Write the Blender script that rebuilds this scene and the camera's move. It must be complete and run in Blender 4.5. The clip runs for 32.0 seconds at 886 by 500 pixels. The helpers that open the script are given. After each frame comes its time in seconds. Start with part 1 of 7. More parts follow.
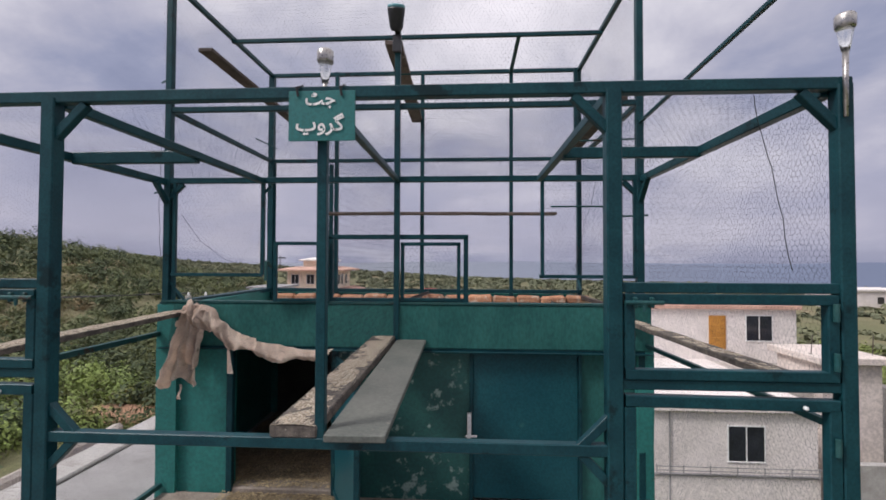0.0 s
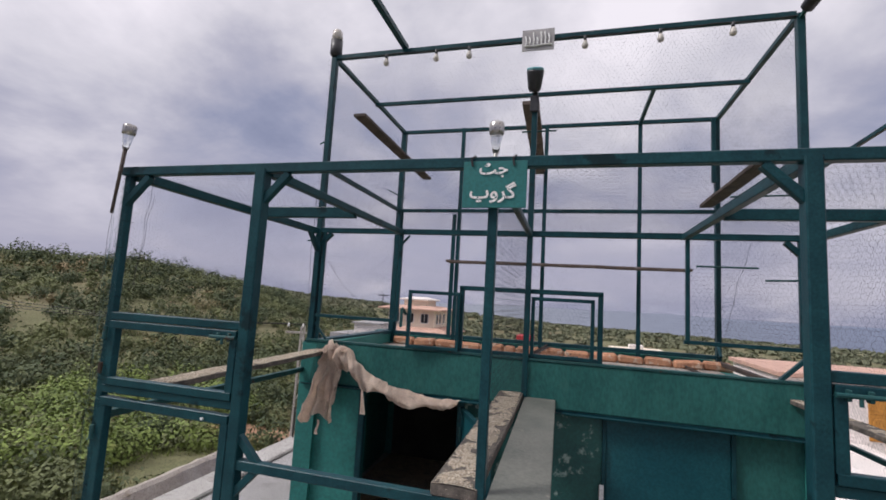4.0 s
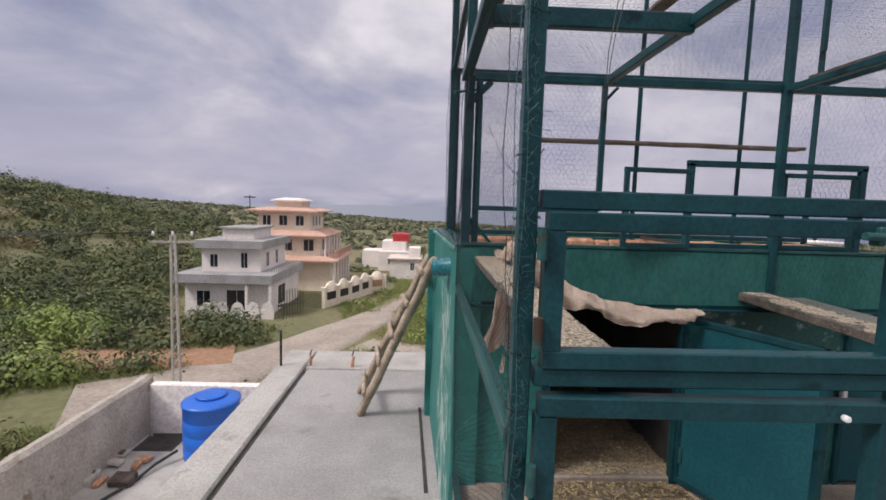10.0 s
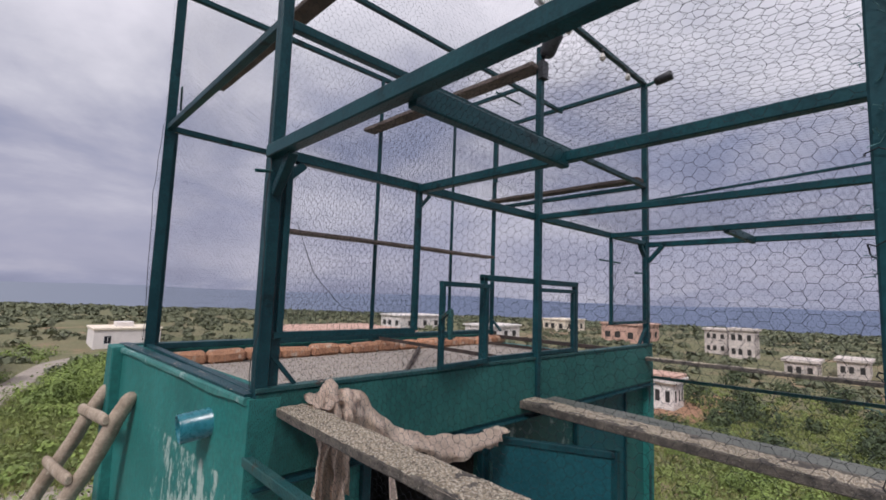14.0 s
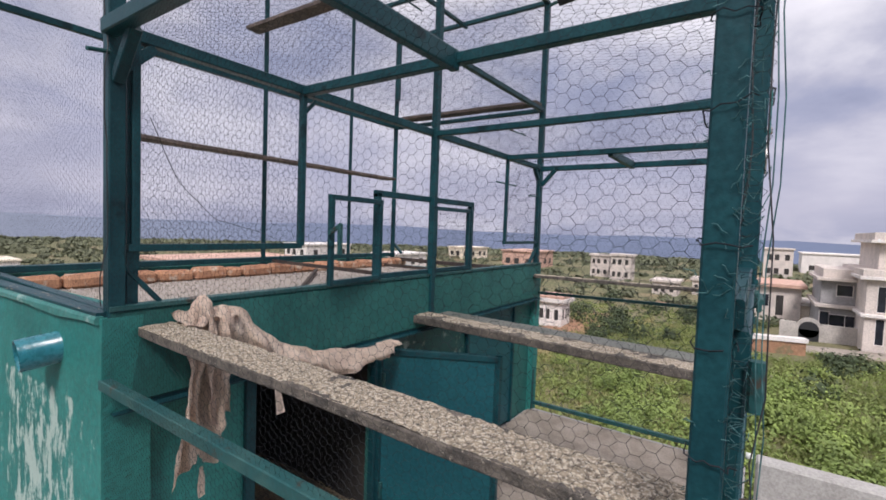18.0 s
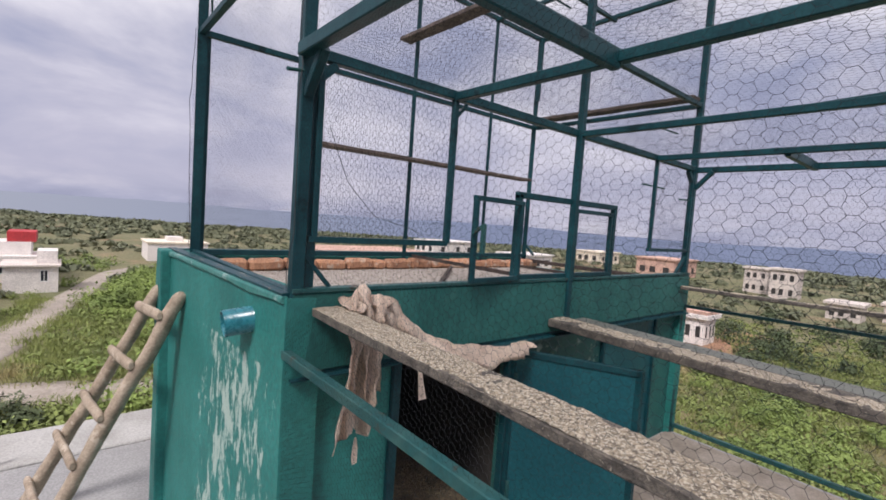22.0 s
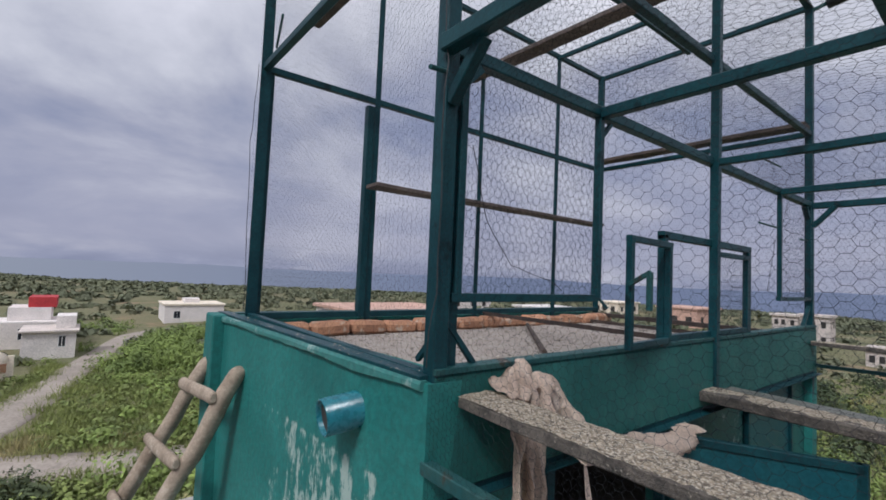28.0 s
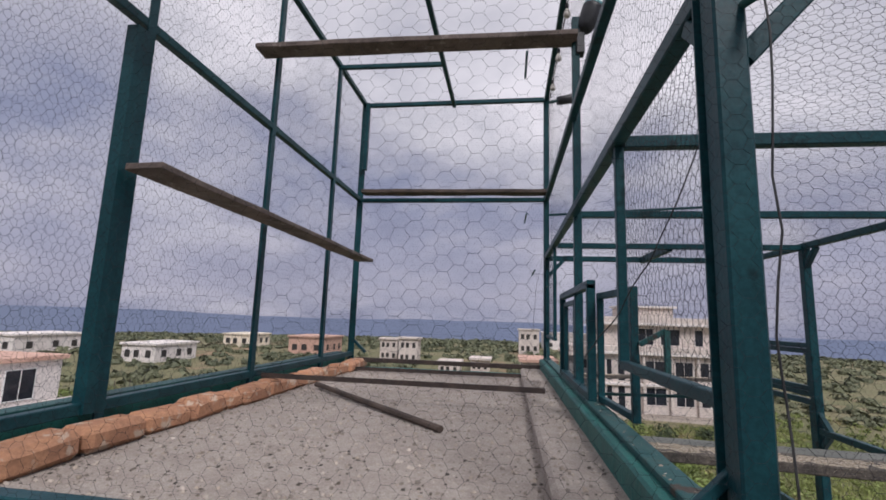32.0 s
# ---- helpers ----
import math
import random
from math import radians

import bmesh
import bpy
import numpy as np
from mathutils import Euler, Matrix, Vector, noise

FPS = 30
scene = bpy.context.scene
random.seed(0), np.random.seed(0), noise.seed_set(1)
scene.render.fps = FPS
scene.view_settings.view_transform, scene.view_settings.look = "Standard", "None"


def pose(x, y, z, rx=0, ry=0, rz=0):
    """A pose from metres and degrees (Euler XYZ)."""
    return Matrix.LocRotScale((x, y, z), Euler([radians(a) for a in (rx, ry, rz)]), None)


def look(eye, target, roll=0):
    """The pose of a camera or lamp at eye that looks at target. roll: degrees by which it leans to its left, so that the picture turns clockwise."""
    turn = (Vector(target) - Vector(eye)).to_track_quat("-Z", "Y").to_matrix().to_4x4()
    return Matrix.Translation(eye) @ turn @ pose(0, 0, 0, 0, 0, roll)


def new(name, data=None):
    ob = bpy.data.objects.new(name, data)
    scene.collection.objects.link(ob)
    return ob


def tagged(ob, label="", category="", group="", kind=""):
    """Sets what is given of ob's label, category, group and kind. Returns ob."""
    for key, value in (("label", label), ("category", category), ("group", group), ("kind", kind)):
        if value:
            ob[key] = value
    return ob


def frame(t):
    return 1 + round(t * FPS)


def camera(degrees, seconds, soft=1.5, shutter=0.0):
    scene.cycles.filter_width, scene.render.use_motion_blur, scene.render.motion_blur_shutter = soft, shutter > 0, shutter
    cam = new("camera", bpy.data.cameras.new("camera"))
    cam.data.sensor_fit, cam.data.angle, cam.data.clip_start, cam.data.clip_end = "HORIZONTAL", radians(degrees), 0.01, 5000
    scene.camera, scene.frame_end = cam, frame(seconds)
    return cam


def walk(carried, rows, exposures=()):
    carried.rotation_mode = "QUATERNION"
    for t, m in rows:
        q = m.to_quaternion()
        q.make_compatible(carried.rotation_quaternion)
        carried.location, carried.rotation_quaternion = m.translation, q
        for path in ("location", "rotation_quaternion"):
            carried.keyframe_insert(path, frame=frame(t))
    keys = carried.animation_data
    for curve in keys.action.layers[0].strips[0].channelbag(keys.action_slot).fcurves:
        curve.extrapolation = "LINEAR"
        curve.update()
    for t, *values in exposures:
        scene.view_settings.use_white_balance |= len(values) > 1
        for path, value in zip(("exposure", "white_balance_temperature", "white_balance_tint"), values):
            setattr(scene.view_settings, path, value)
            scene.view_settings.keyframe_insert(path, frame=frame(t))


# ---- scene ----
cam = camera(88.2, 32.0, 1.7)
PATH = [
    (0, (-0.176, -0.101, 1.504), (-0.293, 1.895, 1.552), 0.2),
    (0.5, (-0.116, -0.133, 1.527), (-0.386, 1.848, 1.536), 1.9),
    (1, (-0.216, -0.152, 1.498), (-0.630, 1.804, 1.484), 2.3),
    (1.5, (-0.391, -0.168, 1.486), (-0.922, 1.760, 1.446), 2.1),
    (2, (-0.474, -0.160, 1.475), (-1.083, 1.745, 1.443), 2.5),
    (2.5, (-0.509, -0.178, 1.479), (-1.142, 1.719, 1.512), 3.0),
    (3, (-0.524, -0.150, 1.576), (-1.127, 1.754, 1.685), 2.6),
    (3.5, (-0.429, -0.174, 1.577), (-1.018, 1.725, 1.796), 3.4),
    (5.5, (-0.348, -0.053, 1.498), (-0.561, 1.928, 1.671), 1.4),
    (6, (-0.313, -0.007, 1.502), (-0.437, 1.987, 1.597), 1.1),
    (6.5, (-0.280, 0.014, 1.497), (-0.375, 2.011, 1.552), 1.0),
    (7, (-0.349, 0.027, 1.486), (-0.469, 2.023, 1.524), 1.1),
    (7.5, (-0.538, 0.002, 1.446), (-0.752, 1.990, 1.506), 1.6),
    (8, (-0.886, 0.061, 1.477), (-1.135, 2.045, 1.452), 2.3),
    (8.5, (-1.297, 0.197, 1.425), (-1.560, 2.179, 1.348), 2.6),
    (9, (-1.692, 0.296, 1.408), (-1.949, 2.276, 1.290), 2.1),
    (9.5, (-2.047, 0.424, 1.394), (-2.186, 2.414, 1.250), 1.3),
    (10, (-2.336, 0.575, 1.412), (-2.263, 2.565, 1.222), 1.7),
    (10.5, (-2.566, 0.878, 1.420), (-2.142, 2.824, 1.247), 1.9),
    (11, (-2.625, 1.132, 1.468), (-1.888, 2.984, 1.311), 2.3),
    (11.5, (-2.674, 1.293, 1.51), (-1.647, 3.005, 1.387), 2.5),
    (12, (-2.745, 1.303, 1.536), (-1.591, 2.936, 1.488), 2.5),
    (12.5, (-2.769, 1.299, 1.54), (-1.522, 2.862, 1.583), 2.6),
    (13, (-2.774, 1.296, 1.546), (-1.472, 2.811, 1.658), 2.5),
    (13.5, (-2.781, 1.293, 1.552), (-1.441, 2.768, 1.721), 2.3),
    (14, (-2.778, 1.286, 1.56), (-1.403, 2.725, 1.758), 2.0),
    (14.5, (-2.772, 1.285, 1.558), (-1.338, 2.671, 1.717), 2.0),
    (15, (-2.737, 1.284, 1.541), (-1.229, 2.596, 1.61), 2.0),
    (15.5, (-2.702, 1.273, 1.518), (-1.121, 2.497, 1.503), 1.9),
    (17.5, (-2.685, 1.265, 1.51), (-1.019, 2.371, 1.446), 2.2),
    (18, (-2.691, 1.268, 1.502), (-1.046, 2.401, 1.405), 2.1),
    (18.5, (-2.7, 1.278, 1.483), (-1.098, 2.464, 1.317), 2.5),
    (19, (-2.699, 1.289, 1.458), (-1.16, 2.543, 1.213), 2.7),
    (19.5, (-2.698, 1.277, 1.456), (-1.219, 2.593, 1.169), 3.0),
    (20, (-2.69, 1.283, 1.465), (-1.273, 2.669, 1.198), 3.3),
    (20.5, (-2.707, 1.291, 1.501), (-1.354, 2.746, 1.276), 3.5),
    (21, (-2.724, 1.295, 1.507), (-1.417, 2.799, 1.333), 3.6),
    (21.5, (-2.736, 1.298, 1.508), (-1.453, 2.825, 1.362), 3.9),
    (22, (-2.754, 1.304, 1.503), (-1.473, 2.835, 1.377), 4.1),
    (22.5, (-2.764, 1.303, 1.507), (-1.464, 2.82, 1.393), 4.4),
    (23, (-2.758, 1.307, 1.51), (-1.41, 2.781, 1.416), 4.5),
    (23.5, (-2.748, 1.316, 1.505), (-1.355, 2.75, 1.466), 4.6),
    (24, (-2.77, 1.328, 1.516), (-1.365, 2.75, 1.574), 4.8),
    (24.5, (-2.784, 1.309, 1.554), (-1.394, 2.736, 1.732), 4.8),
    (26.5, (-2.803, 1.284, 1.541), (-1.464, 2.727, 1.898), 4.2),
    (27, (-2.829, 1.376, 1.5), (-1.545, 2.885, 1.773), 3.4),
    (27.5, (-2.795, 1.646, 1.482), (-1.574, 3.22, 1.656), 2.9),
    (28, (-2.819, 1.912, 1.464), (-1.59, 3.486, 1.572), 2.5),
    (28.5, (-2.88, 2.226, 1.468), (-1.569, 3.734, 1.549), 2.7),
    (29, (-2.845, 2.514, 1.461), (-1.361, 3.853, 1.518), 2.4),
    (29.5, (-2.772, 2.722, 1.456), (-1.106, 3.827, 1.504), 2.4),
    (30, (-2.775, 2.888, 1.482), (-0.951, 3.708, 1.517), 2.3),
    (30.5, (-2.754, 2.953, 1.478), (-0.863, 3.601, 1.555), 2.0),
    (31, (-2.771, 3.039, 1.49), (-0.832, 3.509, 1.632), 2.0),
    (31.5, (-2.782, 3.075, 1.497), (-0.827, 3.431, 1.723), 1.9),
    (32, (-2.79, 3.077, 1.511), (-0.833, 3.361, 1.811), 1.9),
]
walk(cam, [(t, look(eye, target, roll)) for t, eye, target, roll in PATH],
     exposures=((0.0, 0.0, 6250, 16), (2.0, -0.1, 6250, 16), (6.0, 0.0, 6250, 16), (9.0, 0.05, 6300, 16), (10.0, 0.05, 6450, 16), (12.0, 0.0, 6250, 16), (14.0, -0.15, 6100, 16), (15.0, -0.1, 6100, 16), (18.0, 0.2, 6200, 16), (20.0, 0.35, 6250, 16), (22.0, 0.2, 6250, 16), (24.0, 0.05, 6150, 16), (26.5, -0.45, 5850, 16), (27.0, -0.45, 5800, 12), (28.0, -0.25, 5850, 12), (29.0, -0.2, 5950, 16), (30.0, -0.1, 6150, 16), (32.0, -0.22, 6150, 16)))

# ---------- world, sun ----------
SUN_AZ, SUN_EL = 243.0, 48.0      # degrees: clockwise from +y, above the horizon
world = bpy.data.worlds.new("overcast_sky")
scene.world = world
world.use_nodes = True
wt = world.node_tree
wt.nodes.clear()


def wnode(kind, **props):
    n = wt.nodes.new(kind)
    for k, v in props.items():
        n.inputs[k].default_value = v
    return n


def wlink(a, b):
    wt.links.new(a, b)


def wmath(op, a, b=None):
    n = wt.nodes.new("ShaderNodeMath")
    n.operation = op
    for i, v in enumerate((a, b)):
        if v is None:
            continue
        if isinstance(v, (int, float)):
            n.inputs[i].default_value = v
        else:
            wlink(v, n.inputs[i])
    return n.outputs[0]


wco = wt.nodes.new("ShaderNodeTexCoord")
wsep = wt.nodes.new("ShaderNodeSeparateXYZ")
wlink(wco.outputs["Generated"], wsep.inputs[0])
up = wmath("MAXIMUM", wsep.outputs[2], 0.0)
lift = wmath("ADD", up, 0.30)
wcomb = wt.nodes.new("ShaderNodeCombineXYZ")
wlink(wmath("DIVIDE", wsep.outputs[0], lift), wcomb.inputs[0])
wlink(wmath("DIVIDE", wsep.outputs[1], lift), wcomb.inputs[1])
wn1 = wnode("ShaderNodeTexNoise", Scale=1.25, Detail=8.0, Roughness=0.55, Distortion=0.25)
wn2 = wnode("ShaderNodeTexNoise", Scale=0.42, Detail=3.0, Roughness=0.5)
wlink(wcomb.outputs[0], wn1.inputs["Vector"])
wlink(wcomb.outputs[0], wn2.inputs["Vector"])
dens = wmath("ADD", wmath("MULTIPLY", wn1.outputs["Fac"], 0.85), wmath("MULTIPLY", wn2.outputs["Fac"], 0.40))
# clouds are heavier low down and thin out overhead
dens = wmath("ADD", wmath("SUBTRACT", dens, 0.200), wmath("MULTIPLY", up, 0.47))
# thinner, brighter cloud towards the north-east
dens = wmath("ADD", dens, wmath("ADD", wmath("MULTIPLY", wsep.outputs[0], 0.035), wmath("MULTIPLY", wsep.outputs[1], 0.06)))
dens = wmath("SUBTRACT", dens, 0.03)
wramp = wt.nodes.new("ShaderNodeValToRGB")
cr = wramp.color_ramp
cr.elements[0].position, cr.elements[0].color = 0.38, (0.235, 0.265, 0.38, 1)
cr.elements[1].position, cr.elements[1].color = 0.74, (1.0, 0.96, 0.97, 1)
for place, tone in ((0.47, (0.335, 0.36, 0.475, 1)), (0.55, (0.50, 0.50, 0.575, 1)), (0.63, (0.73, 0.715, 0.745, 1))):
    cr.elements.new(place).color = tone
wlink(dens, wramp.inputs[0])
# pale lilac band a little above the horizon
wband = wt.nodes.new("ShaderNodeValToRGB")
br = wband.color_ramp
br.elements[0].position, br.elements[0].color = 0.0, (0.35, 0.35, 0.35, 1)
br.elements[1].position, br.elements[1].color = 0.30, (0, 0, 0, 1)
br.elements.new(0.055).color = (0.75, 0.75, 0.75, 1)
br.elements.new(0.13).color = (0.55, 0.55, 0.55, 1)
wlink(up, wband.inputs[0])
wmix = wt.nodes.new("ShaderNodeMixRGB")
wlink(wband.outputs[0], wmix.inputs[0])
wlink(wramp.outputs[0], wmix.inputs[1])
wmix.inputs[2].default_value = (0.50, 0.485, 0.57, 1)
sky = wt.nodes.new("ShaderNodeTexSky")
sky.sky_type = "NISHITA"
sky.sun_disc = False
sky.sun_elevation, sky.sun_rotation = radians(SUN_EL), radians(SUN_AZ)
bg_sky = wnode("ShaderNodeBackground", Strength=0.05)
wlink(sky.outputs[0], bg_sky.inputs[0])
bg_cloud = wnode("ShaderNodeBackground", Strength=1.0)
wlink(wmix.outputs[0], bg_cloud.inputs[0])
wsh = wt.nodes.new("ShaderNodeMixShader")
wsh.inputs[0].default_value = 0.93
wlink(bg_sky.outputs[0], wsh.inputs[1])
wlink(bg_cloud.outputs[0], wsh.inputs[2])
wout = wt.nodes.new("ShaderNodeOutputWorld")
wlink(wsh.outputs[0], wout.inputs[0])

sun = new("sun", bpy.data.lights.new("sun", "SUN"))
sun.data.energy, sun.data.angle, sun.data.color = 2.8, radians(14), (1.0, 0.96, 0.9)
az, el = radians(SUN_AZ), radians(SUN_EL)
sun.matrix_basis = look((math.sin(az) * math.cos(el) * 30, math.cos(az) * math.cos(el) * 30, math.sin(el) * 30), (0, 0, 0))


# ---------- materials ----------
def material(name, base, second=None, scale=8.0, rough=0.7, metal=0.0, bump=0.25, fine=60.0, spread=0.35, third=None, third_at=0.62,
             third_scale=3.0, piece=0.0, stretch=(1, 1, 1), bump_dist=0.004, detail=6.0, third_soft=0.06, patch=None):
    """Two-tone noise over the object's place, finer grain, optional worn third tone with its own shape, optional change per piece."""
    m = bpy.data.materials.new(name)
    m.use_nodes = True
    nt = m.node_tree
    bs = nt.nodes["Principled BSDF"]
    second = second or tuple(c * (1 - spread) for c in base)
    co = nt.nodes.new("ShaderNodeNewGeometry")
    mp = nt.nodes.new("ShaderNodeMapping")
    mp.inputs["Scale"].default_value = stretch
    nt.links.new(co.outputs["Position"], mp.inputs["Vector"])

    def noisy(s, d=detail, r=0.6):
        n = nt.nodes.new("ShaderNodeTexNoise")
        n.inputs["Scale"].default_value, n.inputs["Detail"].default_value, n.inputs["Roughness"].default_value = s, d, r
        nt.links.new(mp.outputs[0], n.inputs["Vector"])
        return n.outputs["Fac"]

    def mix(f, a, b):
        n = nt.nodes.new("ShaderNodeMixRGB")
        for i, v in enumerate((f, a, b)):
            if isinstance(v, tuple):
                n.inputs[i].default_value = (*v, 1)
            elif isinstance(v, float):
                n.inputs[i].default_value = v
            else:
                nt.links.new(v, n.inputs[i])
        return n.outputs[0]

    def ramp(v, a, b):
        n = nt.nodes.new("ShaderNodeMapRange")
        n.interpolation_type = "SMOOTHSTEP"
        n.inputs[1].default_value, n.inputs[2].default_value = a, b
        nt.links.new(v, n.inputs[0])
        return n.outputs[0]

    coarse, grain = noisy(scale), noisy(fine, 4.0)
    col = mix(ramp(coarse, 0.35, 0.68), base, second)
    g = mix(ramp(grain, 0.3, 0.7), (0.82, 0.82, 0.82), (1.15, 1.15, 1.15))
    mul = nt.nodes.new("ShaderNodeMixRGB")
    mul.blend_type, mul.inputs[0].default_value = "MULTIPLY", 1.0
    nt.links.new(col, mul.inputs[1])
    nt.links.new(g, mul.inputs[2])
    col = mul.outputs[0]
    if third:
        col = mix(ramp(noisy(third_scale, 8.0, 0.65), third_at, third_at + third_soft), col, third)
    if patch:
        # flaked runs: long upright shapes inside a soft-edged region of the wall
        cy, wy, z_top, colour = patch
        sp = nt.nodes.new("ShaderNodeSeparateXYZ")
        nt.links.new(co.outputs["Position"], sp.inputs[0])
        mp2 = nt.nodes.new("ShaderNodeMapping")
        mp2.inputs["Scale"].default_value = (1.0, 1.0, 0.36)
        nt.links.new(co.outputs["Position"], mp2.inputs["Vector"])
        pn = nt.nodes.new("ShaderNodeTexNoise")
        pn.inputs["Scale"].default_value, pn.inputs["Detail"].default_value, pn.inputs["Roughness"].default_value = 15.0, 9.0, 0.72
        nt.links.new(mp2.outputs[0], pn.inputs["Vector"])

        def calc(op, a, b):
            n = nt.nodes.new("ShaderNodeMath")
            n.operation = op
            for i, v in enumerate((a, b)):
                if isinstance(v, (int, float)):
                    n.inputs[i].default_value = v
                else:
                    nt.links.new(v, n.inputs[i])
            return n.outputs[0]

        off = calc("DIVIDE", calc("ABSOLUTE", calc("SUBTRACT", sp.outputs[1], cy), 0.0), wy)
        high = calc("MULTIPLY", calc("MAXIMUM", calc("SUBTRACT", sp.outputs[2], z_top), 0.0), 6.0)
        lvl = calc("SUBTRACT", calc("SUBTRACT", pn.outputs["Fac"], calc("MULTIPLY", calc("POWER", off, 2.0), 0.12)), high)
        col = mix(ramp(lvl, 0.475, 0.55), col, colour)
    if piece:
        oi = nt.nodes.new("ShaderNodeObjectInfo")
        gi = nt.nodes.new("ShaderNodeNewGeometry")
        ad = nt.nodes.new("ShaderNodeMath")
        ad.operation = "ADD"
        nt.links.new(oi.outputs["Random"], ad.inputs[0])
        nt.links.new(gi.outputs["Random Per Island"], ad.inputs[1])
        fr = nt.nodes.new("ShaderNodeMath")
        fr.operation = "FRACT"
        nt.links.new(ad.outputs[0], fr.inputs[0])
        mr = nt.nodes.new("ShaderNodeMapRange")
        mr.inputs[3].default_value, mr.inputs[4].default_value = 1 - piece, 1 + piece
        nt.links.new(fr.outputs[0], mr.inputs[0])
        hs = nt.nodes.new("ShaderNodeHueSaturation")
        nt.links.new(mr.outputs[0], hs.inputs["Value"])
        nt.links.new(col, hs.inputs["Color"])
        col = hs.outputs[0]
    nt.links.new(col, bs.inputs["Base Color"])
    bs.inputs["Metallic"].default_value = metal
    rr = nt.nodes.new("ShaderNodeMapRange")
    rr.inputs[3].default_value, rr.inputs[4].default_value = max(0.02, rough - 0.12), min(1.0, rough + 0.12)
    nt.links.new(grain, rr.inputs[0])
    nt.links.new(rr.outputs[0], bs.inputs["Roughness"])
    if bump:
        bp = nt.nodes.new("ShaderNodeBump")
        bp.inputs["Strength"].default_value, bp.inputs["Distance"].default_value = bump, bump_dist
        ad = nt.nodes.new("ShaderNodeMath")
        ad.operation = "ADD"
        nt.links.new(coarse, ad.inputs[0])
        nt.links.new(grain, ad.inputs[1])
        nt.links.new(ad.outputs[0], bp.inputs["Height"])
        nt.links.new(bp.outputs[0], bs.inputs["Normal"])
    return m


STEEL = material("green_painted_steel", (0.006, 0.040, 0.050), (0.010, 0.058, 0.068), 9, 0.42, 0.0, 0.3, 120, third=(0.004, 0.02, 0.024), third_at=0.60, third_scale=5, bump_dist=0.002)
STEEL_OLD = material("weathered_green_steel", (0.012, 0.07, 0.072), (0.03, 0.09, 0.085), 14, 0.55, 0.0, 0.4, 90, third=(0.05, 0.035, 0.025), third_at=0.6, third_scale=9, bump_dist=0.003)
PLASTER = material("green_painted_plaster", (0.014, 0.15, 0.132), (0.024, 0.19, 0.168), 3.2, 0.62, 0.0, 0.5, 45, third=(0.01, 0.105, 0.098), third_at=0.57, third_scale=2.2, bump_dist=0.006, third_soft=0.2)
PLASTER_WEST = material("flaking_green_plaster", (0.014, 0.15, 0.132), (0.024, 0.19, 0.168), 3.2, 0.62, 0.0, 0.5, 45, third=(0.01, 0.105, 0.098), third_at=0.57, third_scale=2.2, bump_dist=0.006, third_soft=0.2, patch=(3.22, 0.46, 0.94, (0.34, 0.44, 0.39)))
PLASTER_DARK = material("dark_green_fascia_paint", (0.016, 0.1, 0.09), (0.027, 0.135, 0.12), 5.0, 0.55, 0.0, 0.45, 60, third=(0.035, 0.135, 0.12), third_at=0.58, third_scale=9, bump_dist=0.005, third_soft=0.16, stretch=(1, 1, 0.5))
LIP = material("worn_pale_green_lip", (0.035, 0.17, 0.15), (0.06, 0.2, 0.18), 6, 0.6, 0.0, 0.5, 50, third=(0.28, 0.38, 0.35), third_at=0.56, third_scale=14, bump_dist=0.005, third_soft=0.1)
SHEET = material("green_sheet_metal_door", (0.007, 0.068, 0.086), (0.011, 0.084, 0.1), 2.5, 0.4, 0.0, 0.25, 70, third=(0.03, 0.12, 0.12), third_at=0.64, third_scale=5, bump_dist=0.002, third_soft=0.1)
SCUFFED = material("scuffed_green_panel", (0.014, 0.085, 0.078), (0.022, 0.115, 0.1), 3.5, 0.55, 0.0, 0.45, 50, third=(0.26, 0.36, 0.32), third_at=0.56, third_scale=8, bump_dist=0.005, third_soft=0.07)
PIPE = material("glossy_teal_pipe", (0.01, 0.13, 0.165), (0.015, 0.16, 0.19), 14, 0.28, 0.0, 0.3, 60, third=(0.45, 0.55, 0.55), third_at=0.68, third_scale=24, bump_dist=0.002)
MORTAR = material("rough_earthy_mortar", (0.44, 0.4, 0.35), (0.35, 0.31, 0.265), 2.5, 0.95, 0.0, 0.9, 22, third=(0.2, 0.16, 0.115), third_at=0.58, third_scale=3, bump_dist=0.03, third_soft=0.12)
CRUST = material("pale_dropping_crust", (0.56, 0.46, 0.33), (0.15, 0.12, 0.09), 95, 0.95, 0.0, 1.0, 320, third=(0.80, 0.72, 0.58), third_at=0.52, third_scale=170, bump_dist=0.01, third_soft=0.05)
WOOD_OLD = material("weathered_grey_plank", (0.15, 0.128, 0.105), (0.06, 0.053, 0.046), 22, 0.85, 0.0, 0.9, 110, third=(0.40, 0.35, 0.28), third_at=0.62, third_scale=120, bump_dist=0.008, third_soft=0.04)
WOOD_DARK = material("dark_plank", (0.095, 0.07, 0.055), (0.05, 0.037, 0.03), 9, 0.8, 0.0, 0.6, 60, stretch=(1, 1, 3))
WOOD_RED = material("brown_perch_plank", (0.15, 0.115, 0.098), (0.085, 0.064, 0.054), 8, 0.8, 0.0, 0.6, 60, third=(0.25, 0.21, 0.185), third_at=0.6, third_scale=14)
WOOD_LADDER = material("sun_bleached_ladder_wood", (0.40, 0.32, 0.24), (0.25, 0.19, 0.135), 9, 0.85, 0.0, 0.7, 70, third=(0.48, 0.4, 0.31), third_at=0.58, third_scale=12)
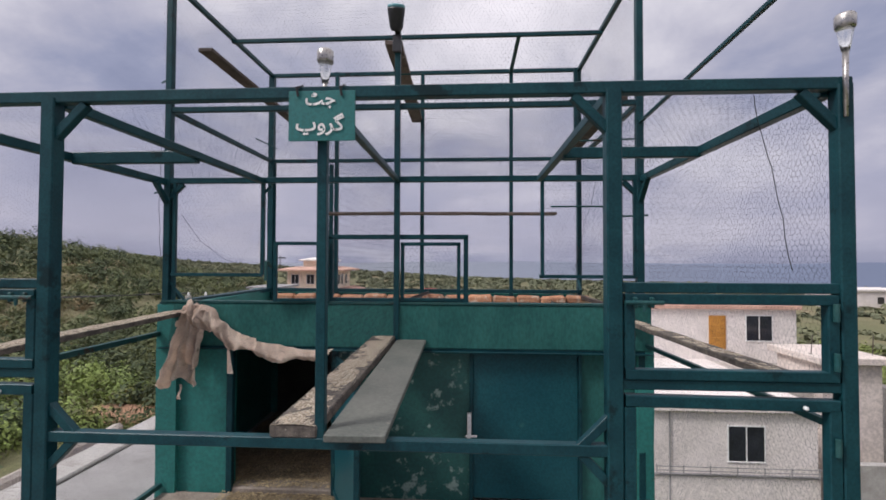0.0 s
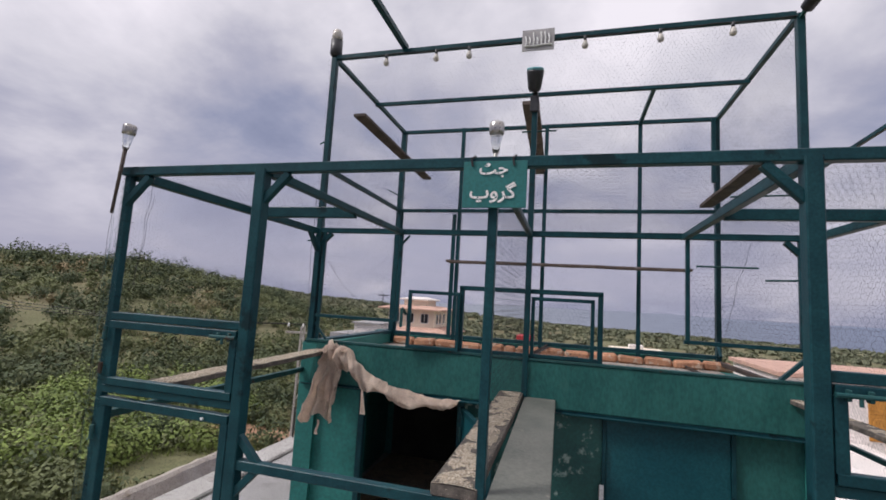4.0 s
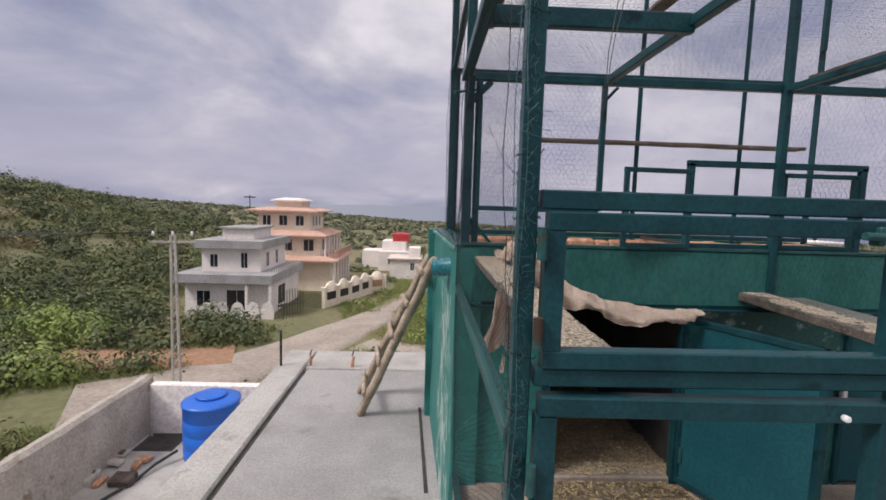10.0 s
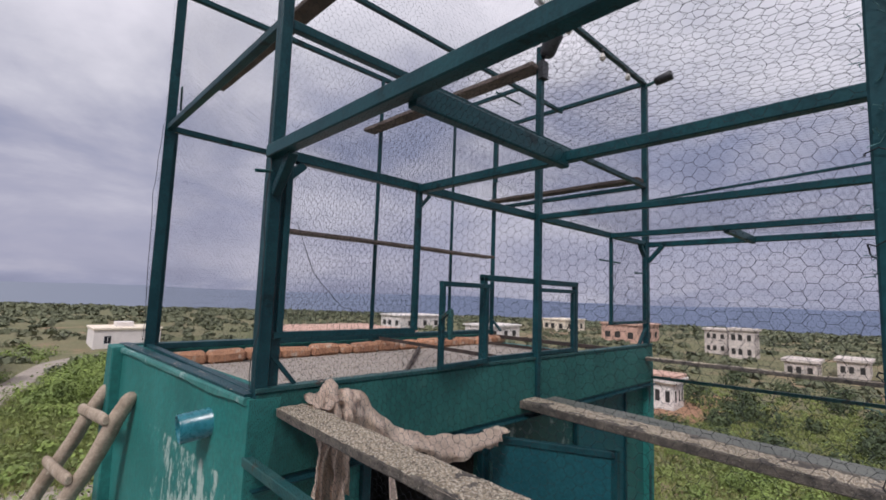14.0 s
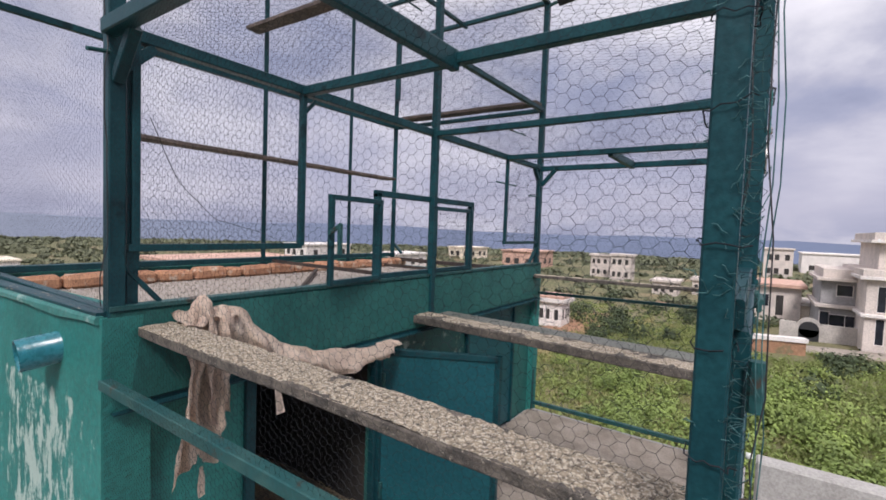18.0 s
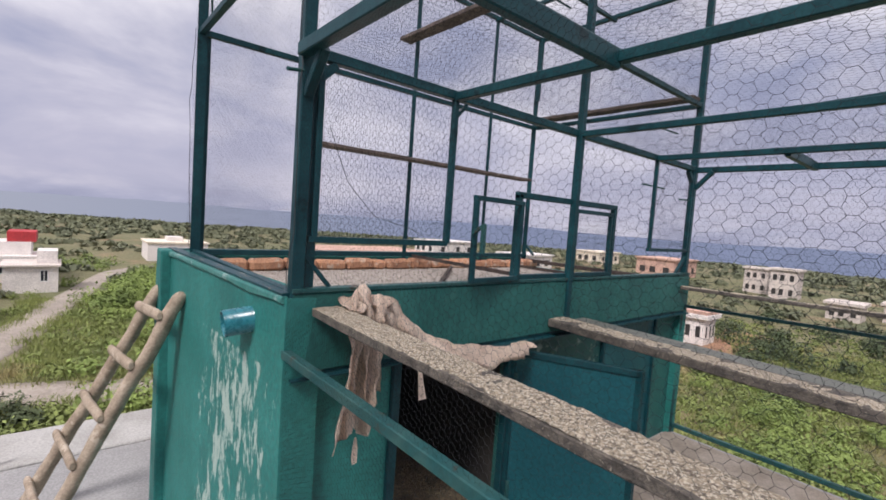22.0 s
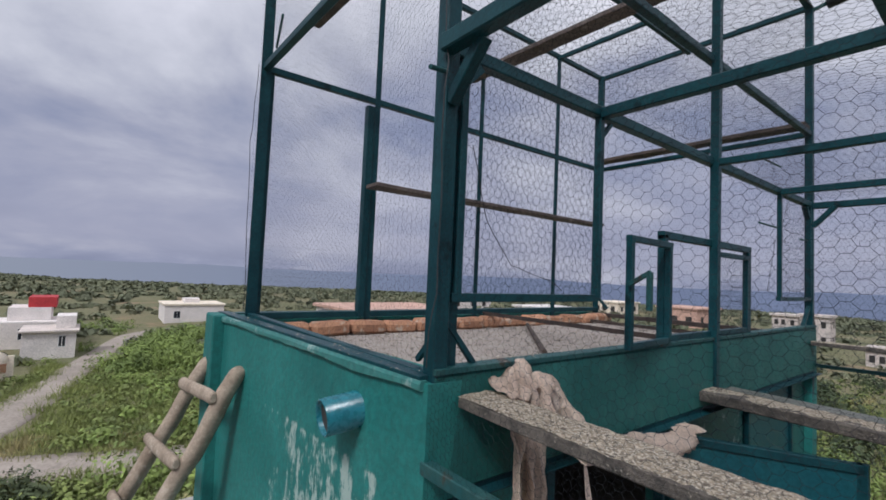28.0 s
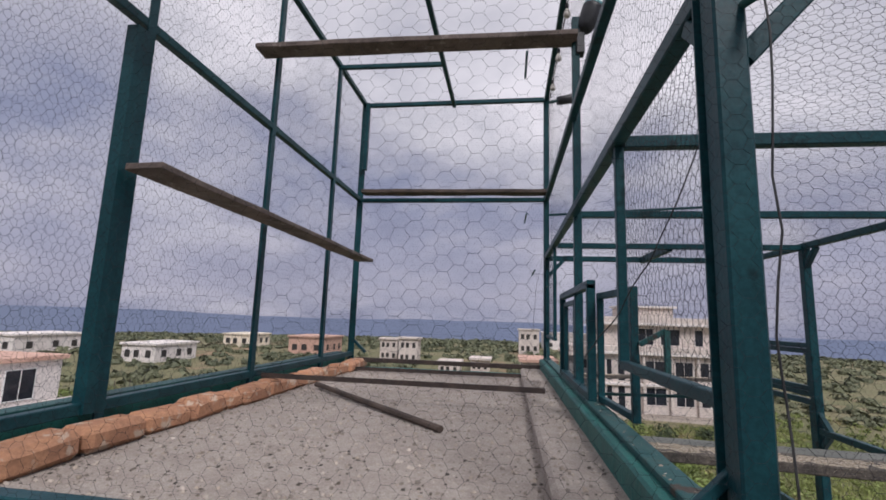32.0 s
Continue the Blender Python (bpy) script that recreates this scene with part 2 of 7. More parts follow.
BOARD = material("grey_green_board", (0.15, 0.155, 0.135), (0.11, 0.12, 0.105), 5, 0.6, 0.0, 0.4, 70, third=(0.21, 0.2, 0.17), third_at=0.62, third_scale=10)
CLOTH = material("stained_beige_cloth", (0.80, 0.67, 0.56), (0.66, 0.53, 0.43), 11, 0.95, 0.0, 0.7, 160, third=(0.20, 0.14, 0.095), third_at=0.61, third_scale=17, third_soft=0.14)
WIRE = material("galvanised_wire", (0.03, 0.032, 0.038), (0.018, 0.02, 0.024), 20, 0.8, 0.0, 0.0)
WIRE_GREEN = material("paint_daubed_wire", (0.014, 0.075, 0.08), (0.06, 0.15, 0.15), 60, 0.6, 0.0, 0.0)
CABLE = material("black_cable", (0.015, 0.015, 0.018), (0.03, 0.03, 0.03), 20, 0.6, 0.0, 0.0)
CONCRETE = material("grey_roof_concrete", (0.34, 0.33, 0.322), (0.265, 0.258, 0.25), 1.6, 0.9, 0.0, 0.6, 70, third=(0.19, 0.183, 0.176), third_at=0.58, third_scale=2.6, bump_dist=0.006, third_soft=0.15)
CONCRETE_PALE = material("pale_limewashed_concrete", (0.43, 0.415, 0.39), (0.32, 0.305, 0.28), 2.0, 0.9, 0.0, 0.5, 60, third=(0.25, 0.235, 0.21), third_at=0.62, third_scale=3, third_soft=0.12)
JOINT = material("dark_joint_tone", (0.055, 0.05, 0.045), (0.03, 0.028, 0.026), 10, 0.9, 0.0, 0.3, 60)
GRAVEL = material("gritty_loft_floor", (0.42, 0.37, 0.325), (0.35, 0.3, 0.26), 14, 0.95, 0.0, 1.0, 160, third=(0.52, 0.47, 0.42), third_at=0.6, third_scale=150, bump_dist=0.008)
STRAW = material("droppings_and_straw", (0.32, 0.25, 0.16), (0.18, 0.14, 0.09), 18, 0.95, 0.0, 1.0, 110, third=(0.34, 0.28, 0.2), third_at=0.58, third_scale=40, bump_dist=0.01)
BRICK = material("old_clay_brick", (0.48, 0.25, 0.14), (0.36, 0.18, 0.105), 11, 0.9, 0.0, 0.8, 80, third=(0.52, 0.4, 0.3), third_at=0.54, third_scale=14, piece=0.2)
RUST = material("dark_rusted_bar", (0.07, 0.05, 0.04), (0.04, 0.03, 0.026), 14, 0.8, 0.0, 0.4, 80)
DIRT = material("pen_floor_dirt", (0.31, 0.265, 0.22), (0.21, 0.175, 0.14), 5, 0.95, 0.0, 0.8, 90, third=(0.22, 0.18, 0.14), third_at=0.6, third_scale=7, third_soft=0.15)
# near-black colour stands in for the shade inside loft and pipe
INSIDE_SHADE = material("painted_inside_shade", (0.045, 0.04, 0.035), (0.025, 0.022, 0.02), 4, 0.95, 0.0, 0.5, 40)
SIGN_GREEN = material("green_sign_paint", (0.012, 0.135, 0.13), (0.016, 0.155, 0.148), 6, 0.5, 0.0, 0.1, 90)
WHITE_PAINT = material("white_paint", (0.8, 0.8, 0.78), (0.72, 0.72, 0.7), 12, 0.6, 0.0, 0.1, 90)
CHROME = material("brushed_lamp_cap", (0.5, 0.48, 0.45), (0.35, 0.33, 0.31), 30, 0.3, 0.9, 0.1, 100)
BLACK_PLASTIC = material("black_plastic", (0.02, 0.021, 0.024), (0.03, 0.031, 0.035), 20, 0.45, 0.0, 0.1)
CLEAR = bpy.data.materials.new("clear_plastic")
CLEAR.use_nodes = True
CLEAR.node_tree.nodes["Principled BSDF"].inputs["Transmission Weight"].default_value = 0.9
CLEAR.node_tree.nodes["Principled BSDF"].inputs["Roughness"].default_value = 0.15
CLEAR.node_tree.nodes["Principled BSDF"].inputs["Base Color"].default_value = (0.85, 0.87, 0.88, 1)
TEAL_LENS = material("teal_lamp_front", (0.18, 0.42, 0.45), (0.12, 0.33, 0.37), 18, 0.35, 0.0, 0.1)
BULB = material("milky_bulb_glass", (0.62, 0.58, 0.52), (0.5, 0.47, 0.42), 30, 0.25, 0.0, 0.0)
BLUE_TANK = material("blue_plastic_tank", (0.015, 0.14, 0.6), (0.012, 0.11, 0.5), 2, 0.4, 0.0, 0.15, 40)
HOUSE_WHITE = material("white_house_render", (0.8, 0.74, 0.7), (0.7, 0.65, 0.61), 0.8, 0.85, 0.0, 0.3, 12, third=(0.45, 0.42, 0.38), third_at=0.66, third_scale=0.7, third_soft=0.12)
HOUSE_GREY = material("grey_cement_render", (0.36, 0.35, 0.35), (0.27, 0.265, 0.26), 0.9, 0.9, 0.0, 0.3, 12)
HOUSE_CREAM = material("cream_house_paint", (0.85, 0.75, 0.61), (0.77, 0.67, 0.53), 0.7, 0.85, 0.0, 0.2, 12)
ROOF_PINK = material("salmon_roof_tiles", (0.62, 0.4, 0.31), (0.5, 0.31, 0.24), 1.4, 0.85, 0.0, 0.5, 14)
ROOF_RED = material("red_roof_paint", (0.5, 0.04, 0.045), (0.4, 0.035, 0.04), 1.0, 0.7, 0.0, 0.2, 10)
HOUSE_PALE = material("pale_stained_render", (0.68, 0.60, 0.54), (0.55, 0.485, 0.44), 0.7, 0.9, 0.0, 0.3, 10, third=(0.40, 0.36, 0.32), third_at=0.60, third_scale=0.9, third_soft=0.15)
RAW_CONCRETE = material("raw_grey_concrete", (0.5, 0.46, 0.42), (0.38, 0.35, 0.32), 0.8, 0.92, 0.0, 0.4, 9, third=(0.27, 0.245, 0.22), third_at=0.64, third_scale=0.6, third_soft=0.15)
GLASS_DARK = material("dark_window_glass", (0.018, 0.02, 0.028), (0.03, 0.034, 0.045), 1.5, 0.12, 0.0, 0.0)
# shade of unlit openings, painted as a dark tone on flat panels
OPENING = material("painted_unlit_opening", (0.05, 0.045, 0.042), (0.03, 0.028, 0.026), 1.0, 0.95, 0.0, 0.0)
DOOR_ORANGE = material("orange_wood_door", (0.5, 0.23, 0.04), (0.4, 0.18, 0.03), 3, 0.5, 0.0, 0.2, 20)
ROAD = material("dusty_concrete_road", (0.36, 0.31, 0.26), (0.28, 0.24, 0.2), 0.5, 0.95, 0.0, 0.4, 6, third=(0.2, 0.17, 0.135), third_at=0.6, third_scale=0.35, third_soft=0.15, bump_dist=0.03)
GROUND = material("grassy_earth", (0.135, 0.14, 0.062), (0.19, 0.17, 0.09), 0.11, 0.95, 0.0, 0.8, 2.6, third=(0.28, 0.19, 0.115), third_at=0.56, third_scale=0.09, bump_dist=0.2, third_soft=0.12, detail=9)
EARTH = material("bare_red_earth", (0.36, 0.2, 0.12), (0.28, 0.17, 0.1), 0.6, 0.95, 0.0, 0.8, 4.0, third=(0.2, 0.16, 0.09), third_at=0.58, third_scale=0.7, bump_dist=0.1, third_soft=0.1)
LEAF_DARK = material("dark_shrub_leaves", (0.075, 0.1, 0.04), (0.045, 0.068, 0.03), 0.5, 0.8, 0.0, 0.0, 1.0, third=(0.14, 0.13, 0.06), third_at=0.6, third_scale=0.3, piece=0.2, third_soft=0.1)
LEAF = material("scrub_leaves", (0.165, 0.185, 0.072), (0.075, 0.098, 0.042), 0.16, 0.8, 0.0, 0.0, 1.0, third=(0.29, 0.215, 0.115), third_at=0.54, third_scale=0.11, piece=0.15, third_soft=0.14)
LEAF_LIME = material("fresh_green_leaves", (0.235, 0.31, 0.07), (0.14, 0.195, 0.05), 0.45, 0.75, 0.0, 0.0, 2.0, third=(0.30, 0.28, 0.10), third_at=0.6, third_scale=0.5, piece=0.2, third_soft=0.1)
LEAF_SLOPE = material("dull_slope_weeds", (0.145, 0.165, 0.055), (0.075, 0.098, 0.036), 0.25, 0.8, 0.0, 0.0, 2.0, third=(0.30, 0.22, 0.105), third_at=0.55, third_scale=0.16, piece=0.22, third_soft=0.14)
LEAF_BRIGHT = material("bright_weeds", (0.22, 0.265, 0.072), (0.135, 0.175, 0.052), 0.3, 0.8, 0.0, 0.0, 2.0, third=(0.38, 0.30, 0.15), third_at=0.55, third_scale=0.2, piece=0.25, third_soft=0.14)
GRASS = material("long_grass", (0.25, 0.285, 0.085), (0.165, 0.2, 0.06), 0.16, 0.8, 0.0, 0.0, 1.2, third=(0.40, 0.32, 0.165), third_at=0.54, third_scale=0.13, piece=0.28, third_soft=0.15)
# far leaves: distance haze is painted in as a paler, greyer base colour
LEAF_HAZED = material("far_scrub_leaves_hazed", (0.155, 0.165, 0.092), (0.12, 0.135, 0.08), 0.03, 0.8, 0.0, 0.0, 0.5, third=(0.215, 0.19, 0.12), third_at=0.56, third_scale=0.02, piece=0.06, third_soft=0.12)

for m, level in ((WIRE, 0.1), (STEEL, 0.22), (STEEL_OLD, 0.3), (PLASTER_DARK, 0.3), (SHEET, 0.3), (BOARD, 0.3)):
    m.node_tree.nodes["Principled BSDF"].inputs["Specular IOR Level"].default_value = level


# ---------- building blocks ----------
def holder(name, at=(0, 0, 0), **tags):
    ob = new(name)
    ob.empty_display_size = 0.1
    ob.matrix_basis = Matrix.Translation(at)
    return tagged(ob, **tags)


def part(name, bm, mat, parent=None, label="", **tags):
    """Links a bmesh, given in world coordinates, as one mesh object under a thing or a part."""
    me = bpy.data.meshes.new(name)
    bm.to_mesh(me)
    bm.free()
    me.materials.append(mat)
    ob = new(name, me)
    if parent is not None:
        bpy.context.view_layer.update()
        ob.parent = parent
        ob.matrix_parent_inverse = Matrix.Translation(-world_of(parent))
    return tagged(ob, label=label, **tags)


def world_of(ob):
    at = Vector((0, 0, 0))
    while ob is not None:
        at = at + ob.matrix_basis.translation + ob.matrix_parent_inverse.translation
        ob = ob.parent
    return at


def merged(*bms):
    out = bmesh.new()
    for b in bms:
        me = bpy.data.meshes.new("tmp")
        b.to_mesh(me)
        b.free()
        out.from_mesh(me)
        bpy.data.meshes.remove(me)
    return out


def block(x0, y0, z0, x1, y1, z1, bevel=0.003, cuts=0, wobble=0.0):
    bm = bmesh.new()
    bmesh.ops.create_cube(bm, size=1)
    for v in bm.verts:
        v.co = Vector(((x0 + x1) / 2 + v.co.x * (x1 - x0), (y0 + y1) / 2 + v.co.y * (y1 - y0), (z0 + z1) / 2 + v.co.z * (z1 - z0)))
    if cuts:
        bmesh.ops.subdivide_edges(bm, edges=bm.edges[:], cuts=cuts, use_grid_fill=True)
    if bevel:
        sharp = [e for e in bm.edges if len(e.link_faces) == 2 and e.calc_face_angle(0) > 0.5]
        bmesh.ops.bevel(bm, geom=sharp, offset=bevel, segments=1, affect="EDGES", profile=0.5)
    if wobble:
        for v in bm.verts:
            v.co += noise.noise_vector(v.co * 5.0) * wobble
    return bm


SQUARE = [(-.5, -.42), (-.42, -.5), (.42, -.5), (.5, -.42), (.5, .42), (.42, .5), (-.42, .5), (-.5, .42)]
ANGLE = [(-.5, -.5), (.5, -.5), (.5, -.38), (-.38, -.38), (-.38, .5), (-.5, .5)]
ROUND = [(math.cos(k * math.pi / 5) / 2, math.sin(k * math.pi / 5) / 2) for k in range(10)]


def bar(p, q, w=0.035, h=None, profile=SQUARE, turn=0.0, up=None, bend=0.0):
    """A bar from p to q with the given section, w across and h along the upward side."""
    h = h or w
    p, q = Vector(p), Vector(q)
    d = (q - p).normalized()
    up = Vector(up) if up else (Vector((0, 0, 1)) if abs(d.z) < 0.9 else Vector((0, 1, 0)))
    a = d.cross(up).normalized()
    b = a.cross(d).normalized()
    c, s = math.cos(radians(turn)), math.sin(radians(turn))
    a, b = a * c + b * s, b * c - a * s
    bm = bmesh.new()
    rings = []
    steps = 6 if bend else 1
    for k in range(steps + 1):
        f = k / steps
        o = p.lerp(q, f) - Vector((0, 0, bend * 4 * f * (1 - f)))
        rings.append([bm.verts.new(o + a * (u * w) + b * (v * h)) for u, v in profile])
    n = len(profile)
    for r0, r1 in zip(rings, rings[1:]):
        for i in range(n):
            bm.faces.new((r0[i], r0[(i + 1) % n], r1[(i + 1) % n], r1[i]))
    bm.faces.new(rings[0][::-1])
    bm.faces.new(rings[-1])
    bmesh.ops.recalc_face_normals(bm, faces=bm.faces[:])
    return bm


def tube(points, r=0.003, sides=6):
    """A round wire through points."""
    bm = bmesh.new()
    pts = [Vector(p) for p in points]
    rings = []
    for i, p in enumerate(pts):
        d = (pts[min(i + 1, len(pts) - 1)] - pts[max(i - 1, 0)]).normalized()
        a = d.cross(Vector((0.31, 0.2, 0.93)) if abs(d.z) < 0.9 else Vector((1, 0, 0))).normalized()
        b = a.cross(d)
        rings.append([bm.verts.new(p + a * (r * math.cos(k * 2 * math.pi / sides)) + b * (r * math.sin(k * 2 * math.pi / sides))) for k in range(sides)])
    for r0, r1 in zip(rings, rings[1:]):
        for i in range(sides):
            bm.faces.new((r0[i], r0[(i + 1) % sides], r1[(i + 1) % sides], r1[i]))
    bm.faces.new(rings[0][::-1])
    bm.faces.new(rings[-1])
    bmesh.ops.recalc_face_normals(bm, faces=bm.faces[:])
    return bm


def lathe(rings, at, axis=(0, 0, 1), sides=16):
    """A turned body: rings of (distance along the axis, radius)."""
    rot = Vector((0, 0, 1)).rotation_difference(Vector(axis)).to_matrix()
    bm = bmesh.new()
    loops = [[bm.verts.new(Vector(at) + rot @ Vector((r * math.cos(k * 2 * math.pi / sides), r * math.sin(k * 2 * math.pi / sides), d))) for k in range(sides)] for d, r in rings]
    for a, b in zip(loops, loops[1:]):
        for i in range(sides):
            bm.faces.new((a[i], a[(i + 1) % sides], b[(i + 1) % sides], b[i]))
    bm.faces.new(loops[0][::-1])
    bm.faces.new(loops[-1])
    bmesh.ops.recalc_face_normals(bm, faces=bm.faces[:])
    for f in bm.faces:
        f.smooth = len(f.verts) == 4
    return bm


def raw_mesh(name, verts, faces, mat, parent=None, **tags):
    me = bpy.data.meshes.new(name)
    verts = np.asarray(verts, np.float32)
    faces = np.asarray(faces, np.int32)
    n = faces.shape[1]
    me.vertices.add(len(verts))
    me.vertices.foreach_set("co", verts.ravel())
    me.loops.add(faces.size)
    me.loops.foreach_set("vertex_index", faces.ravel())
    me.polygons.add(len(faces))
    me.polygons.foreach_set("loop_start", np.arange(0, faces.size, n, dtype=np.int32))
    me.update(calc_edges=True)
    me.materials.append(mat)
    ob = new(name, me)
    if parent is not None:
        ob.parent = parent
        ob.matrix_parent_inverse = Matrix.Translation(-world_of(parent))
    return tagged(ob, **tags)


def wire_mesh(name, o, u, v, parent, cell=0.026, r=0.00045, sag=0.006, seed=1, label=""):
    """Hexagonal netting over the parallelogram o, u, v: each wire is a thin three-sided rod."""
    rng = np.random.default_rng(seed)
    o, u, v = (np.array(a, float) for a in (o, u, v))
    lu, lv = np.linalg.norm(u), np.linalg.norm(v)
    uu, vv = u / lu, v / lv
    nn = np.cross(uu, vv)
    dx, dy = cell, cell * 0.88
    nx, ny = int(lu / dx) + 1, int(lv / dy) + 1
    i, j = np.meshgrid(np.arange(nx), np.arange(ny), indexing="ij")
    cx = (i + 0.5 * (j % 2)) * dx
    cy = j * dy
    lo = np.stack([cx, cy - 0.30 * dy], -1)                      # foot of each vertical twist
    hi = np.stack([cx, cy + 0.30 * dy], -1)
    wob = rng.normal(0, 0.05 * cell, lo.shape)
    lo, hi = lo + wob, hi + wob
    a, b = [lo.reshape(-1, 2)], [hi.reshape(-1, 2)]
    even = (np.arange(ny - 1) % 2 == 0)
    for side in (0, 1):
        tgt = np.where(even[None, :], np.arange(nx)[:, None] - 1 + side, np.arange(nx)[:, None] + side)
        ok = (tgt >= 0) & (tgt < nx)
        jj = np.broadcast_to(np.arange(ny - 1)[None, :], tgt.shape)
        ii = np.broadcast_to(np.arange(nx)[:, None], tgt.shape)
        a.append(hi[ii[ok], jj[ok]])
        b.append(lo[tgt[ok], jj[ok] + 1])
    a, b = np.concatenate(a), np.concatenate(b)
    keep = (a[:, 0] >= 0) & (b[:, 0] >= 0) & (a[:, 0] <= lu) & (b[:, 0] <= lu) & (a[:, 1] >= 0) & (b[:, 1] <= lv)
    a, b = a[keep], b[keep]

    def place(p):
        bulge = sag * (np.sin(p[:, :1] * 3.1 + seed) + np.sin(p[:, 1:] * 4.3 + 2 * seed))
        return o + p[:, :1] * uu + p[:, 1:] * vv + bulge * nn

    a, b = place(a), place(b)
    d = (b - a) / np.linalg.norm(b - a, axis=1, keepdims=True)
    s = np.cross(d, nn)
    ring = [nn * r + 0 * s, -0.5 * nn * r + 0.87 * r * s, -0.5 * nn * r - 0.87 * r * s]
    verts = np.concatenate([np.stack([a + q for q in ring], 1), np.stack([b + q for q in ring], 1)], 1).reshape(-1, 3)
    base = (np.arange(len(a)) * 6)[:, None, None]
    faces = (base + np.array([[0, 1, 4, 3], [1, 2, 5, 4], [2, 0, 3, 5]])[None]).reshape(-1, 4)
    return raw_mesh(name, verts, faces, WIRE, parent, label=label or "thin galvanised hexagonal chicken wire")


def tufts(centres, tall, per, wide, seed):
    """Upright tapering grass blades in loose tufts: vertices and faces."""
    rng = np.random.default_rng(seed)
    c = np.repeat(np.asarray(centres, float), per, axis=0)
    h = np.repeat(np.asarray(tall, float), per) * rng.uniform(0.5, 1.15, len(c))
    n = len(c)
    c = c + np.concatenate([rng.normal(0, 0.24, (n, 2)), np.full((n, 1), -0.05)], 1)
    a = rng.uniform(0, 2 * math.pi, n)
    side = np.stack([np.cos(a), np.sin(a), 0 * a], 1) * wide / 2
    lean = np.concatenate([rng.normal(0, 0.35, (n, 2)), np.ones((n, 1))], 1) * h[:, None]
    verts = np.stack([c - side, c + side, c + lean], 1).reshape(-1, 3)
    return verts, np.arange(n * 3).reshape(-1, 3)


def leaves(centres, radii, per, size, seed, squash=0.75, droop=0.0):
    """Many small leaf quads in uneven clumps: vertices and faces."""
    rng = np.random.default_rng(seed)
    c = np.repeat(np.asarray(centres, float), per, axis=0)
    rad = np.repeat(np.asarray(radii, float), per)
    n = len(c)
    d = rng.normal(size=(n, 3))
    d /= np.linalg.norm(d, axis=1, keepdims=True)
    lump = 0.75 + 0.35 * np.sin(d[:, 0] * 5 + c[:, 0] * 3) * np.sin(d[:, 1] * 4 + c[:, 1] * 2)
    p = c + d * (rad * lump * rng.uniform(0.35, 1.0, n) ** 0.5)[:, None] * np.array([1, 1, squash])
    face = d + rng.normal(size=(n, 3)) * 0.38 + np.array([0, 0, 0.45])
    face /= np.linalg.norm(face, axis=1, keepdims=True)
    a = np.cross(face, rng.normal(size=(n, 3)))
    a /= np.linalg.norm(a, axis=1, keepdims=True)
    b = np.cross(face, a)
    s = np.broadcast_to(np.asarray(size, float).reshape(-1, 1), (len(np.atleast_1d(size)), 1))
    s = np.repeat(s, per, axis=0) if len(s) > 1 else np.full((n, 1), s[0, 0])
    s = s * rng.uniform(0.6, 1.3, (n, 1))
    verts = np.stack([p - a * s, p + b * s * 0.5, p + a * s, p - b * s * 0.5], 1).reshape(-1, 3)
    faces = np.arange(n * 4).reshape(-1, 4)
    return verts, faces


# ---------- roof terrace ----------
XW, XE, YN, YS, YF = -2.15, 0.87, 4.33, 2.78, 1.29      # loft cage: west, east, north, south; front of the flight pen
TOP, MID, RIM, BEAM = 3.35, 2.49, 1.235, 2.02            # cage top ring, middle ring, loft rim, pen roof
FZ = -0.36                                                # walkway round the raised base of the aviary
part("roof_floor", block(-3.572, -4.5, FZ - 0.22, 0.98, 5.36, FZ, 0.01), CONCRETE, None, "worn grey concrete roof terrace floor", category="floor", kind="structure")
part("roof_kerb", block(-3.925, -4.5, FZ - 0.22, -3.612, 5.96, FZ + 0.012, 0.015, 6, 0.012), CONCRETE_PALE, None, "pale concrete strip along the roof edge", category="kerb", kind="structure")
part("trim", block(-3.625, -4.5, FZ - 0.22, -3.565, 5.36, FZ - 0.02, 0), JOINT, None, "dark open joint in the roof", category="joint", kind="structure")
part("roof_ledge", block(-3.60, 5.372, FZ - 0.30, 0.98, 5.97, FZ + 0.01, 0.012, 5, 0.01), CONCRETE_PALE, None, "limewashed ledge at the roof edge", category="ledge", kind="structure")
part("house_wall", block(-3.90, -4.48, -6.9, 0.96, 5.9, FZ - 0.30, 0), HOUSE_WHITE, None, "white rendered wall of the house below the roof", category="wall", kind="structure")
part("parapet_south", block(-3.985, -4.75, FZ - 0.3, 1.0, -4.5, 0.75, 0.01), CONCRETE_PALE, None, "plain parapet behind the terrace", category="wall", kind="structure")
part("roof_kerb_east", block(0.86, -4.5, FZ - .01, 1.0, 1.2, 0.07, 0.012), CONCRETE_PALE, None, "low pale kerb on the roof edge", category="kerb", kind="structure")
part("aviary_base", block(-2.17, 1.255, FZ, 0.93, 4.42, 0.0, 0.012, 4, 0.004), CONCRETE, None, "raised concrete base under the aviary", category="base", kind="structure")
# a dark crack line on the floor
for k, (p, q) in enumerate((((-2.30, 3.25), (-2.36, 4.45)),)):
    part("floor_crack", bar((*p, FZ + 0.003), (*q, FZ + 0.003), 0.022, 0.008, SQUARE), JOINT, None, "dark crack in the floor", category="crack", kind="structure")

# ---------- loft room ----------
loft = holder("pigeon_loft", (-0.65, 3.6, 0), label="low green-painted masonry pigeon loft on the roof", category="pigeon loft")


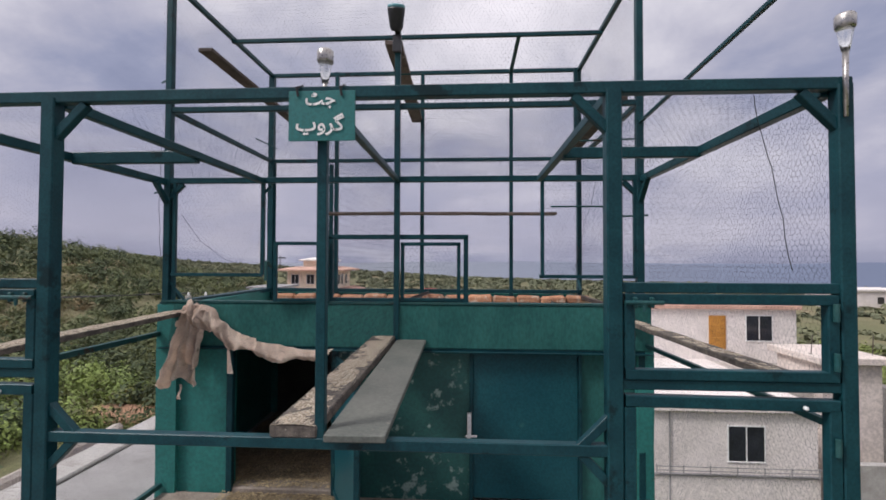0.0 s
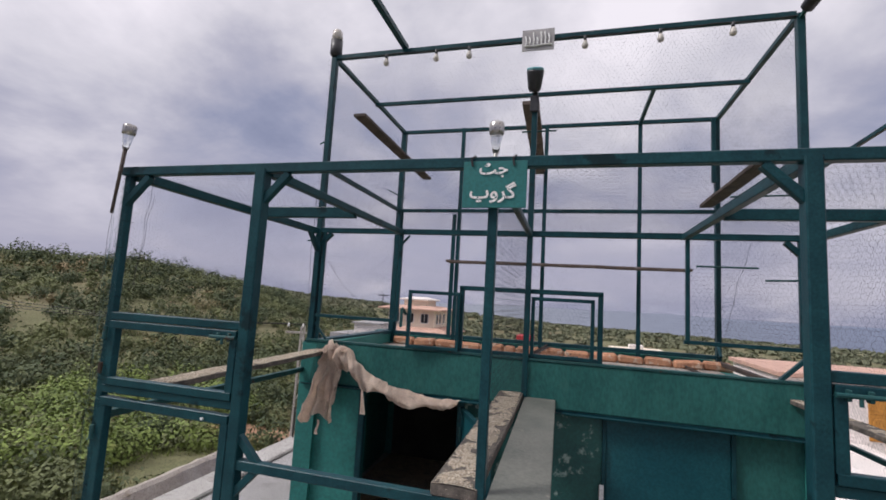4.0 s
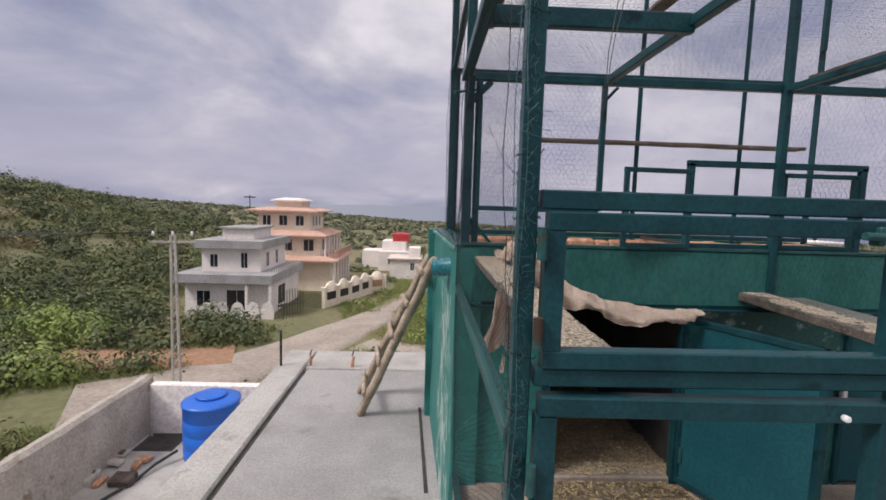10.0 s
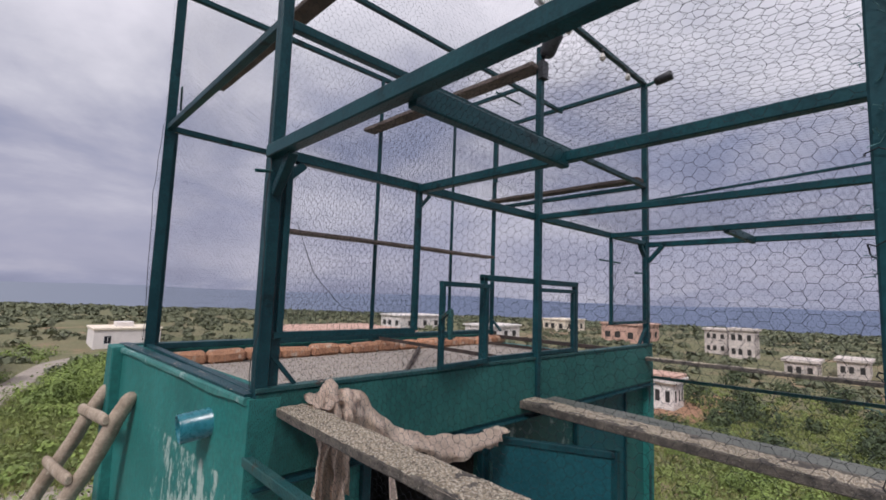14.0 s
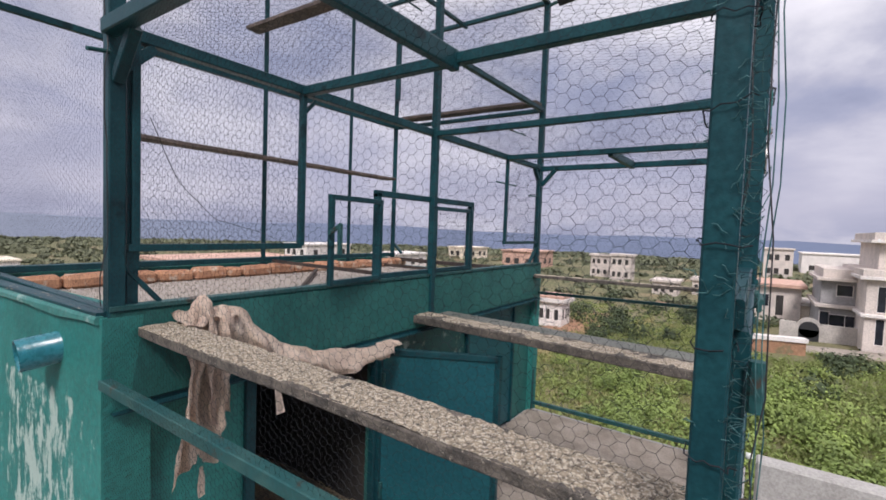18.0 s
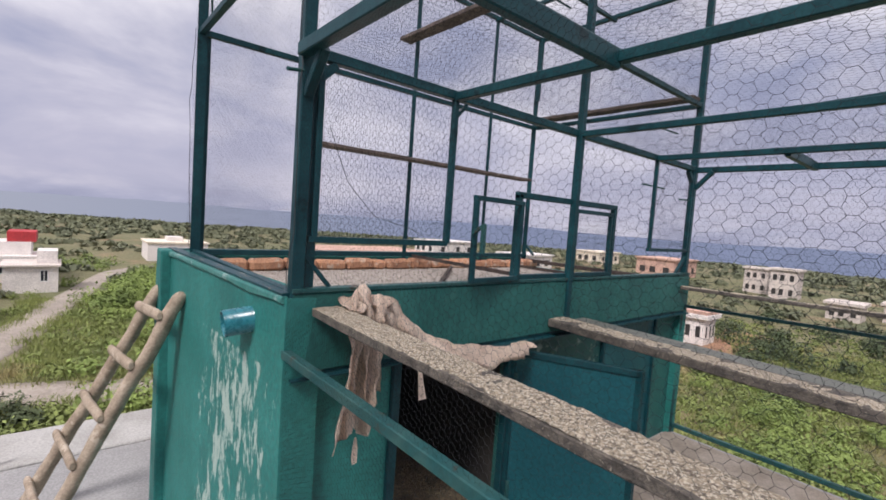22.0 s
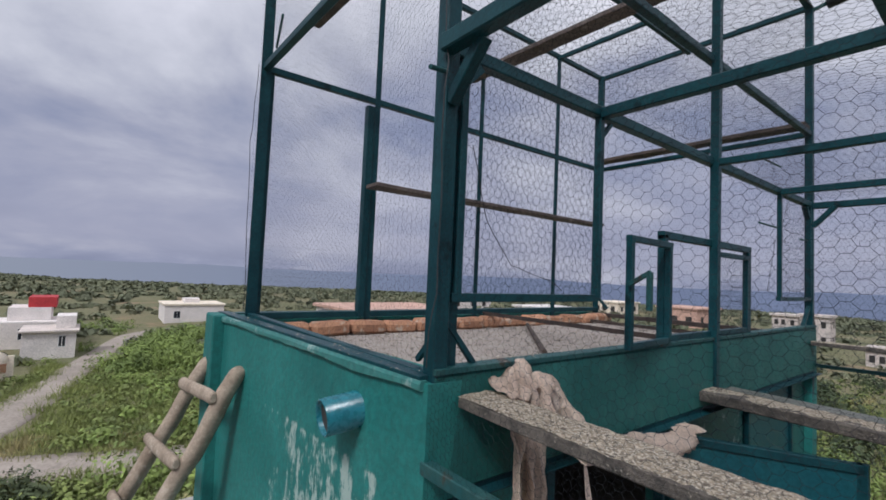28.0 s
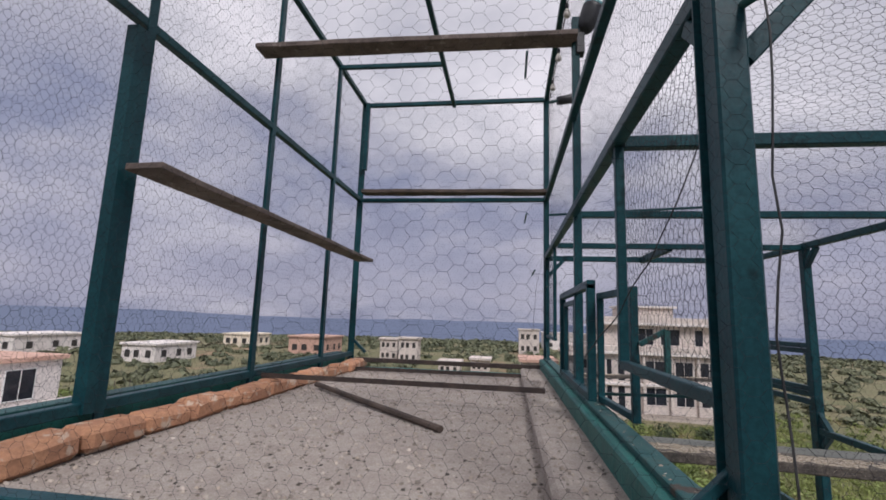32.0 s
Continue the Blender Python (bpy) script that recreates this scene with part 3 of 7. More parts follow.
def quad_wall(a, b, z0, z1, t, name, mat, label="", lumps=0.006):
    """A wall of thickness t behind the line a-b, subdivided and slightly uneven."""
    a, b = Vector((*a, 0)), Vector((*b, 0))
    d = (b - a).normalized()
    nrm = Vector((-d.y, d.x, 0))
    bm = bmesh.new()
    bmesh.ops.create_cube(bm, size=1)
    bmesh.ops.subdivide_edges(bm, edges=bm.edges[:], cuts=5, use_grid_fill=True)
    for v in bm.verts:
        u, w, h = v.co.x + .5, v.co.y + .5, v.co.z + .5
        p = a.lerp(b, u) + nrm * (t * w)
        v.co = Vector((p.x, p.y, z0 + (z1 - z0) * h))
        v.co += noise.noise_vector(v.co * 3.0) * lumps
    for f in bm.faces:
        f.smooth = True
    sharp = [e for e in bm.edges if e.calc_face_angle(0) > 0.9]
    for e in sharp:
        e.smooth = False
    return part(name, bm, mat, loft, label)


west = quad_wall((-2.28, 4.46), (-2.19, 2.75), FZ, 1.215, 0.13, "wall", PLASTER_WEST, "green plaster wall with flaking pale patches")
quad_wall((0.83, 4.47), (-2.20, 4.47), FZ, 1.19, 0.10, "wall", PLASTER)
quad_wall((0.94, 2.76), (0.94, 4.47), FZ, 1.112, 0.10, "wall", PLASTER)
part("slab", block(-2.09, 2.83, 0.98, 0.84, 4.36, 1.11, 0.004), GRAVEL, loft, "concrete slab strewn with grit and droppings")
part("curb", block(-2.10, 2.80, 1.10, 0.84, 2.98, 1.165, 0.012, 4, 0.006), GRAVEL, loft, "gritty raised concrete edge")
part("fascia", block(-2.17, 2.755, 0.955, 0.93, 2.83, 1.23, 0.006, 6, 0.003), PLASTER_DARK, loft, "dark green beam across the loft front")
part("fascia_edge", bar((-2.17, 2.745, 0.953), (0.92, 2.745, 0.953), 0.04, 0.03, ANGLE), STEEL, loft, "green angle iron with pale drips")
part("rim_strip", bar((-2.17, 2.775, 1.238), (0.92, 2.775, 1.238), 0.05, 0.014), STEEL_OLD, loft)
part("rim_strip", bar((-2.172, 2.775, 1.222), (-2.24, 4.46, 1.222), 0.05, 0.014), STEEL, loft)


def lip_of_plaster():
    """A thin uneven lip of old plaster along the top of the west wall, chipped along its lower edge."""
    bm, n, rows = bmesh.new(), 70, []
    for i in range(n + 1):
        f = i / n
        y = 2.765 + 1.69 * f
        x = -2.192 - 0.09 * f - 0.004 * noise.noise(Vector((y * 5, 0, 3)))
        low = 1.196 + 0.016 * noise.noise(Vector((y * 3.1, 1, 0))) + 0.005 * noise.noise(Vector((y * 21, 2, 0)))
        out = 0.011 + 0.004 * noise.noise(Vector((y * 9, 5, 1)))
        rows.append([bm.verts.new(c) for c in ((x + 0.01, y, 1.2195), (x - out * .6, y, 1.2195), (x - out, y, 1.212), (x - out, y, low + .002), (x - out * .5, y, low - .002), (x + 0.01, y, low))])
    for a, b in zip(rows, rows[1:]):
        for k in range(6):
            bm.faces.new((a[k], a[(k + 1) % 6], b[(k + 1) % 6], b[k]))
    bm.faces.new(rows[0][::-1])
    bm.faces.new(rows[-1])
    bmesh.ops.recalc_face_normals(bm, faces=bm.faces[:])
    return bm


part("plaster_lip", lip_of_plaster(), LIP, loft, "uneven worn plaster lip along the wall top")
part("rim_strip", bar((-2.265, 4.45, 1.215), (0.92, 4.45, 1.215), 0.07, 0.016), STEEL_OLD, loft)
part("pilaster", block(-2.32, 4.30, FZ, -2.255, 4.47, 1.225, 0.006, 3, 0.004), PLASTER, loft)
# front below the beam: panels, doors and the open bay
part("front_panel", block(-2.17, 2.79, 0.0, -1.71, 2.86, 0.955, 0.006), PLASTER, loft)
part("front_panel", block(-1.03, 2.80, 0.0, -0.17, 2.85, 0.955, 0.004, 4, 0.003), SCUFFED, loft, "green panel with scuffed pale patches")
part("front_panel", block(0.51, 2.80, 0.0, 0.93, 2.85, 0.955, 0.004), PLASTER_DARK, loft)
part("sill", block(-1.71, 2.78, 0.0, -1.03, 2.90, 0.05, 0.008, 3, 0.006), DIRT, loft)
part("door_post", bar((-1.715, 2.79, 0), (-1.715, 2.79, 0.955), 0.04), STEEL, loft)
part("door_post", bar((-1.03, 2.79, 0), (-1.03, 2.79, 0.955), 0.04), STEEL, loft)
door = part("closed_door", block(-0.155, 2.79, 0.03, 0.495, 2.835, 0.925, 0.004), SHEET, loft, "flat dark green sheet metal door, closed")
part("door_frame", merged(bar((-0.165, 2.785, 0.02), (-0.165, 2.785, 0.94), 0.022), bar((0.505, 2.785, 0.02), (0.505, 2.785, 0.94), 0.022), bar((-0.165, 2.785, 0.935), (0.505, 2.785, 0.935), 0.022)), STEEL, door)
part("latch", merged(block(-0.19, 2.755, 0.40, -0.165, 2.785, 0.56, 0.003), bar((-0.2, 2.76, 0.42), (-0.13, 2.76, 0.42), 0.014, None, ROUND)), WHITE_PAINT, door, "pale painted bolt")
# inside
part("inside_back", block(-2.05, 4.30, 0.0, 0.82, 4.36, 0.97, 0), INSIDE_SHADE, loft)
part("inside_floor", block(-2.05, 2.9, 0.0, 0.82, 4.30, 0.03, 0, 8, 0.012), STRAW, loft, "litter of straw and droppings")
part("inside_divider", block(-0.98, 2.86, 0.0, -0.92, 4.30, 0.97, 0), INSIDE_SHADE, loft)
# the open leaf stands out from the bay
hx, hy, ex, ey = -1.02, 2.765, -0.755, 2.255
leaf = part("open_door", merged(bar((hx, hy, 0.46), (ex, ey, 0.46), 0.012, 0.84, [(-.5, -.5), (.5, -.5), (.5, .5), (-.5, .5)])), SHEET, loft, "blue-green sheet metal door leaf standing open")
part("leaf_frame", merged(*[bar((hx, hy, z), (ex, ey, z), 0.03) for z in (0.055, 0.885)], *[bar((x, y, 0.04), (x, y, 0.9), 0.03) for x, y in ((hx, hy), (ex, ey))]), STEEL, leaf)
for z in (0.15, 0.7):
    part("hinge", bar((hx, hy - 0.02, z), (hx, hy - 0.02, z + 0.08), 0.02, None, ROUND), STEEL_OLD, leaf)
wire_mesh("wire_netting", (-1.70, 2.93, 0.05), (0.67, 0, 0), (0, 0, 0.88), loft, 0.03, 0.0004, 0.004, 3)
# overflow pipe in the west wall
PD = Vector((-0.97, 0.08, -0.12)).normalized()
PO = Vector((-2.175, 3.055, 1.088))
pipe = part("drain_pipe", lathe([(0, 0.05), (0.012, 0.056), (0.02, 0.05), (0.125, 0.05), (0.127, 0.047), (0.125, 0.044), (0.05, 0.044)], PO, PD, 28), PIPE, loft, "short glossy teal drain pipe out of the wall")
# dark disc paints the shade in the pipe's mouth
part("pipe_mouth", lathe([(0.112, 0.0435), (0.107, 0.02), (0.106, 0.0)], PO, PD, 20), INSIDE_SHADE, pipe)
# grit on the slab
rs = np.random.default_rng(3)
n = 4500
gp = np.stack([rs.uniform(-2.15, 0.8, n), rs.uniform(2.84, 4.28, n), np.full(n, 1.111)], 1)
gp[:, 2] += np.where((gp[:, 1] < 2.97), 0.055, 0)
gs = 0.0015 + 0.0045 * rs.random((n, 1)) ** 2
cube = np.array([[-1, -1, 0], [1, -1, 0], [1, 1, 0], [-1, 1, 0], [-.6, -.6, 1], [.6, -.7, 1], [.7, .6, 1], [-.6, .7, 1]], float)
jit = rs.uniform(0.6, 1.4, (n, 8, 3))
gv = (gp[:, None, :] + cube[None] * jit * gs[:, None, :]).reshape(-1, 3)
gf = (np.arange(n)[:, None, None] * 8 + np.array([[4, 5, 6, 7], [0, 1, 5, 4], [1, 2, 6, 5], [2, 3, 7, 6], [3, 0, 4, 7]])[None]).reshape(-1, 4)
GRIT = material("loose_grit", (0.42, 0.37, 0.32), (0.3, 0.25, 0.2), 30, 0.95, 0.0, 0.0, piece=0.45)
raw_mesh("grit", gv, gf, GRIT, None, label="loose grit and droppings on the loft slab", category="grit", kind="stuff")
# dark droppings and husks, thicker near the west edge, and pale ones along the rims
n = 1500
dp = np.stack([-2.08 + 2.85 * rs.random(n) ** 1.5, rs.uniform(2.84, 4.28, n), np.full(n, 1.1105)], 1)
dp[:, 2] += np.where((dp[:, 1] < 2.97), 0.055, 0)
ds = (0.0014 + 0.0038 * rs.random((n, 1)) ** 2.5) * np.array([[1.0, 1.0, 0.55]])
ds[:, 0] *= rs.uniform(0.6, 1.5, n)
dv = (dp[:, None, :] + cube[None] * rs.uniform(0.6, 1.4, (n, 8, 3)) * ds[:, None, :]).reshape(-1, 3)
HUSK = material("dark_droppings", (0.075, 0.065, 0.055), (0.14, 0.115, 0.09), 30, 0.95, 0.0, 0.0, piece=0.4)
raw_mesh("droppings", dv, gf[:n * 5], HUSK, None, label="dark dry droppings and husks on the loft slab", category="droppings", kind="stuff")
n = 170
along = rs.random(n)
rim = rs.random(n) < 0.55
rp = np.stack([np.where(rim, -2.2 - 0.065 * along, -2.16 + 3.06 * along), np.where(rim, 2.78 + 1.66 * along, 2.775), np.where(rim, 1.236, 1.245)], 1)
rp[:, 0] += np.where(rim, rs.uniform(-0.026, 0.026, n), 0)
rp[:, 1] += np.where(rim, 0, rs.uniform(-0.021, 0.021, n))
rz = (0.001 + 0.0028 * rs.random((n, 1)) ** 2.5) * np.array([[1.0, 1.0, 0.35]])
rv = (rp[:, None, :] + cube[None] * rs.uniform(0.6, 1.4, (n, 8, 3)) * rz[:, None, :]).reshape(-1, 3)
raw_mesh("droppings", rv, gf[:n * 5], GRIT, None, label="pale dry droppings along the green rim strips", category="droppings", kind="stuff")

part("pen_floor", block(-2.14, 1.33, 0.0, 0.86, 2.78, 0.014, 0.002, 6, 0.004), DIRT, None, "dirty brown floor of the flight pen", category="floor", kind="structure")
# row of bricks along the north rim
rb = random.Random(11)
x = -2.08
while x < 0.75:
    ln = 0.225 + rb.uniform(-0.012, 0.008)
    if rb.random() < 0.12:
        ln *= 0.5
    b = block(x, 4.205 + rb.uniform(-0.008, 0.008), 1.106, x + ln - 0.006, 4.308, 1.184 + rb.uniform(-0.008, 0.008), 0.02, 3, 0.012)
    part("brick", b, BRICK, None, "worn orange clay brick lying on the loft edge", category="brick", group="bricks along the loft edge")
    x += ln


def litter_sheet():
    """A thin spill of litter with an uneven outline, thickest at the sill."""
    bm, n, m_ = bmesh.new(), 26, 12
    g = []
    for i in range(n + 1):
        x = -1.74 + 0.80 * i / n
        front = 2.42 + 0.10 * noise.noise(Vector((x * 5, 0, 7))) + 0.04 * noise.noise(Vector((x * 17, 0, 2)))
        col = []
        for j in range(m_ + 1):
            f = j / m_
            edge = min(1.0, f * 4, (i + .01) / 3, (n - i + .01) / 3)
            col.append(bm.verts.new((x, front + (2.79 - front) * f, 0.008 + edge * (0.010 + 0.008 * noise.noise(Vector((x * 14, f * 9, 0)))))))
        g.append(col)
    for i in range(n):
        for j in range(m_):
            bm.faces.new((g[i][j], g[i + 1][j], g[i + 1][j + 1], g[i][j + 1]))
    bmesh.ops.solidify(bm, geom=bm.faces[:], thickness=0.006)
    bmesh.ops.recalc_face_normals(bm, faces=bm.faces[:])
    for f in bm.faces:
        f.smooth = True
    return bm


part("litter", litter_sheet(), STRAW, None, "straw and droppings spilled before the loft door", category="litter", kind="structure")
n = 2600
sp = np.stack([rs.uniform(-1.76, -0.98, n), 2.92 - np.abs(rs.normal(0, 0.26, n)), np.full(n, 0.022)], 1)
inner = rs.random(n) < 0.4
sp[inner, 1] = rs.uniform(2.90, 3.5, inner.sum())
sp[inner, 2] = 0.04
sp[(sp[:, 1] > 2.79) & (sp[:, 1] < 2.90), 2] = 0.056
sp[sp[:, 1] < 2.36, 2] = 0.012
th = rs.uniform(0, math.pi, n)
ax = np.stack([np.cos(th), np.sin(th), np.zeros(n)], 1)
bx = np.stack([-np.sin(th), np.cos(th), np.zeros(n)], 1)
ln, wd = 0.004 + 0.014 * rs.random(n) ** 2, 0.0011 + 0.0016 * rs.random(n)
sv = sp[:, None, :] + cube[None, :, :1] * (ax * ln[:, None])[:, None, :] + cube[None, :, 1:2] * (bx * wd[:, None])[:, None, :]
sv[:, :, 2] += cube[None, :, 2] * 0.002 + rs.uniform(0, 0.004, (n, 1))
CHAFF = material("dry_straw_bits", (0.44, 0.35, 0.2), (0.3, 0.23, 0.13), 30, 0.9, 0.0, 0.0, piece=0.45)
raw_mesh("straw", sv.reshape(-1, 3), gf[:n * 5], CHAFF, None, label="loose dry straw and husks scattered round the loft doorway", category="straw", kind="stuff")
part("flat_stone", block(-1.28, 2.22, 0.015, -1.02, 2.40, 0.06, 0.012, 2, 0.012), CONCRETE_PALE, None, "flat pale stone lying on the pen floor", category="stone")
bowl = lathe([(0, 0.05), (0.035, 0.085), (0.045, 0.09), (0.04, 0.08), (0.01, 0.05)], (-0.62, 2.5, 0.0), (0, 0, 1), 20)
part("water_bowl", bowl, CONCRETE_PALE, None, "shallow pale clay water bowl on the pen floor", category="bowl")
# loose stick and bar on the slab
part("wooden_stick", bar((-0.30, 4.12, 1.135), (-1.10, 3.31, 1.124), 0.026, None, ROUND), WOOD_DARK, None, "thin dark stick lying on the loft slab", category="stick")

# ---------- aviary frame ----------
av = holder("aviary", (-0.64, 2.0, 0), label="tall green angle-iron pigeon aviary with chicken wire", category="aviary")


def P(p, q, w=0.036, name="rail", mat=STEEL, profile=SQUARE, parent=av, h=None, turn=0.0, label=""):
    return part(name, bar(p, q, w, h, profile, turn), mat, parent, label)


# pen front posts
FX = (-2.178, -1.522, 0.25, 0.905)
for x, w in zip(FX, (0.030, 0.046, 0.046, 0.044)):
    y = YF + (0.008 if x < -2 else 0)
    P((x, y, 0), (x, y, BEAM), w, "post")
P((FX[0] - 0.02, YF, BEAM + 0.004), (FX[3] + 0.02, YF, BEAM + 0.004), 0.036, "top_beam")
P((FX[1] + .02, YF, 0.948), (FX[2] - .02, YF, 0.948), 0.034, "low_rail")
P((FX[1] + .02, YF, 0.06), (FX[2] - .02, YF, 0.06), 0.034, "low_rail")
for x, s in ((FX[0], 1), (FX[1], 1), (FX[2], -1), (FX[3], -1)):
    P((x, YF, 1.885), (x + s * 0.115, YF, 2.003), 0.028, "knee_brace")
for x, s in ((FX[1], 1), (FX[2], -1)):
    P((x, YF, 1.055), (x + s * 0.10, YF, 0.955), 0.026, "knee_brace")
    P((x, YF, 0.835), (x + s * 0.10, YF, 0.938), 0.026, "knee_brace")
# pen roof beams, front to loft
for x, w in ((XW - 0.02, 0.042), (-1.51, 0.034), (-0.635, 0.03), (0.255, 0.034), (0.885, 0.04)):
    P((x, YF + .02, BEAM - .005), (x, YS - .02, BEAM - .005), w, "roof_beam")
P((XW, 2.06, BEAM - 0.01), (-1.51, 2.06, BEAM - 0.01), 0.03, "cross_beam", h=0.06)
P((0.26, 2.06, BEAM - 0.01), (0.88, 2.06, BEAM - 0.01), 0.03, "cross_beam", h=0.05)
# loft front: corner posts, centre post and beam
for x in (XW, XE):
    P((x, YS, 0), (x, YS, TOP), 0.043, "corner_post")
    P((x, YN, 1.12), (x, YN, TOP), 0.052, "corner_post", profile=ANGLE, turn=180 if x == XE else 0)
P((-0.635, YS - .02, 0.96), (-0.635, YS - .02, 3.02), 0.036, "centre_post")
P((XW + .02, YS, BEAM + 0.002), (XE - .02, YS, BEAM + 0.002), 0.036, "front_beam")
for x, s in ((XW, 1), (XE, -1)):
    P((x, YS, 1.90), (x + s * 0.1, YS, 2.0), 0.03, "knee_brace")
    P((x, YS - .02, 1.88), (x, YS - 0.13, 2.0), 0.03, "knee_brace")
# posts on the north side and the rings
for x, top in ((-1.49, MID + 0.88), (-0.64, TOP), (0.22, TOP)):
    P((x, YN, 1.12), (x, YN, top), 0.036, "post", profile=ANGLE)
for z, w in ((MID, 0.034), (TOP, 0.034), (1.215, 0.034)):
    P((XW, YN, z), (XE, YN, z), w, "ring_rail")
    P((XW, YS + .02, z), (XW, YN - .02, z), w, "ring_rail")
    P((XE, YS + .02, z if z > 2 else 1.17), (XE, YN - .02, z if z > 2 else 1.17), w, "ring_rail", RUST if z < 2 else STEEL)
    if z > 2:
        P((XW + .02, YS, z), (XE - .02, YS, z), w, "ring_rail")
P((-1.585, YS + .01, TOP + .035), (-1.585, 2.0, TOP + .035), 0.04, "overhang_arm")
P((XW, 3.55, TOP - .03), (XE, 3.55, TOP - .03), 0.03, "roof_bar")
P((0.215, 3.55, TOP - .03), (0.215, YN, TOP - .02), 0.03, "roof_bar")
P((-0.66, YS + .13, 1.215), (-0.56, YN - .03, 1.205), 0.024, "floor_bar", RUST, ANGLE)
P((0.59, YS + .05, 1.135), (0.59, YN - .05, 1.13), 0.026, "floor_bar", RUST, ANGLE)
P((-1.535, YN - .005, 1.2), (-1.535, YN - .005, TOP - .9), 0.042, "post", profile=ANGLE, turn=90)
P((XW + .035, YN + .01, 1.2), (XW + .035, YN + .01, 2.47), 0.03, "post", profile=ANGLE, turn=90)
P((XW + .045, YS + .012, 1.24), (XW + .045, YS + .012, 2.0), 0.03, "post", profile=ANGLE, turn=90)
P((XE - .04, YN - .03, 2.75), (XE - .04, YN - .03, TOP), 0.035, "post")
# braces at the foot of the corner posts
P((XW + .02, YS, 1.345), (XW + 0.02, YS + 0.10, 1.245), 0.014, "foot_brace")
P((XW + .02, YS, 1.36), (XW + 0.12, YS, 1.245), 0.014, "foot_brace")
P((XE - .02, YS, 1.36), (XE - 0.14, YS, 1.24), 0.022, "foot_brace")
P((XE - .02, YN, 1.34), (XE - 0.02, YN - .12, 1.23), 0.022, "foot_brace")
# rods sticking out of the corner posts
for (p, q) in (((XW - .075, YS - .03, 1.94), (XW + .05, YS, 1.965)), ((XW + .05, YN, 2.62), (XW - .02, YN - .3, 2.64)), ((XE - .2, YS, 1.78), (XE + .05, YS, 1.79)),
               ((XW, 2.80, 2.72), (XW - .1, 2.84, 2.70)), ((-0.50, 3.0, 2.79), (-.74, 3.0, 2.79)), ((0.55, 2.95, 2.30), (0.92, 2.95, 2.31)), ((0.35, 2.9, 1.86), (.68, 2.9, 1.86))):
    P(p, q, 0.012, "rod", STEEL_OLD, ROUND)
# hanging screens on both sides of the loft opening
for x0, x1 in ((XW + 0.03, -1.51), (0.255, XE - 0.03)):
    s = P((x0, YS - .005, 1.41), (x1, YS - .005, 1.41), 0.022, "screen_frame")
    P((x0 + .02, YS - .005, 1.42), (x0 + .02, YS - .005, BEAM), 0.022, "screen_stile", parent=s)
    P((x1, YS - .005, 1.41), (x1, YS - .005, BEAM), 0.024, "screen_stile", parent=s)
    P((x1, YS - .006, 1.93), (x1 + (.06 if x0 < -1 else -.06), YS - .006, 1.995), 0.014, "brace", parent=s)
    wire_mesh("wire_netting", (x0, YS - .015, 1.41), (x1 - x0, 0, 0), (0, 0, BEAM - 1.41), s, 0.026, 0.0005, 0.004, 4)


# frames of the little door on the loft edge
def frame_door(x0, x1, z0, z1, y, w, name, tilt=0.0):
    y1 = y - tilt
    f = part(name, merged(bar((x0, y1, z0), (x0, y1, z1), w), bar((x1, y, z0), (x1, y, z1), w), bar((x0 - w / 2, y1, z1), (x1 + w / 2, y, z1), w), bar((x0, y1, z0 + w / 2), (x1, y, z0 + w / 2), w * .9)), STEEL, av)
    return f


fd = frame_door(-1.40, -1.075, 1.245, 1.612, YS - 0.03, 0.022, "open_gate", 0.03)
part("gate_latch", merged(bar((-1.42, 2.71, 1.46), (-1.42, 2.64, 1.50), 0.014), bar((-1.425, 2.64, 1.38), (-1.425, 2.64, 1.50), 0.016)), STEEL_OLD, fd)
frame_door(-1.062, -0.2, 1.24, 1.655, YS, 0.03, "gate_frame")
fd = frame_door(-0.60, -0.245, 1.25, 1.61, YS - 0.012, 0.022, "closed_gate")
wire_mesh("wire_netting", (-0.6, YS - .015, 1.25), (0.355, 0, 0), (0, 0, 0.36), fd, 0.026, 0.0005, 0.003, 6)

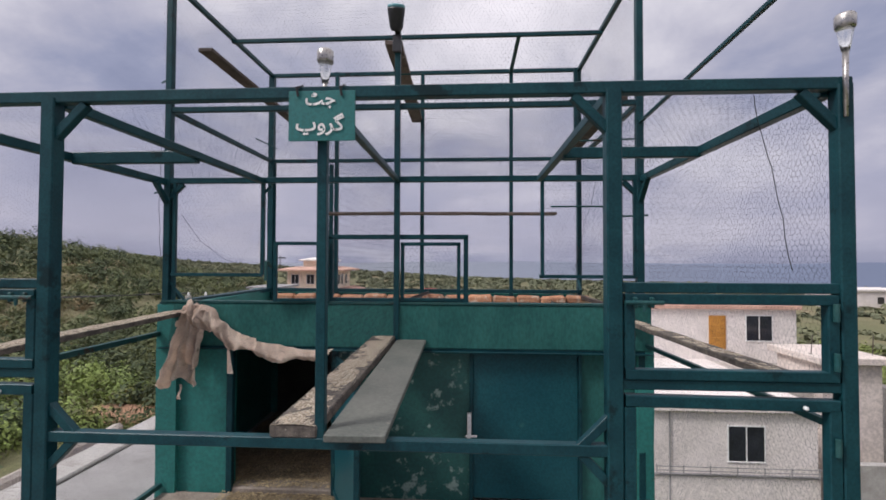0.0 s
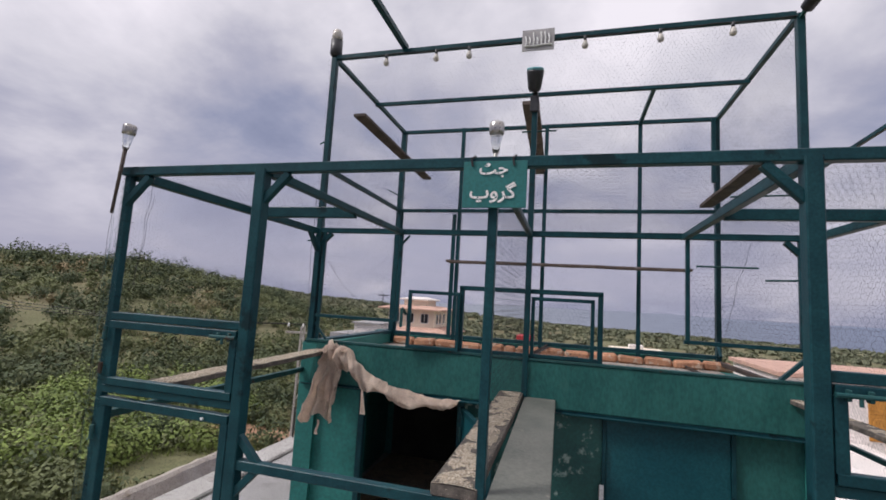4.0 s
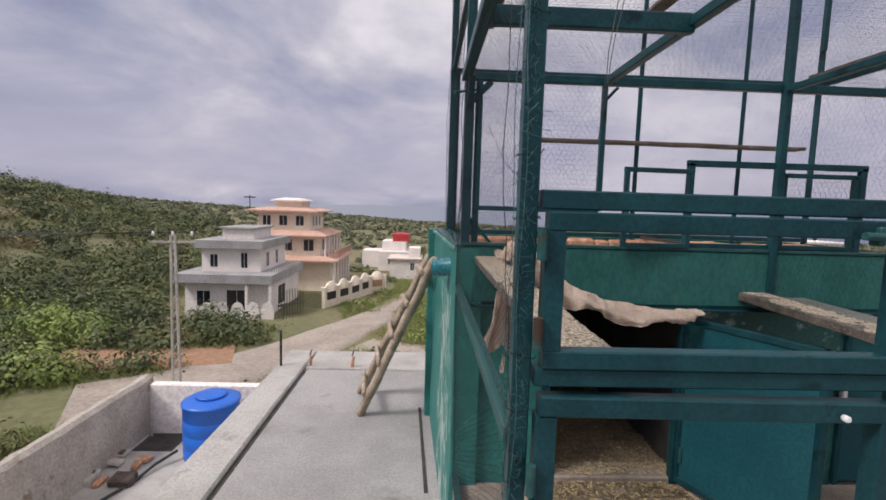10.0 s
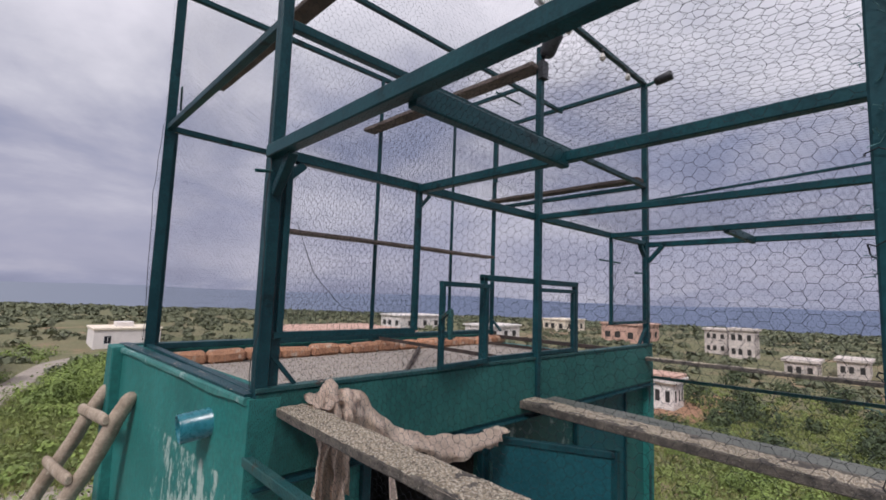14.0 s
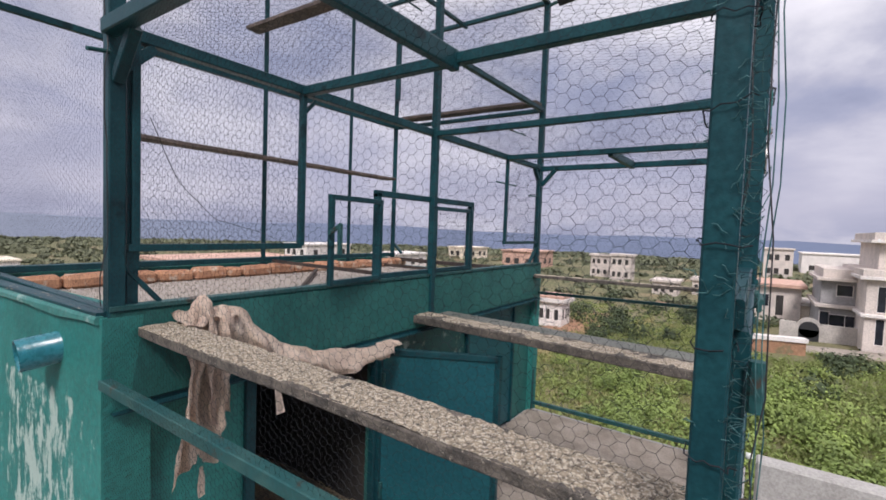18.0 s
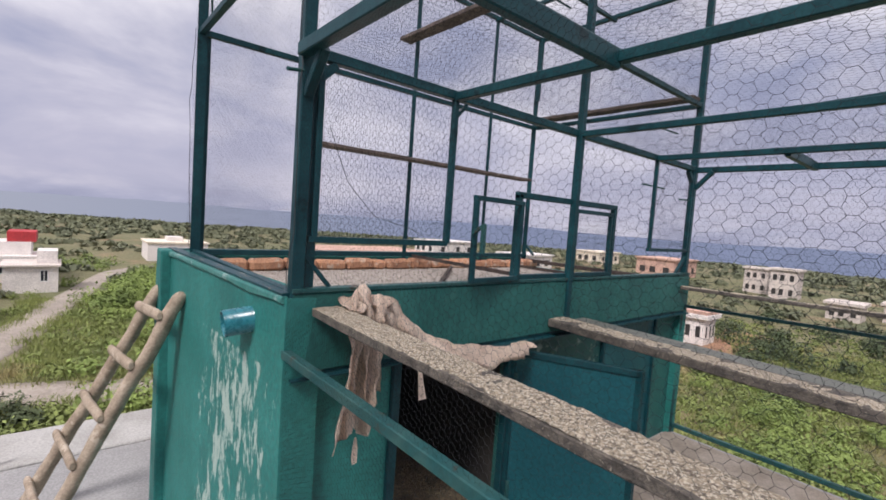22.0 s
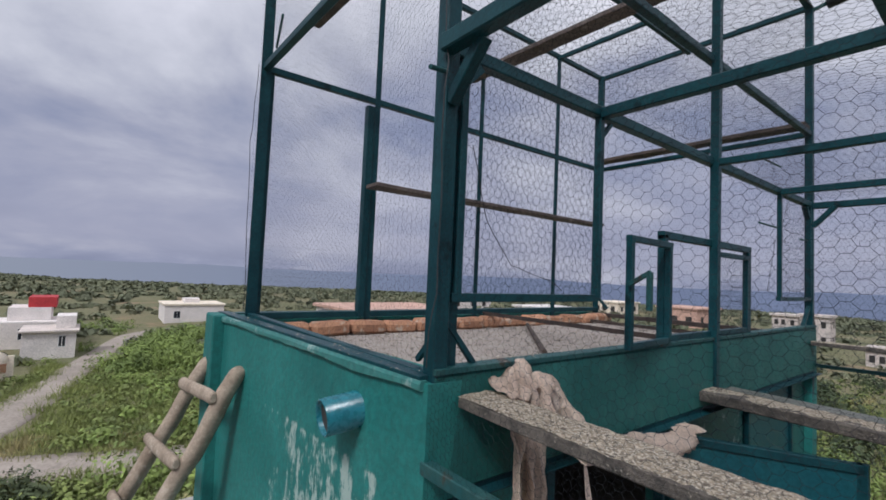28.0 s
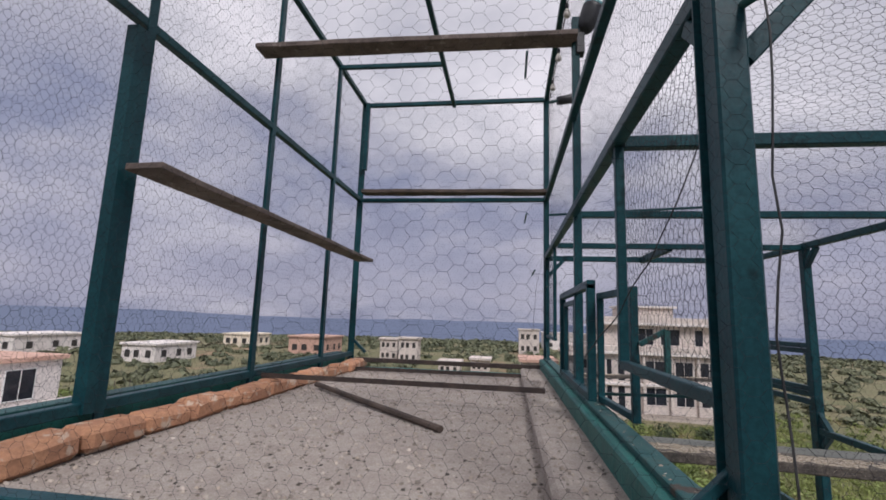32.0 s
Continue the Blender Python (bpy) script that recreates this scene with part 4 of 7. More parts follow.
# front gates, two above two
for x0, x1, hinge in ((FX[0] + 0.03, FX[1] - 0.03, 1), (FX[2] + 0.03, FX[3] - 0.03, -1)):
    up = part("upper_gate", bar((x0, YF - .006, 1.3945), (x1, YF - .006, 1.3945), 0.03, 0.03), STEEL, av)
    P((x0, YF - .006, 1.175), (x1, YF - .006, 1.175), 0.03, "gate_rail", parent=up, h=0.03)
    P((x0 + .012, YF - .004, 1.19), (x0 + .012, YF - .004, 1.38), 0.032, "gate_stile", parent=up)
    P((x1 - .012, YF - .004, 1.19), (x1 - .012, YF - .004, 1.38), 0.032, "gate_stile", parent=up)
    lx = x1 - 0.05 if hinge > 0 else x0 + 0.05
    part("latch", merged(bar((lx - .055, YF - .03, 1.385), (lx + .055, YF - .03, 1.385), 0.013, None, ROUND), block(lx - .03, YF - .03, 1.37, lx - .018, YF - .01, 1.40, 0.002), block(lx + .018, YF - .03, 1.37, lx + .03, YF - .01, 1.40, 0.002), bar((lx, YF - .03, 1.385), (lx, YF - .03, 1.36), 0.01, None, ROUND)), STEEL_OLD, up)
    P((x0 - .01, YF, 1.4275), (x1 + .01, YF, 1.4275), 0.03, "rail")
    P((x0 - .01, YF, 1.1445), (x1 + .01, YF, 1.1445), 0.03, "rail")
    low = part("lower_gate", bar((x0, YF - .006, 1.098), (x1, YF - .006, 1.093), 0.03, 0.034), STEEL, av)
    P((x0, YF - .006, 0.44), (x1, YF - .006, 0.44), 0.03, "gate_rail", parent=low, h=0.04)
    P((x0 + .012, YF - .004, 0.42), (x0 + .012, YF - .004, 1.08), 0.034, "gate_stile", parent=low)
    P((x1 - .012, YF - .004, 0.42), (x1 - .012, YF - .004, 1.08), 0.034, "gate_stile", parent=low)
    part("handle", tube([(x1 - .055, YF - .01, 0.62), (x1 - .055, YF - .045, 0.625), (x1 - .055, YF - .05, 0.70), (x1 - .055, YF - .045, 0.715), (x1 - .055, YF - .01, 0.72)], 0.006), STEEL_OLD, low)
    part("bolt", lathe([(0, 0.006), (0.008, 0.006), (0.011, 0.003)], (x1 - .1, YF - .025, 1.09), (0, -1, 0), 8), WHITE_PAINT, low)
    P((x0 - .01, YF, 0.40), (x1 + .01, YF, 0.40), 0.03, "rail")
    part("base_plate", block(x0 - .02, YF - .015, 0.0, x1 + .02, YF + .005, 0.39, 0.003), SHEET, av, "green sheet metal kick plate")
    for z in (1.22, 1.36, 0.52, 0.98):
        hxp = x0 if hinge > 0 else x1
        part("hinge", bar((hxp - .012, YF - .028, z - .025), (hxp - .012, YF - .028, z + .025), 0.016, None, ROUND), STEEL_OLD, av)
# side rails of the pen
P((XW - .033, YF + .02, 1.03), (XW - .031, YS - .02, 1.028), 0.03, "side_rail", STEEL_OLD)
P((0.905, YF + .02, 1.02), (0.902, YS - .02, 0.99), 0.022, "side_rail", STEEL_OLD)
P((0.87, YS - .02, 2.365), (0.90, YF - .02, 2.45), 0.018, "side_rail")
P((XW - .01, YF + .02, 0.06), (XW - .01, YS - .02, 0.06), 0.03, "side_rail", STEEL_OLD)
P((0.90, YF + .02, 0.06), (0.90, YS - .02, 0.06), 0.03, "side_rail", STEEL_OLD)
# post of the divider between the two pens
P((-0.632, YF + .002, 0.95), (-0.632, YF + .002, BEAM), 0.03, "divider_post")
# netting
W = lambda o, u, v, s, c=0.026, r=0.00034: wire_mesh("wire_netting", o, u, v, av, c, r, 0.007, s)
W((XW - .035, YF - .03, 0.06), (0, 0, BEAM - .08), (0, YS - YF, 0), 11, 0.0165, 0.00027)
W((0.925, YF + .02, 0.06), (0, YS - YF - .04, 0), (0, 0, BEAM - .08), 12, 0.022, 0.0003)
W((XW - .03, YS - .03, 1.22), (0, 0, TOP - 1.22), (0, YN - YS + .03, 0), 13, 0.0235, 0.00023)
W((XE + .022, YS, 1.22), (0, YN - YS, 0), (0, 0, TOP - 1.22), 14)
W((XW, YN + .022, 1.22), (XE - XW, 0, 0), (0, 0, TOP - 1.22), 15)
W((XW, YS - .022, BEAM), (XE - XW, 0, 0), (0, 0, TOP - BEAM), 16)
W((XW, YF, BEAM + .02), (XE - XW, 0, 0), (0, YS - YF, 0), 17)
W((FX[2], YF + .02, 1.45), (FX[3] - FX[2], 0, 0), (0, 0, BEAM - 1.45), 20, 0.018, 0.00026)
W((-0.632, YF + .03, 1.0), (0, YS - YF - .06, 0), (0, 0, BEAM - 1.0), 21)

# ---------- planks and perches ----------
def plank(name, p, q, w, t, mat, label, group="", bend=0.0, cat="plank", wob=0.004, turn=0):
    bm = bar(p, q, w, t, [(-.5, -.5), (.5, -.5), (.5, .5), (-.5, .5)], turn, bend=bend)
    bmesh.ops.subdivide_edges(bm, edges=[e for e in bm.edges if e.calc_length() > 0.2], cuts=10, use_grid_fill=True)
    bmesh.ops.bevel(bm, geom=[e for e in bm.edges if len(e.link_faces) == 2 and e.calc_face_angle(0) > 0.6], offset=min(t, w) * .12, segments=1, affect="EDGES")
    for v in bm.verts:
        v.co += noise.noise_vector(v.co * 7.0) * wob + noise.noise_vector(v.co * 31.0) * wob * .5
    return part(name, bm, mat, None, label, category=cat, group=group)


def crust(board, p, q, w, t, cover, seed):
    """A lumpy layer of droppings on the upper side of a plank, with ragged edges."""
    p, q = Vector(p), Vector(q)
    d = (q - p).normalized()
    side = d.cross(Vector((0, 0, 1))).normalized()
    up = side.cross(d)
    n, m = int((q - p).length / 0.007), max(13, int(w / 0.009))
    bm = bmesh.new()
    grid = []
    for i in range(n + 1):
        o = p.lerp(q, i / n)
        row = []
        for j in range(m + 1):
            s = (j / m - .5) * w * 0.97
            pt = o + side * s + up * (t / 2)
            lump = noise.noise(pt * 60 + Vector((seed, 0, 0))) * .6 + noise.noise(pt * 16 + Vector((0, seed, 0))) * .8 + noise.noise(pt * 140) * .3
            edge = abs(j / m - .5) * 2
            row.append(bm.verts.new(pt + up * (0.0045 * (lump + cover - 0.7 * edge ** 4))))
        grid.append(row)
    for i in range(n):
        for j in range(m):
            bm.faces.new((grid[i][j], grid[i + 1][j], grid[i + 1][j + 1], grid[i][j + 1]))
    bmesh.ops.recalc_face_normals(bm, faces=bm.faces[:])
    part("crust", bm, CRUST, board, "pale crust of droppings")


for name, p, q, w, t, cover, label in (
        ("weathered_plank", (XW + .112, YF + .02, 1.142), (XW + .105, YS - .03, 1.164), 0.118, 0.026, 0.75, "weathered plank crusted with pale droppings beside the wire"),
        ("weathered_plank", (0.80, YF + .03, 1.15), (0.80, YS - .03, 1.138), 0.08, 0.024, 0.15, "weathered plank crusted with pale droppings beside the wire"),
        ("thick_weathered_board", (-0.712, YF - .02, 0.985), (-0.712, YS - .02, 1.012), 0.145, 0.04, 0.25, "thick weathered board flecked with droppings")):
    crust(plank(name, p, q, w, t, WOOD_OLD, label), p, q, w, t, cover, len(name) + w)
plank("smooth_grey_board", (-0.515, YF - .05, 0.978), (-0.54, YS - .02, 1.0), 0.185, 0.022, BOARD, "smooth grey-green board resting on the rail", wob=0.001)
plank("perch_plank", (-1.56, 4.21, 1.955), (0.62, 4.18, 1.945), 0.13, 0.022, WOOD_RED, "long brown perch plank along the back wire", "perches", cat="perch")
plank("perch_plank", (-1.87, 2.70, 2.855), (-1.89, 4.40, 2.855), 0.09, 0.025, WOOD_DARK, "dark perch plank high under the west wire", "perches", cat="perch")
plank("perch_plank", (-0.665, 2.76, 2.895), (-0.70, 4.40, 2.895), 0.11, 0.028, WOOD_RED, "brown perch plank across the middle of the cage", "perches", cat="perch")
plank("perch_plank", (0.74, 2.76, 2.515), (0.76, 4.28, 2.53), 0.11, 0.028, WOOD_DARK, "dark perch plank along the east wire", "perches", cat="perch")


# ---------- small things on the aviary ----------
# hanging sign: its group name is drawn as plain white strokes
sign = holder("sign_board", (-0.627, YF - .03, 1.87), label="small green sign with white brush lettering wired to the beam", category="sign")
part("board", block(-0.73, YF - .034, 1.868, -0.524, YF - .028, 2.022, 0.001), SIGN_GREEN, sign)


SX, SZ = -0.627, 1.945


def sign_word(body, size, width, x, z):
    """One written word, its letters set one by one, as a flat mesh on the board."""
    curve = bpy.data.curves.new("word", "FONT")
    curve.body, curve.size, curve.offset, curve.align_x = body, size, 0.0012, "CENTER"
    ob = bpy.data.objects.new("word", curve)
    scene.collection.objects.link(ob)
    bpy.context.view_layer.update()
    bm = bmesh.new()
    bm.from_mesh(ob.to_mesh())
    xs = [v.co.x for v in bm.verts]
    fit_w, mid_w = width / (max(xs) - min(xs)), (max(xs) + min(xs)) / 2
    for v in bm.verts:
        v.co = Vector((x + (v.co.x - mid_w) * fit_w, YF - .0372, z + v.co.y))
    ob.to_mesh_clear()
    bpy.data.objects.remove(ob)
    part("lettering", bm, WHITE_PAINT, sign)


sign_word("\uFB67\uFE9F", 0.058, 0.092, SX - .004, 1.978)
sign_word("\uFB56\uFEED\uFEAE\uFB94", 0.062, 0.150, SX - .004, 1.899)
for x in (-0.70, -0.565):
    part("wire_tie", tube([(x, YF - .036, 2.005), (x - .004, YF - .04, 2.03), (x, YF, 2.05), (x + .004, YF + .03, 2.03)], 0.004), CABLE, sign)


def stake_lamp(x, y, z, lean=(0, 0, 1), stake=0.0, shade_dark=False):
    """A solar stake light: metal cap, clear tapered body, stem."""
    ax = Vector(lean).normalized()
    top = holder("solar_stake_lamp", (x, y, z), label="small solar garden lamp with metal cap and clear body", category="lamp", group="solar lamps on the frame")
    o = Vector((x, y, z))
    part("stem", lathe([(-stake, 0.006), (0.06, 0.008)], o, ax, 8), CHROME if not shade_dark else WOOD_DARK, top)
    part("body", lathe([(0.05, 0.010), (0.07, 0.014), (0.115, 0.021), (0.12, 0.018)], o, ax, 16), CLEAR, top, "clear plastic body")
    part("cap", lathe([(0.113, 0.0225), (0.12, 0.026), (0.15, 0.026), (0.156, 0.022)], o, ax, 16), CHROME, top, "brushed metal cap")
    return top


stake_lamp(-0.638, YF + .03, 2.02)
stake_lamp(FX[3] - .008, YF - .03, 2.06, (0.01, 0, 1), 0.14)
stake_lamp(FX[0] - .005, YF - .035, 2.06, (0.1, 0, 1), 0.22, True)
# lamp with black body on the SW corner post
tl = holder("corner_lamp", (XW, YS, TOP), label="dark lamp with pale glass on the corner post", category="lamp")
part("body", lathe([(0.0, 0.03), (0.02, 0.045), (0.13, 0.045)], (XW, YS, TOP + .01), (0, 0, 1), 16), BLACK_PLASTIC, tl)
part("glass", lathe([(0.13, 0.043), (0.2, 0.036), (0.22, 0.02)], (XW, YS, TOP + .01), (0, 0, 1), 16), BULB, tl)
# floodlight on the centre post
fl = holder("floodlight", (-0.635, YS - .03, 3.02), label="black floodlight with teal front on the centre post", category="lamp")
part("body", lathe([(0.0, 0.030), (0.02, 0.042), (0.12, 0.055), (0.13, 0.055)], (-0.64, YS - .06, 2.95), (0.05, -0.4, 1), 18), BLACK_PLASTIC, fl)
part("lens", lathe([(0.13, 0.055), (0.145, 0.053), (0.15, 0.04)], (-0.64, YS - .06, 2.95), (0.05, -0.4, 1), 18), TEAL_LENS, fl, "teal glass front")
part("bracket", merged(bar((-0.635, YS - .02, 2.78), (-0.635, YS - .03, 3.0), 0.03), block(-0.665, YS - .06, 2.82, -0.61, YS - .02, 2.93, 0.004)), BLACK_PLASTIC, fl)
# small grey sign at the top, with white brush strokes
sp = holder("small_sign", (-0.62, YS - .03, TOP), label="small grey sign with white lettering on the top ring", category="sign")
part("board", bar((-0.63, YS - .045, 3.245), (-0.63, YS - .03, 3.40), 0.21, 0.008, [(-.5, -.5), (.5, -.5), (.5, .5), (-.5, .5)]), HOUSE_GREY, sp)
for k, (x, zt, zb) in enumerate(((-.71, 3.35, 3.27), (-.685, 3.345, 3.29), (-.66, 3.375, 3.28), (-.635, 3.34, 3.285), (-.61, 3.375, 3.28), (-.585, 3.375, 3.28), (-.56, 3.36, 3.29))):
    part("lettering", tube([(x, YS - .052, zb), (x + .004, YS - .048, (zb + zt) / 2), (x - .002, YS - .044, zt)], 0.005, 5), WHITE_PAINT, sp)
part("lettering", tube([(-.72, YS - .053, 3.28), (-.65, YS - .053, 3.272), (-.60, YS - .053, 3.28), (-.54, YS - .053, 3.276)], 0.006, 5), WHITE_PAINT, sp)
# string of bulbs under the top ring
for x in (-1.72, -1.34, -1.10, -0.33, 0.12, 0.52):
    bl = holder("hanging_bulb", (x, YS - .01, TOP), label="small milky bulb hanging from the top ring", category="bulb", group="string of bulbs")
    part("socket", lathe([(0, 0.010), (0.035, 0.012)], (x, YS - .02, TOP - .055), (0, 0, 1), 10), BLACK_PLASTIC, bl)
    part("glass", lathe([(0, 0.005), (0.008, 0.017), (0.022, 0.022), (0.045, 0.014), (0.055, 0.010)], (x, YS - .02, TOP - .108), (0, 0, 1), 12), BULB, bl)
part("bulb_cable", tube([(XW + .1 + 2.9 * k / 14, YS - .022, TOP - .018 - .012 * (k % 2)) for k in range(15)], 0.004), CABLE, None, "thin black cable of the bulb string under the top ring", category="cable")
# angled spot on the SE top corner
es = holder("corner_spotlight", (XE, YS, TOP - .3), label="small dark spotlight on the corner post", category="lamp")
part("body", lathe([(0, 0.035), (0.12, 0.04), (0.13, 0.032)], (XE, YS - .09, 3.335), (0.1, -0.95, 0.2), 14), BLACK_PLASTIC, es)
part("bracket", bar((XE, YS, 3.32), (XE, YS - .10, 3.34), 0.02), STEEL_OLD, es)


# loose wires
def cable(pts, r, label):
    out = []
    pts = [Vector(p) for p in pts]
    for i in range(len(pts) - 1):
        for k in range(6):
            f = k / 6
            p = pts[i].lerp(pts[i + 1], f)
            out.append(p + noise.noise_vector(p * 9.0) * 0.012)
    out.append(pts[-1])
    return part("loose_wire", tube(out, r, 5), CABLE, None, label, category="wire")


cable([(0.687, YF + .03, 2.0), (0.70, YF + .04, 1.92), (0.729, YF + .03, 1.79), (0.783, YF + .03, 1.48)], 0.0013, "dark wire hanging down the netting")
cable([(XW + .09, YS, 1.8), (-1.95, YS + .05, 1.62), (-1.80, YS + .1, 1.50), (-1.55, YS + .1, 1.43)], 0.0012, "dark wire hanging inside the cage")
cable([(0.62, YS + .05, 2.0), (0.56, YS + .1, 1.75), (0.50, YS + .12, 1.45)], 0.0012, "dark wire hanging inside the cage")
cable([(XW - .03, YS - .03, 2.3), (XW - .035, YS - .035, 1.9), (XW - .03, YS - .03, 1.5), (XW - .04, YS - .02, 1.25)], 0.0016, "black wire running down the corner post")
cable([(XW - .03, YN, 2.5), (XW - .045, YN + .01, 2.1), (XW - .03, YN, 1.25)], 0.0016, "black wire running down the corner post")
cable([(FX[0] - .03, YF - .02, 2.0), (FX[0] - .05, YF - .03, 1.5), (FX[0] - .02, YF - .03, 1.1), (FX[0] - .04, YF - .03, 0.6)], 0.0007, "thin wire hanging down the front post")
cable([(-2.045, YF - .005, 2.0), (-2.055, YF - .006, 1.8), (-2.075, YF - .005, 1.52)], 0.0007, "thin wire dangling from the pen roof")
cable([(-2.03, YF - .005, 1.92), (-2.05, YF - .006, 1.75), (-2.072, YF - .004, 1.54)], 0.0007, "thin wire dangling from the pen roof")
# the cut edges of the netting are folded round the corner post of the pen: bent rows of cells and loose wire ends
rt = random.Random(8)
PX, PY = FX[0], YF + .008


def round_post(a, out):
    """A point on the outline of the square post, pushed out from its skin."""
    c, s_ = math.cos(a), math.sin(a)
    k = (0.015 + out) / max(abs(c), abs(s_))
    return PX + c * k, PY + s_ * k


def curl(a, z, turn_a, rise, n, lift):
    pts = []
    for j in range(n):
        x, y = round_post(a + turn_a * j / (n - 1), lift + 0.003 * rt.random() + (0.012 * rt.random() if j == n - 1 else 0))
        pts.append((x, y, z + rise * j / (n - 1) + rt.uniform(-.003, .003)))
    return pts


pieces = []
for k in range(420):
    a0 = rt.choice((2.4, 3.4, 3.8, 3.95, 4.1, 4.3, 4.6, 5.0)) + rt.uniform(-.4, .4)
    pieces.append((curl(a0, 0.25 + 1.76 * rt.random(), rt.uniform(-.7, .7), rt.uniform(-.014, .014), 4, 0.0012)))
for k in range(110):
    z = 0.25 + k * 0.016
    x, y = round_post(4.4 + rt.uniform(-.2, .2), 0.003)
    pieces.append([(x, y, z), (x + rt.uniform(-.006, .010), y - rt.uniform(.003, .010), z + rt.uniform(-.01, .01)), (x + rt.uniform(-.010, .015), y - rt.uniform(.005, .018), z + rt.uniform(-.014, .014)), (x + rt.uniform(-.012, .018), y - rt.uniform(.006, .022), z + rt.uniform(-.016, .016))])
mids = np.array(pieces)
along = np.gradient(mids, axis=1)
along /= np.linalg.norm(along, axis=2, keepdims=True) + 1e-9
sa = np.cross(along, np.array([0.31, 0.2, 0.93]))
sa /= np.linalg.norm(sa, axis=2, keepdims=True) + 1e-9
sb = np.cross(along, sa)
loops = np.stack([mids + 0.0005 * (math.cos(q) * sa + math.sin(q) * sb) for q in (0, 2.094, 4.189)], 2).reshape(-1, 3)
quads = [[j * 3 + q, j * 3 + (q + 1) % 3, j * 3 + 3 + (q + 1) % 3, j * 3 + 3 + q] for j in range(3) for q in range(3)]
raw_mesh("folded_netting", loops, (np.arange(len(pieces))[:, None, None] * 12 + np.array(quads)[None]).reshape(-1, 4), WIRE_GREEN, av, label="paint-daubed netting edge folded round the post", kind="stuff")
for k in range(16):
    z = 0.35 + k * 0.105
    a0 = rt.uniform(0, 6.28)
    part("tie_wire", tube(curl(a0, z, rt.uniform(3, 6), rt.uniform(-.02, .03), 12, 0.003), 0.0008, 4), WIRE, av)
for dx, dy, sway in ((-.03, -.035, .003), (-.015, -.04, .004)):
    part("hanging_strand", tube([(PX + dx + sway * math.sin(k * 1.3 + dx * 90), PY + dy + sway * math.cos(k * 1.7), 2.0 - k * 0.075) for k in range(20)], 0.0006, 4), WIRE_GREEN, av)

# draped cloth over the plank corner and the loft opening
def cloth_sheet(cols, rows, fn, mat, name, label):
    bm = bmesh.new()
    g = [[bm.verts.new(fn(i / (cols - 1), j / (rows - 1))) for j in range(rows)] for i in range(cols)]
    for i in range(cols - 1):
        for j in range(rows - 1):
            bm.faces.new((g[i][j], g[i + 1][j], g[i + 1][j + 1], g[i][j + 1]))
    bmesh.ops.solidify(bm, geom=bm.faces[:], thickness=0.006)
    bmesh.ops.recalc_face_normals(bm, faces=bm.faces[:])
    for f in bm.faces:
        f.smooth = True
    return bm


def curve_of(pts, f):
    f = min(max(f, 0), 1) * (len(pts) - 1)
    i = min(int(f), len(pts) - 2)
    k = f - i
    k = k * k * (3 - 2 * k) * .6 + k * .4
    return Vector(pts[i]).lerp(Vector(pts[i + 1]), k)


def smooth_step(a, b, v):
    k = min(max((v - a) / (b - a), 0.0), 1.0)
    return k * k * (3 - 2 * k)


RIDGE = [(-1.995, 2.715, 1.15), (-1.955, 2.735, 1.245), (-1.925, 2.738, 1.26), (-1.905, 2.735, 1.205), (-1.88, 2.738, 1.225), (-1.80, 2.738, 1.212), (-1.735, 2.735, 1.125), (-1.63, 2.73, 1.05), (-1.50, 2.728, 1.0), (-1.32, 2.728, 0.962), (-1.14, 2.73, 0.95), (-1.02, 2.725, 0.96)]
DROP = [0.06, 0.12, 0.15, 0.12, 0.15, 0.15, 0.13, 0.10, 0.085, 0.09, 0.13, 0.02]


def drape(u, v):
    top = curve_of(RIDGE, u)
    k = u * (len(DROP) - 1)
    i = min(int(k), len(DROP) - 2)
    d = DROP[i] + (DROP[i + 1] - DROP[i]) * (k - i)
    d *= 1 + 0.28 * math.sin(u * 34) * u
    out = 0.018 + 0.05 * math.sin(v * math.pi * .8) + (0.014 * math.sin(u * 37 + 2 * v) + 0.006 * math.sin(u * 87 + 1)) * (0.3 + v)
    out += 0.05 * v * smooth_step(0.72, 0.90, u) * (1 - 0.8 * smooth_step(0.93, 1.0, u))
    p = Vector((top.x, top.y - max(out, 0.004), top.z - d * v * (1 - 0.45 * smooth_step(0.75, 0.9, u))))
    crease = 1 - abs(noise.noise(Vector((p.x * 26 + p.z * 9, p.z * 7, 1.7)))) * 2.6
    p.y -= 0.017 * max(crease, -0.4)
    return p + noise.noise_vector(p * 15.0) * 0.013 + noise.noise_vector(p * 41.0) * 0.004


cl = holder("draped_cloth", (-1.6, 2.68, 1.1), label="torn stained beige cloth draped over the loft opening", category="cloth")
part("drape", cloth_sheet(130, 26, drape, CLOTH, "drape", ""), CLOTH, cl)


def strip(x0, x1, z0, z1, y0, y1, ph, slant=0.02):
    def fn(u, v):
        w = 1 - 0.25 * abs(v - .4)
        xm = (x0 + x1) / 2
        p = Vector((xm + (u - .5) * (x1 - x0) * w - slant * v, y0 + (y1 - y0) * v ** .6 + 0.014 * math.sin(u * 11 + ph + v * 3), z0 + (z1 - z0) * v * (1 - 0.10 * math.sin(u * 6 + ph))))
        p.y -= 0.016 * (1 - 2.4 * abs(noise.noise(Vector((p.x * 34, p.z * 5, ph)))))
        return p + noise.noise_vector(p * 14.0) * 0.014 + noise.noise_vector(p * 40.0) * 0.004
    return fn


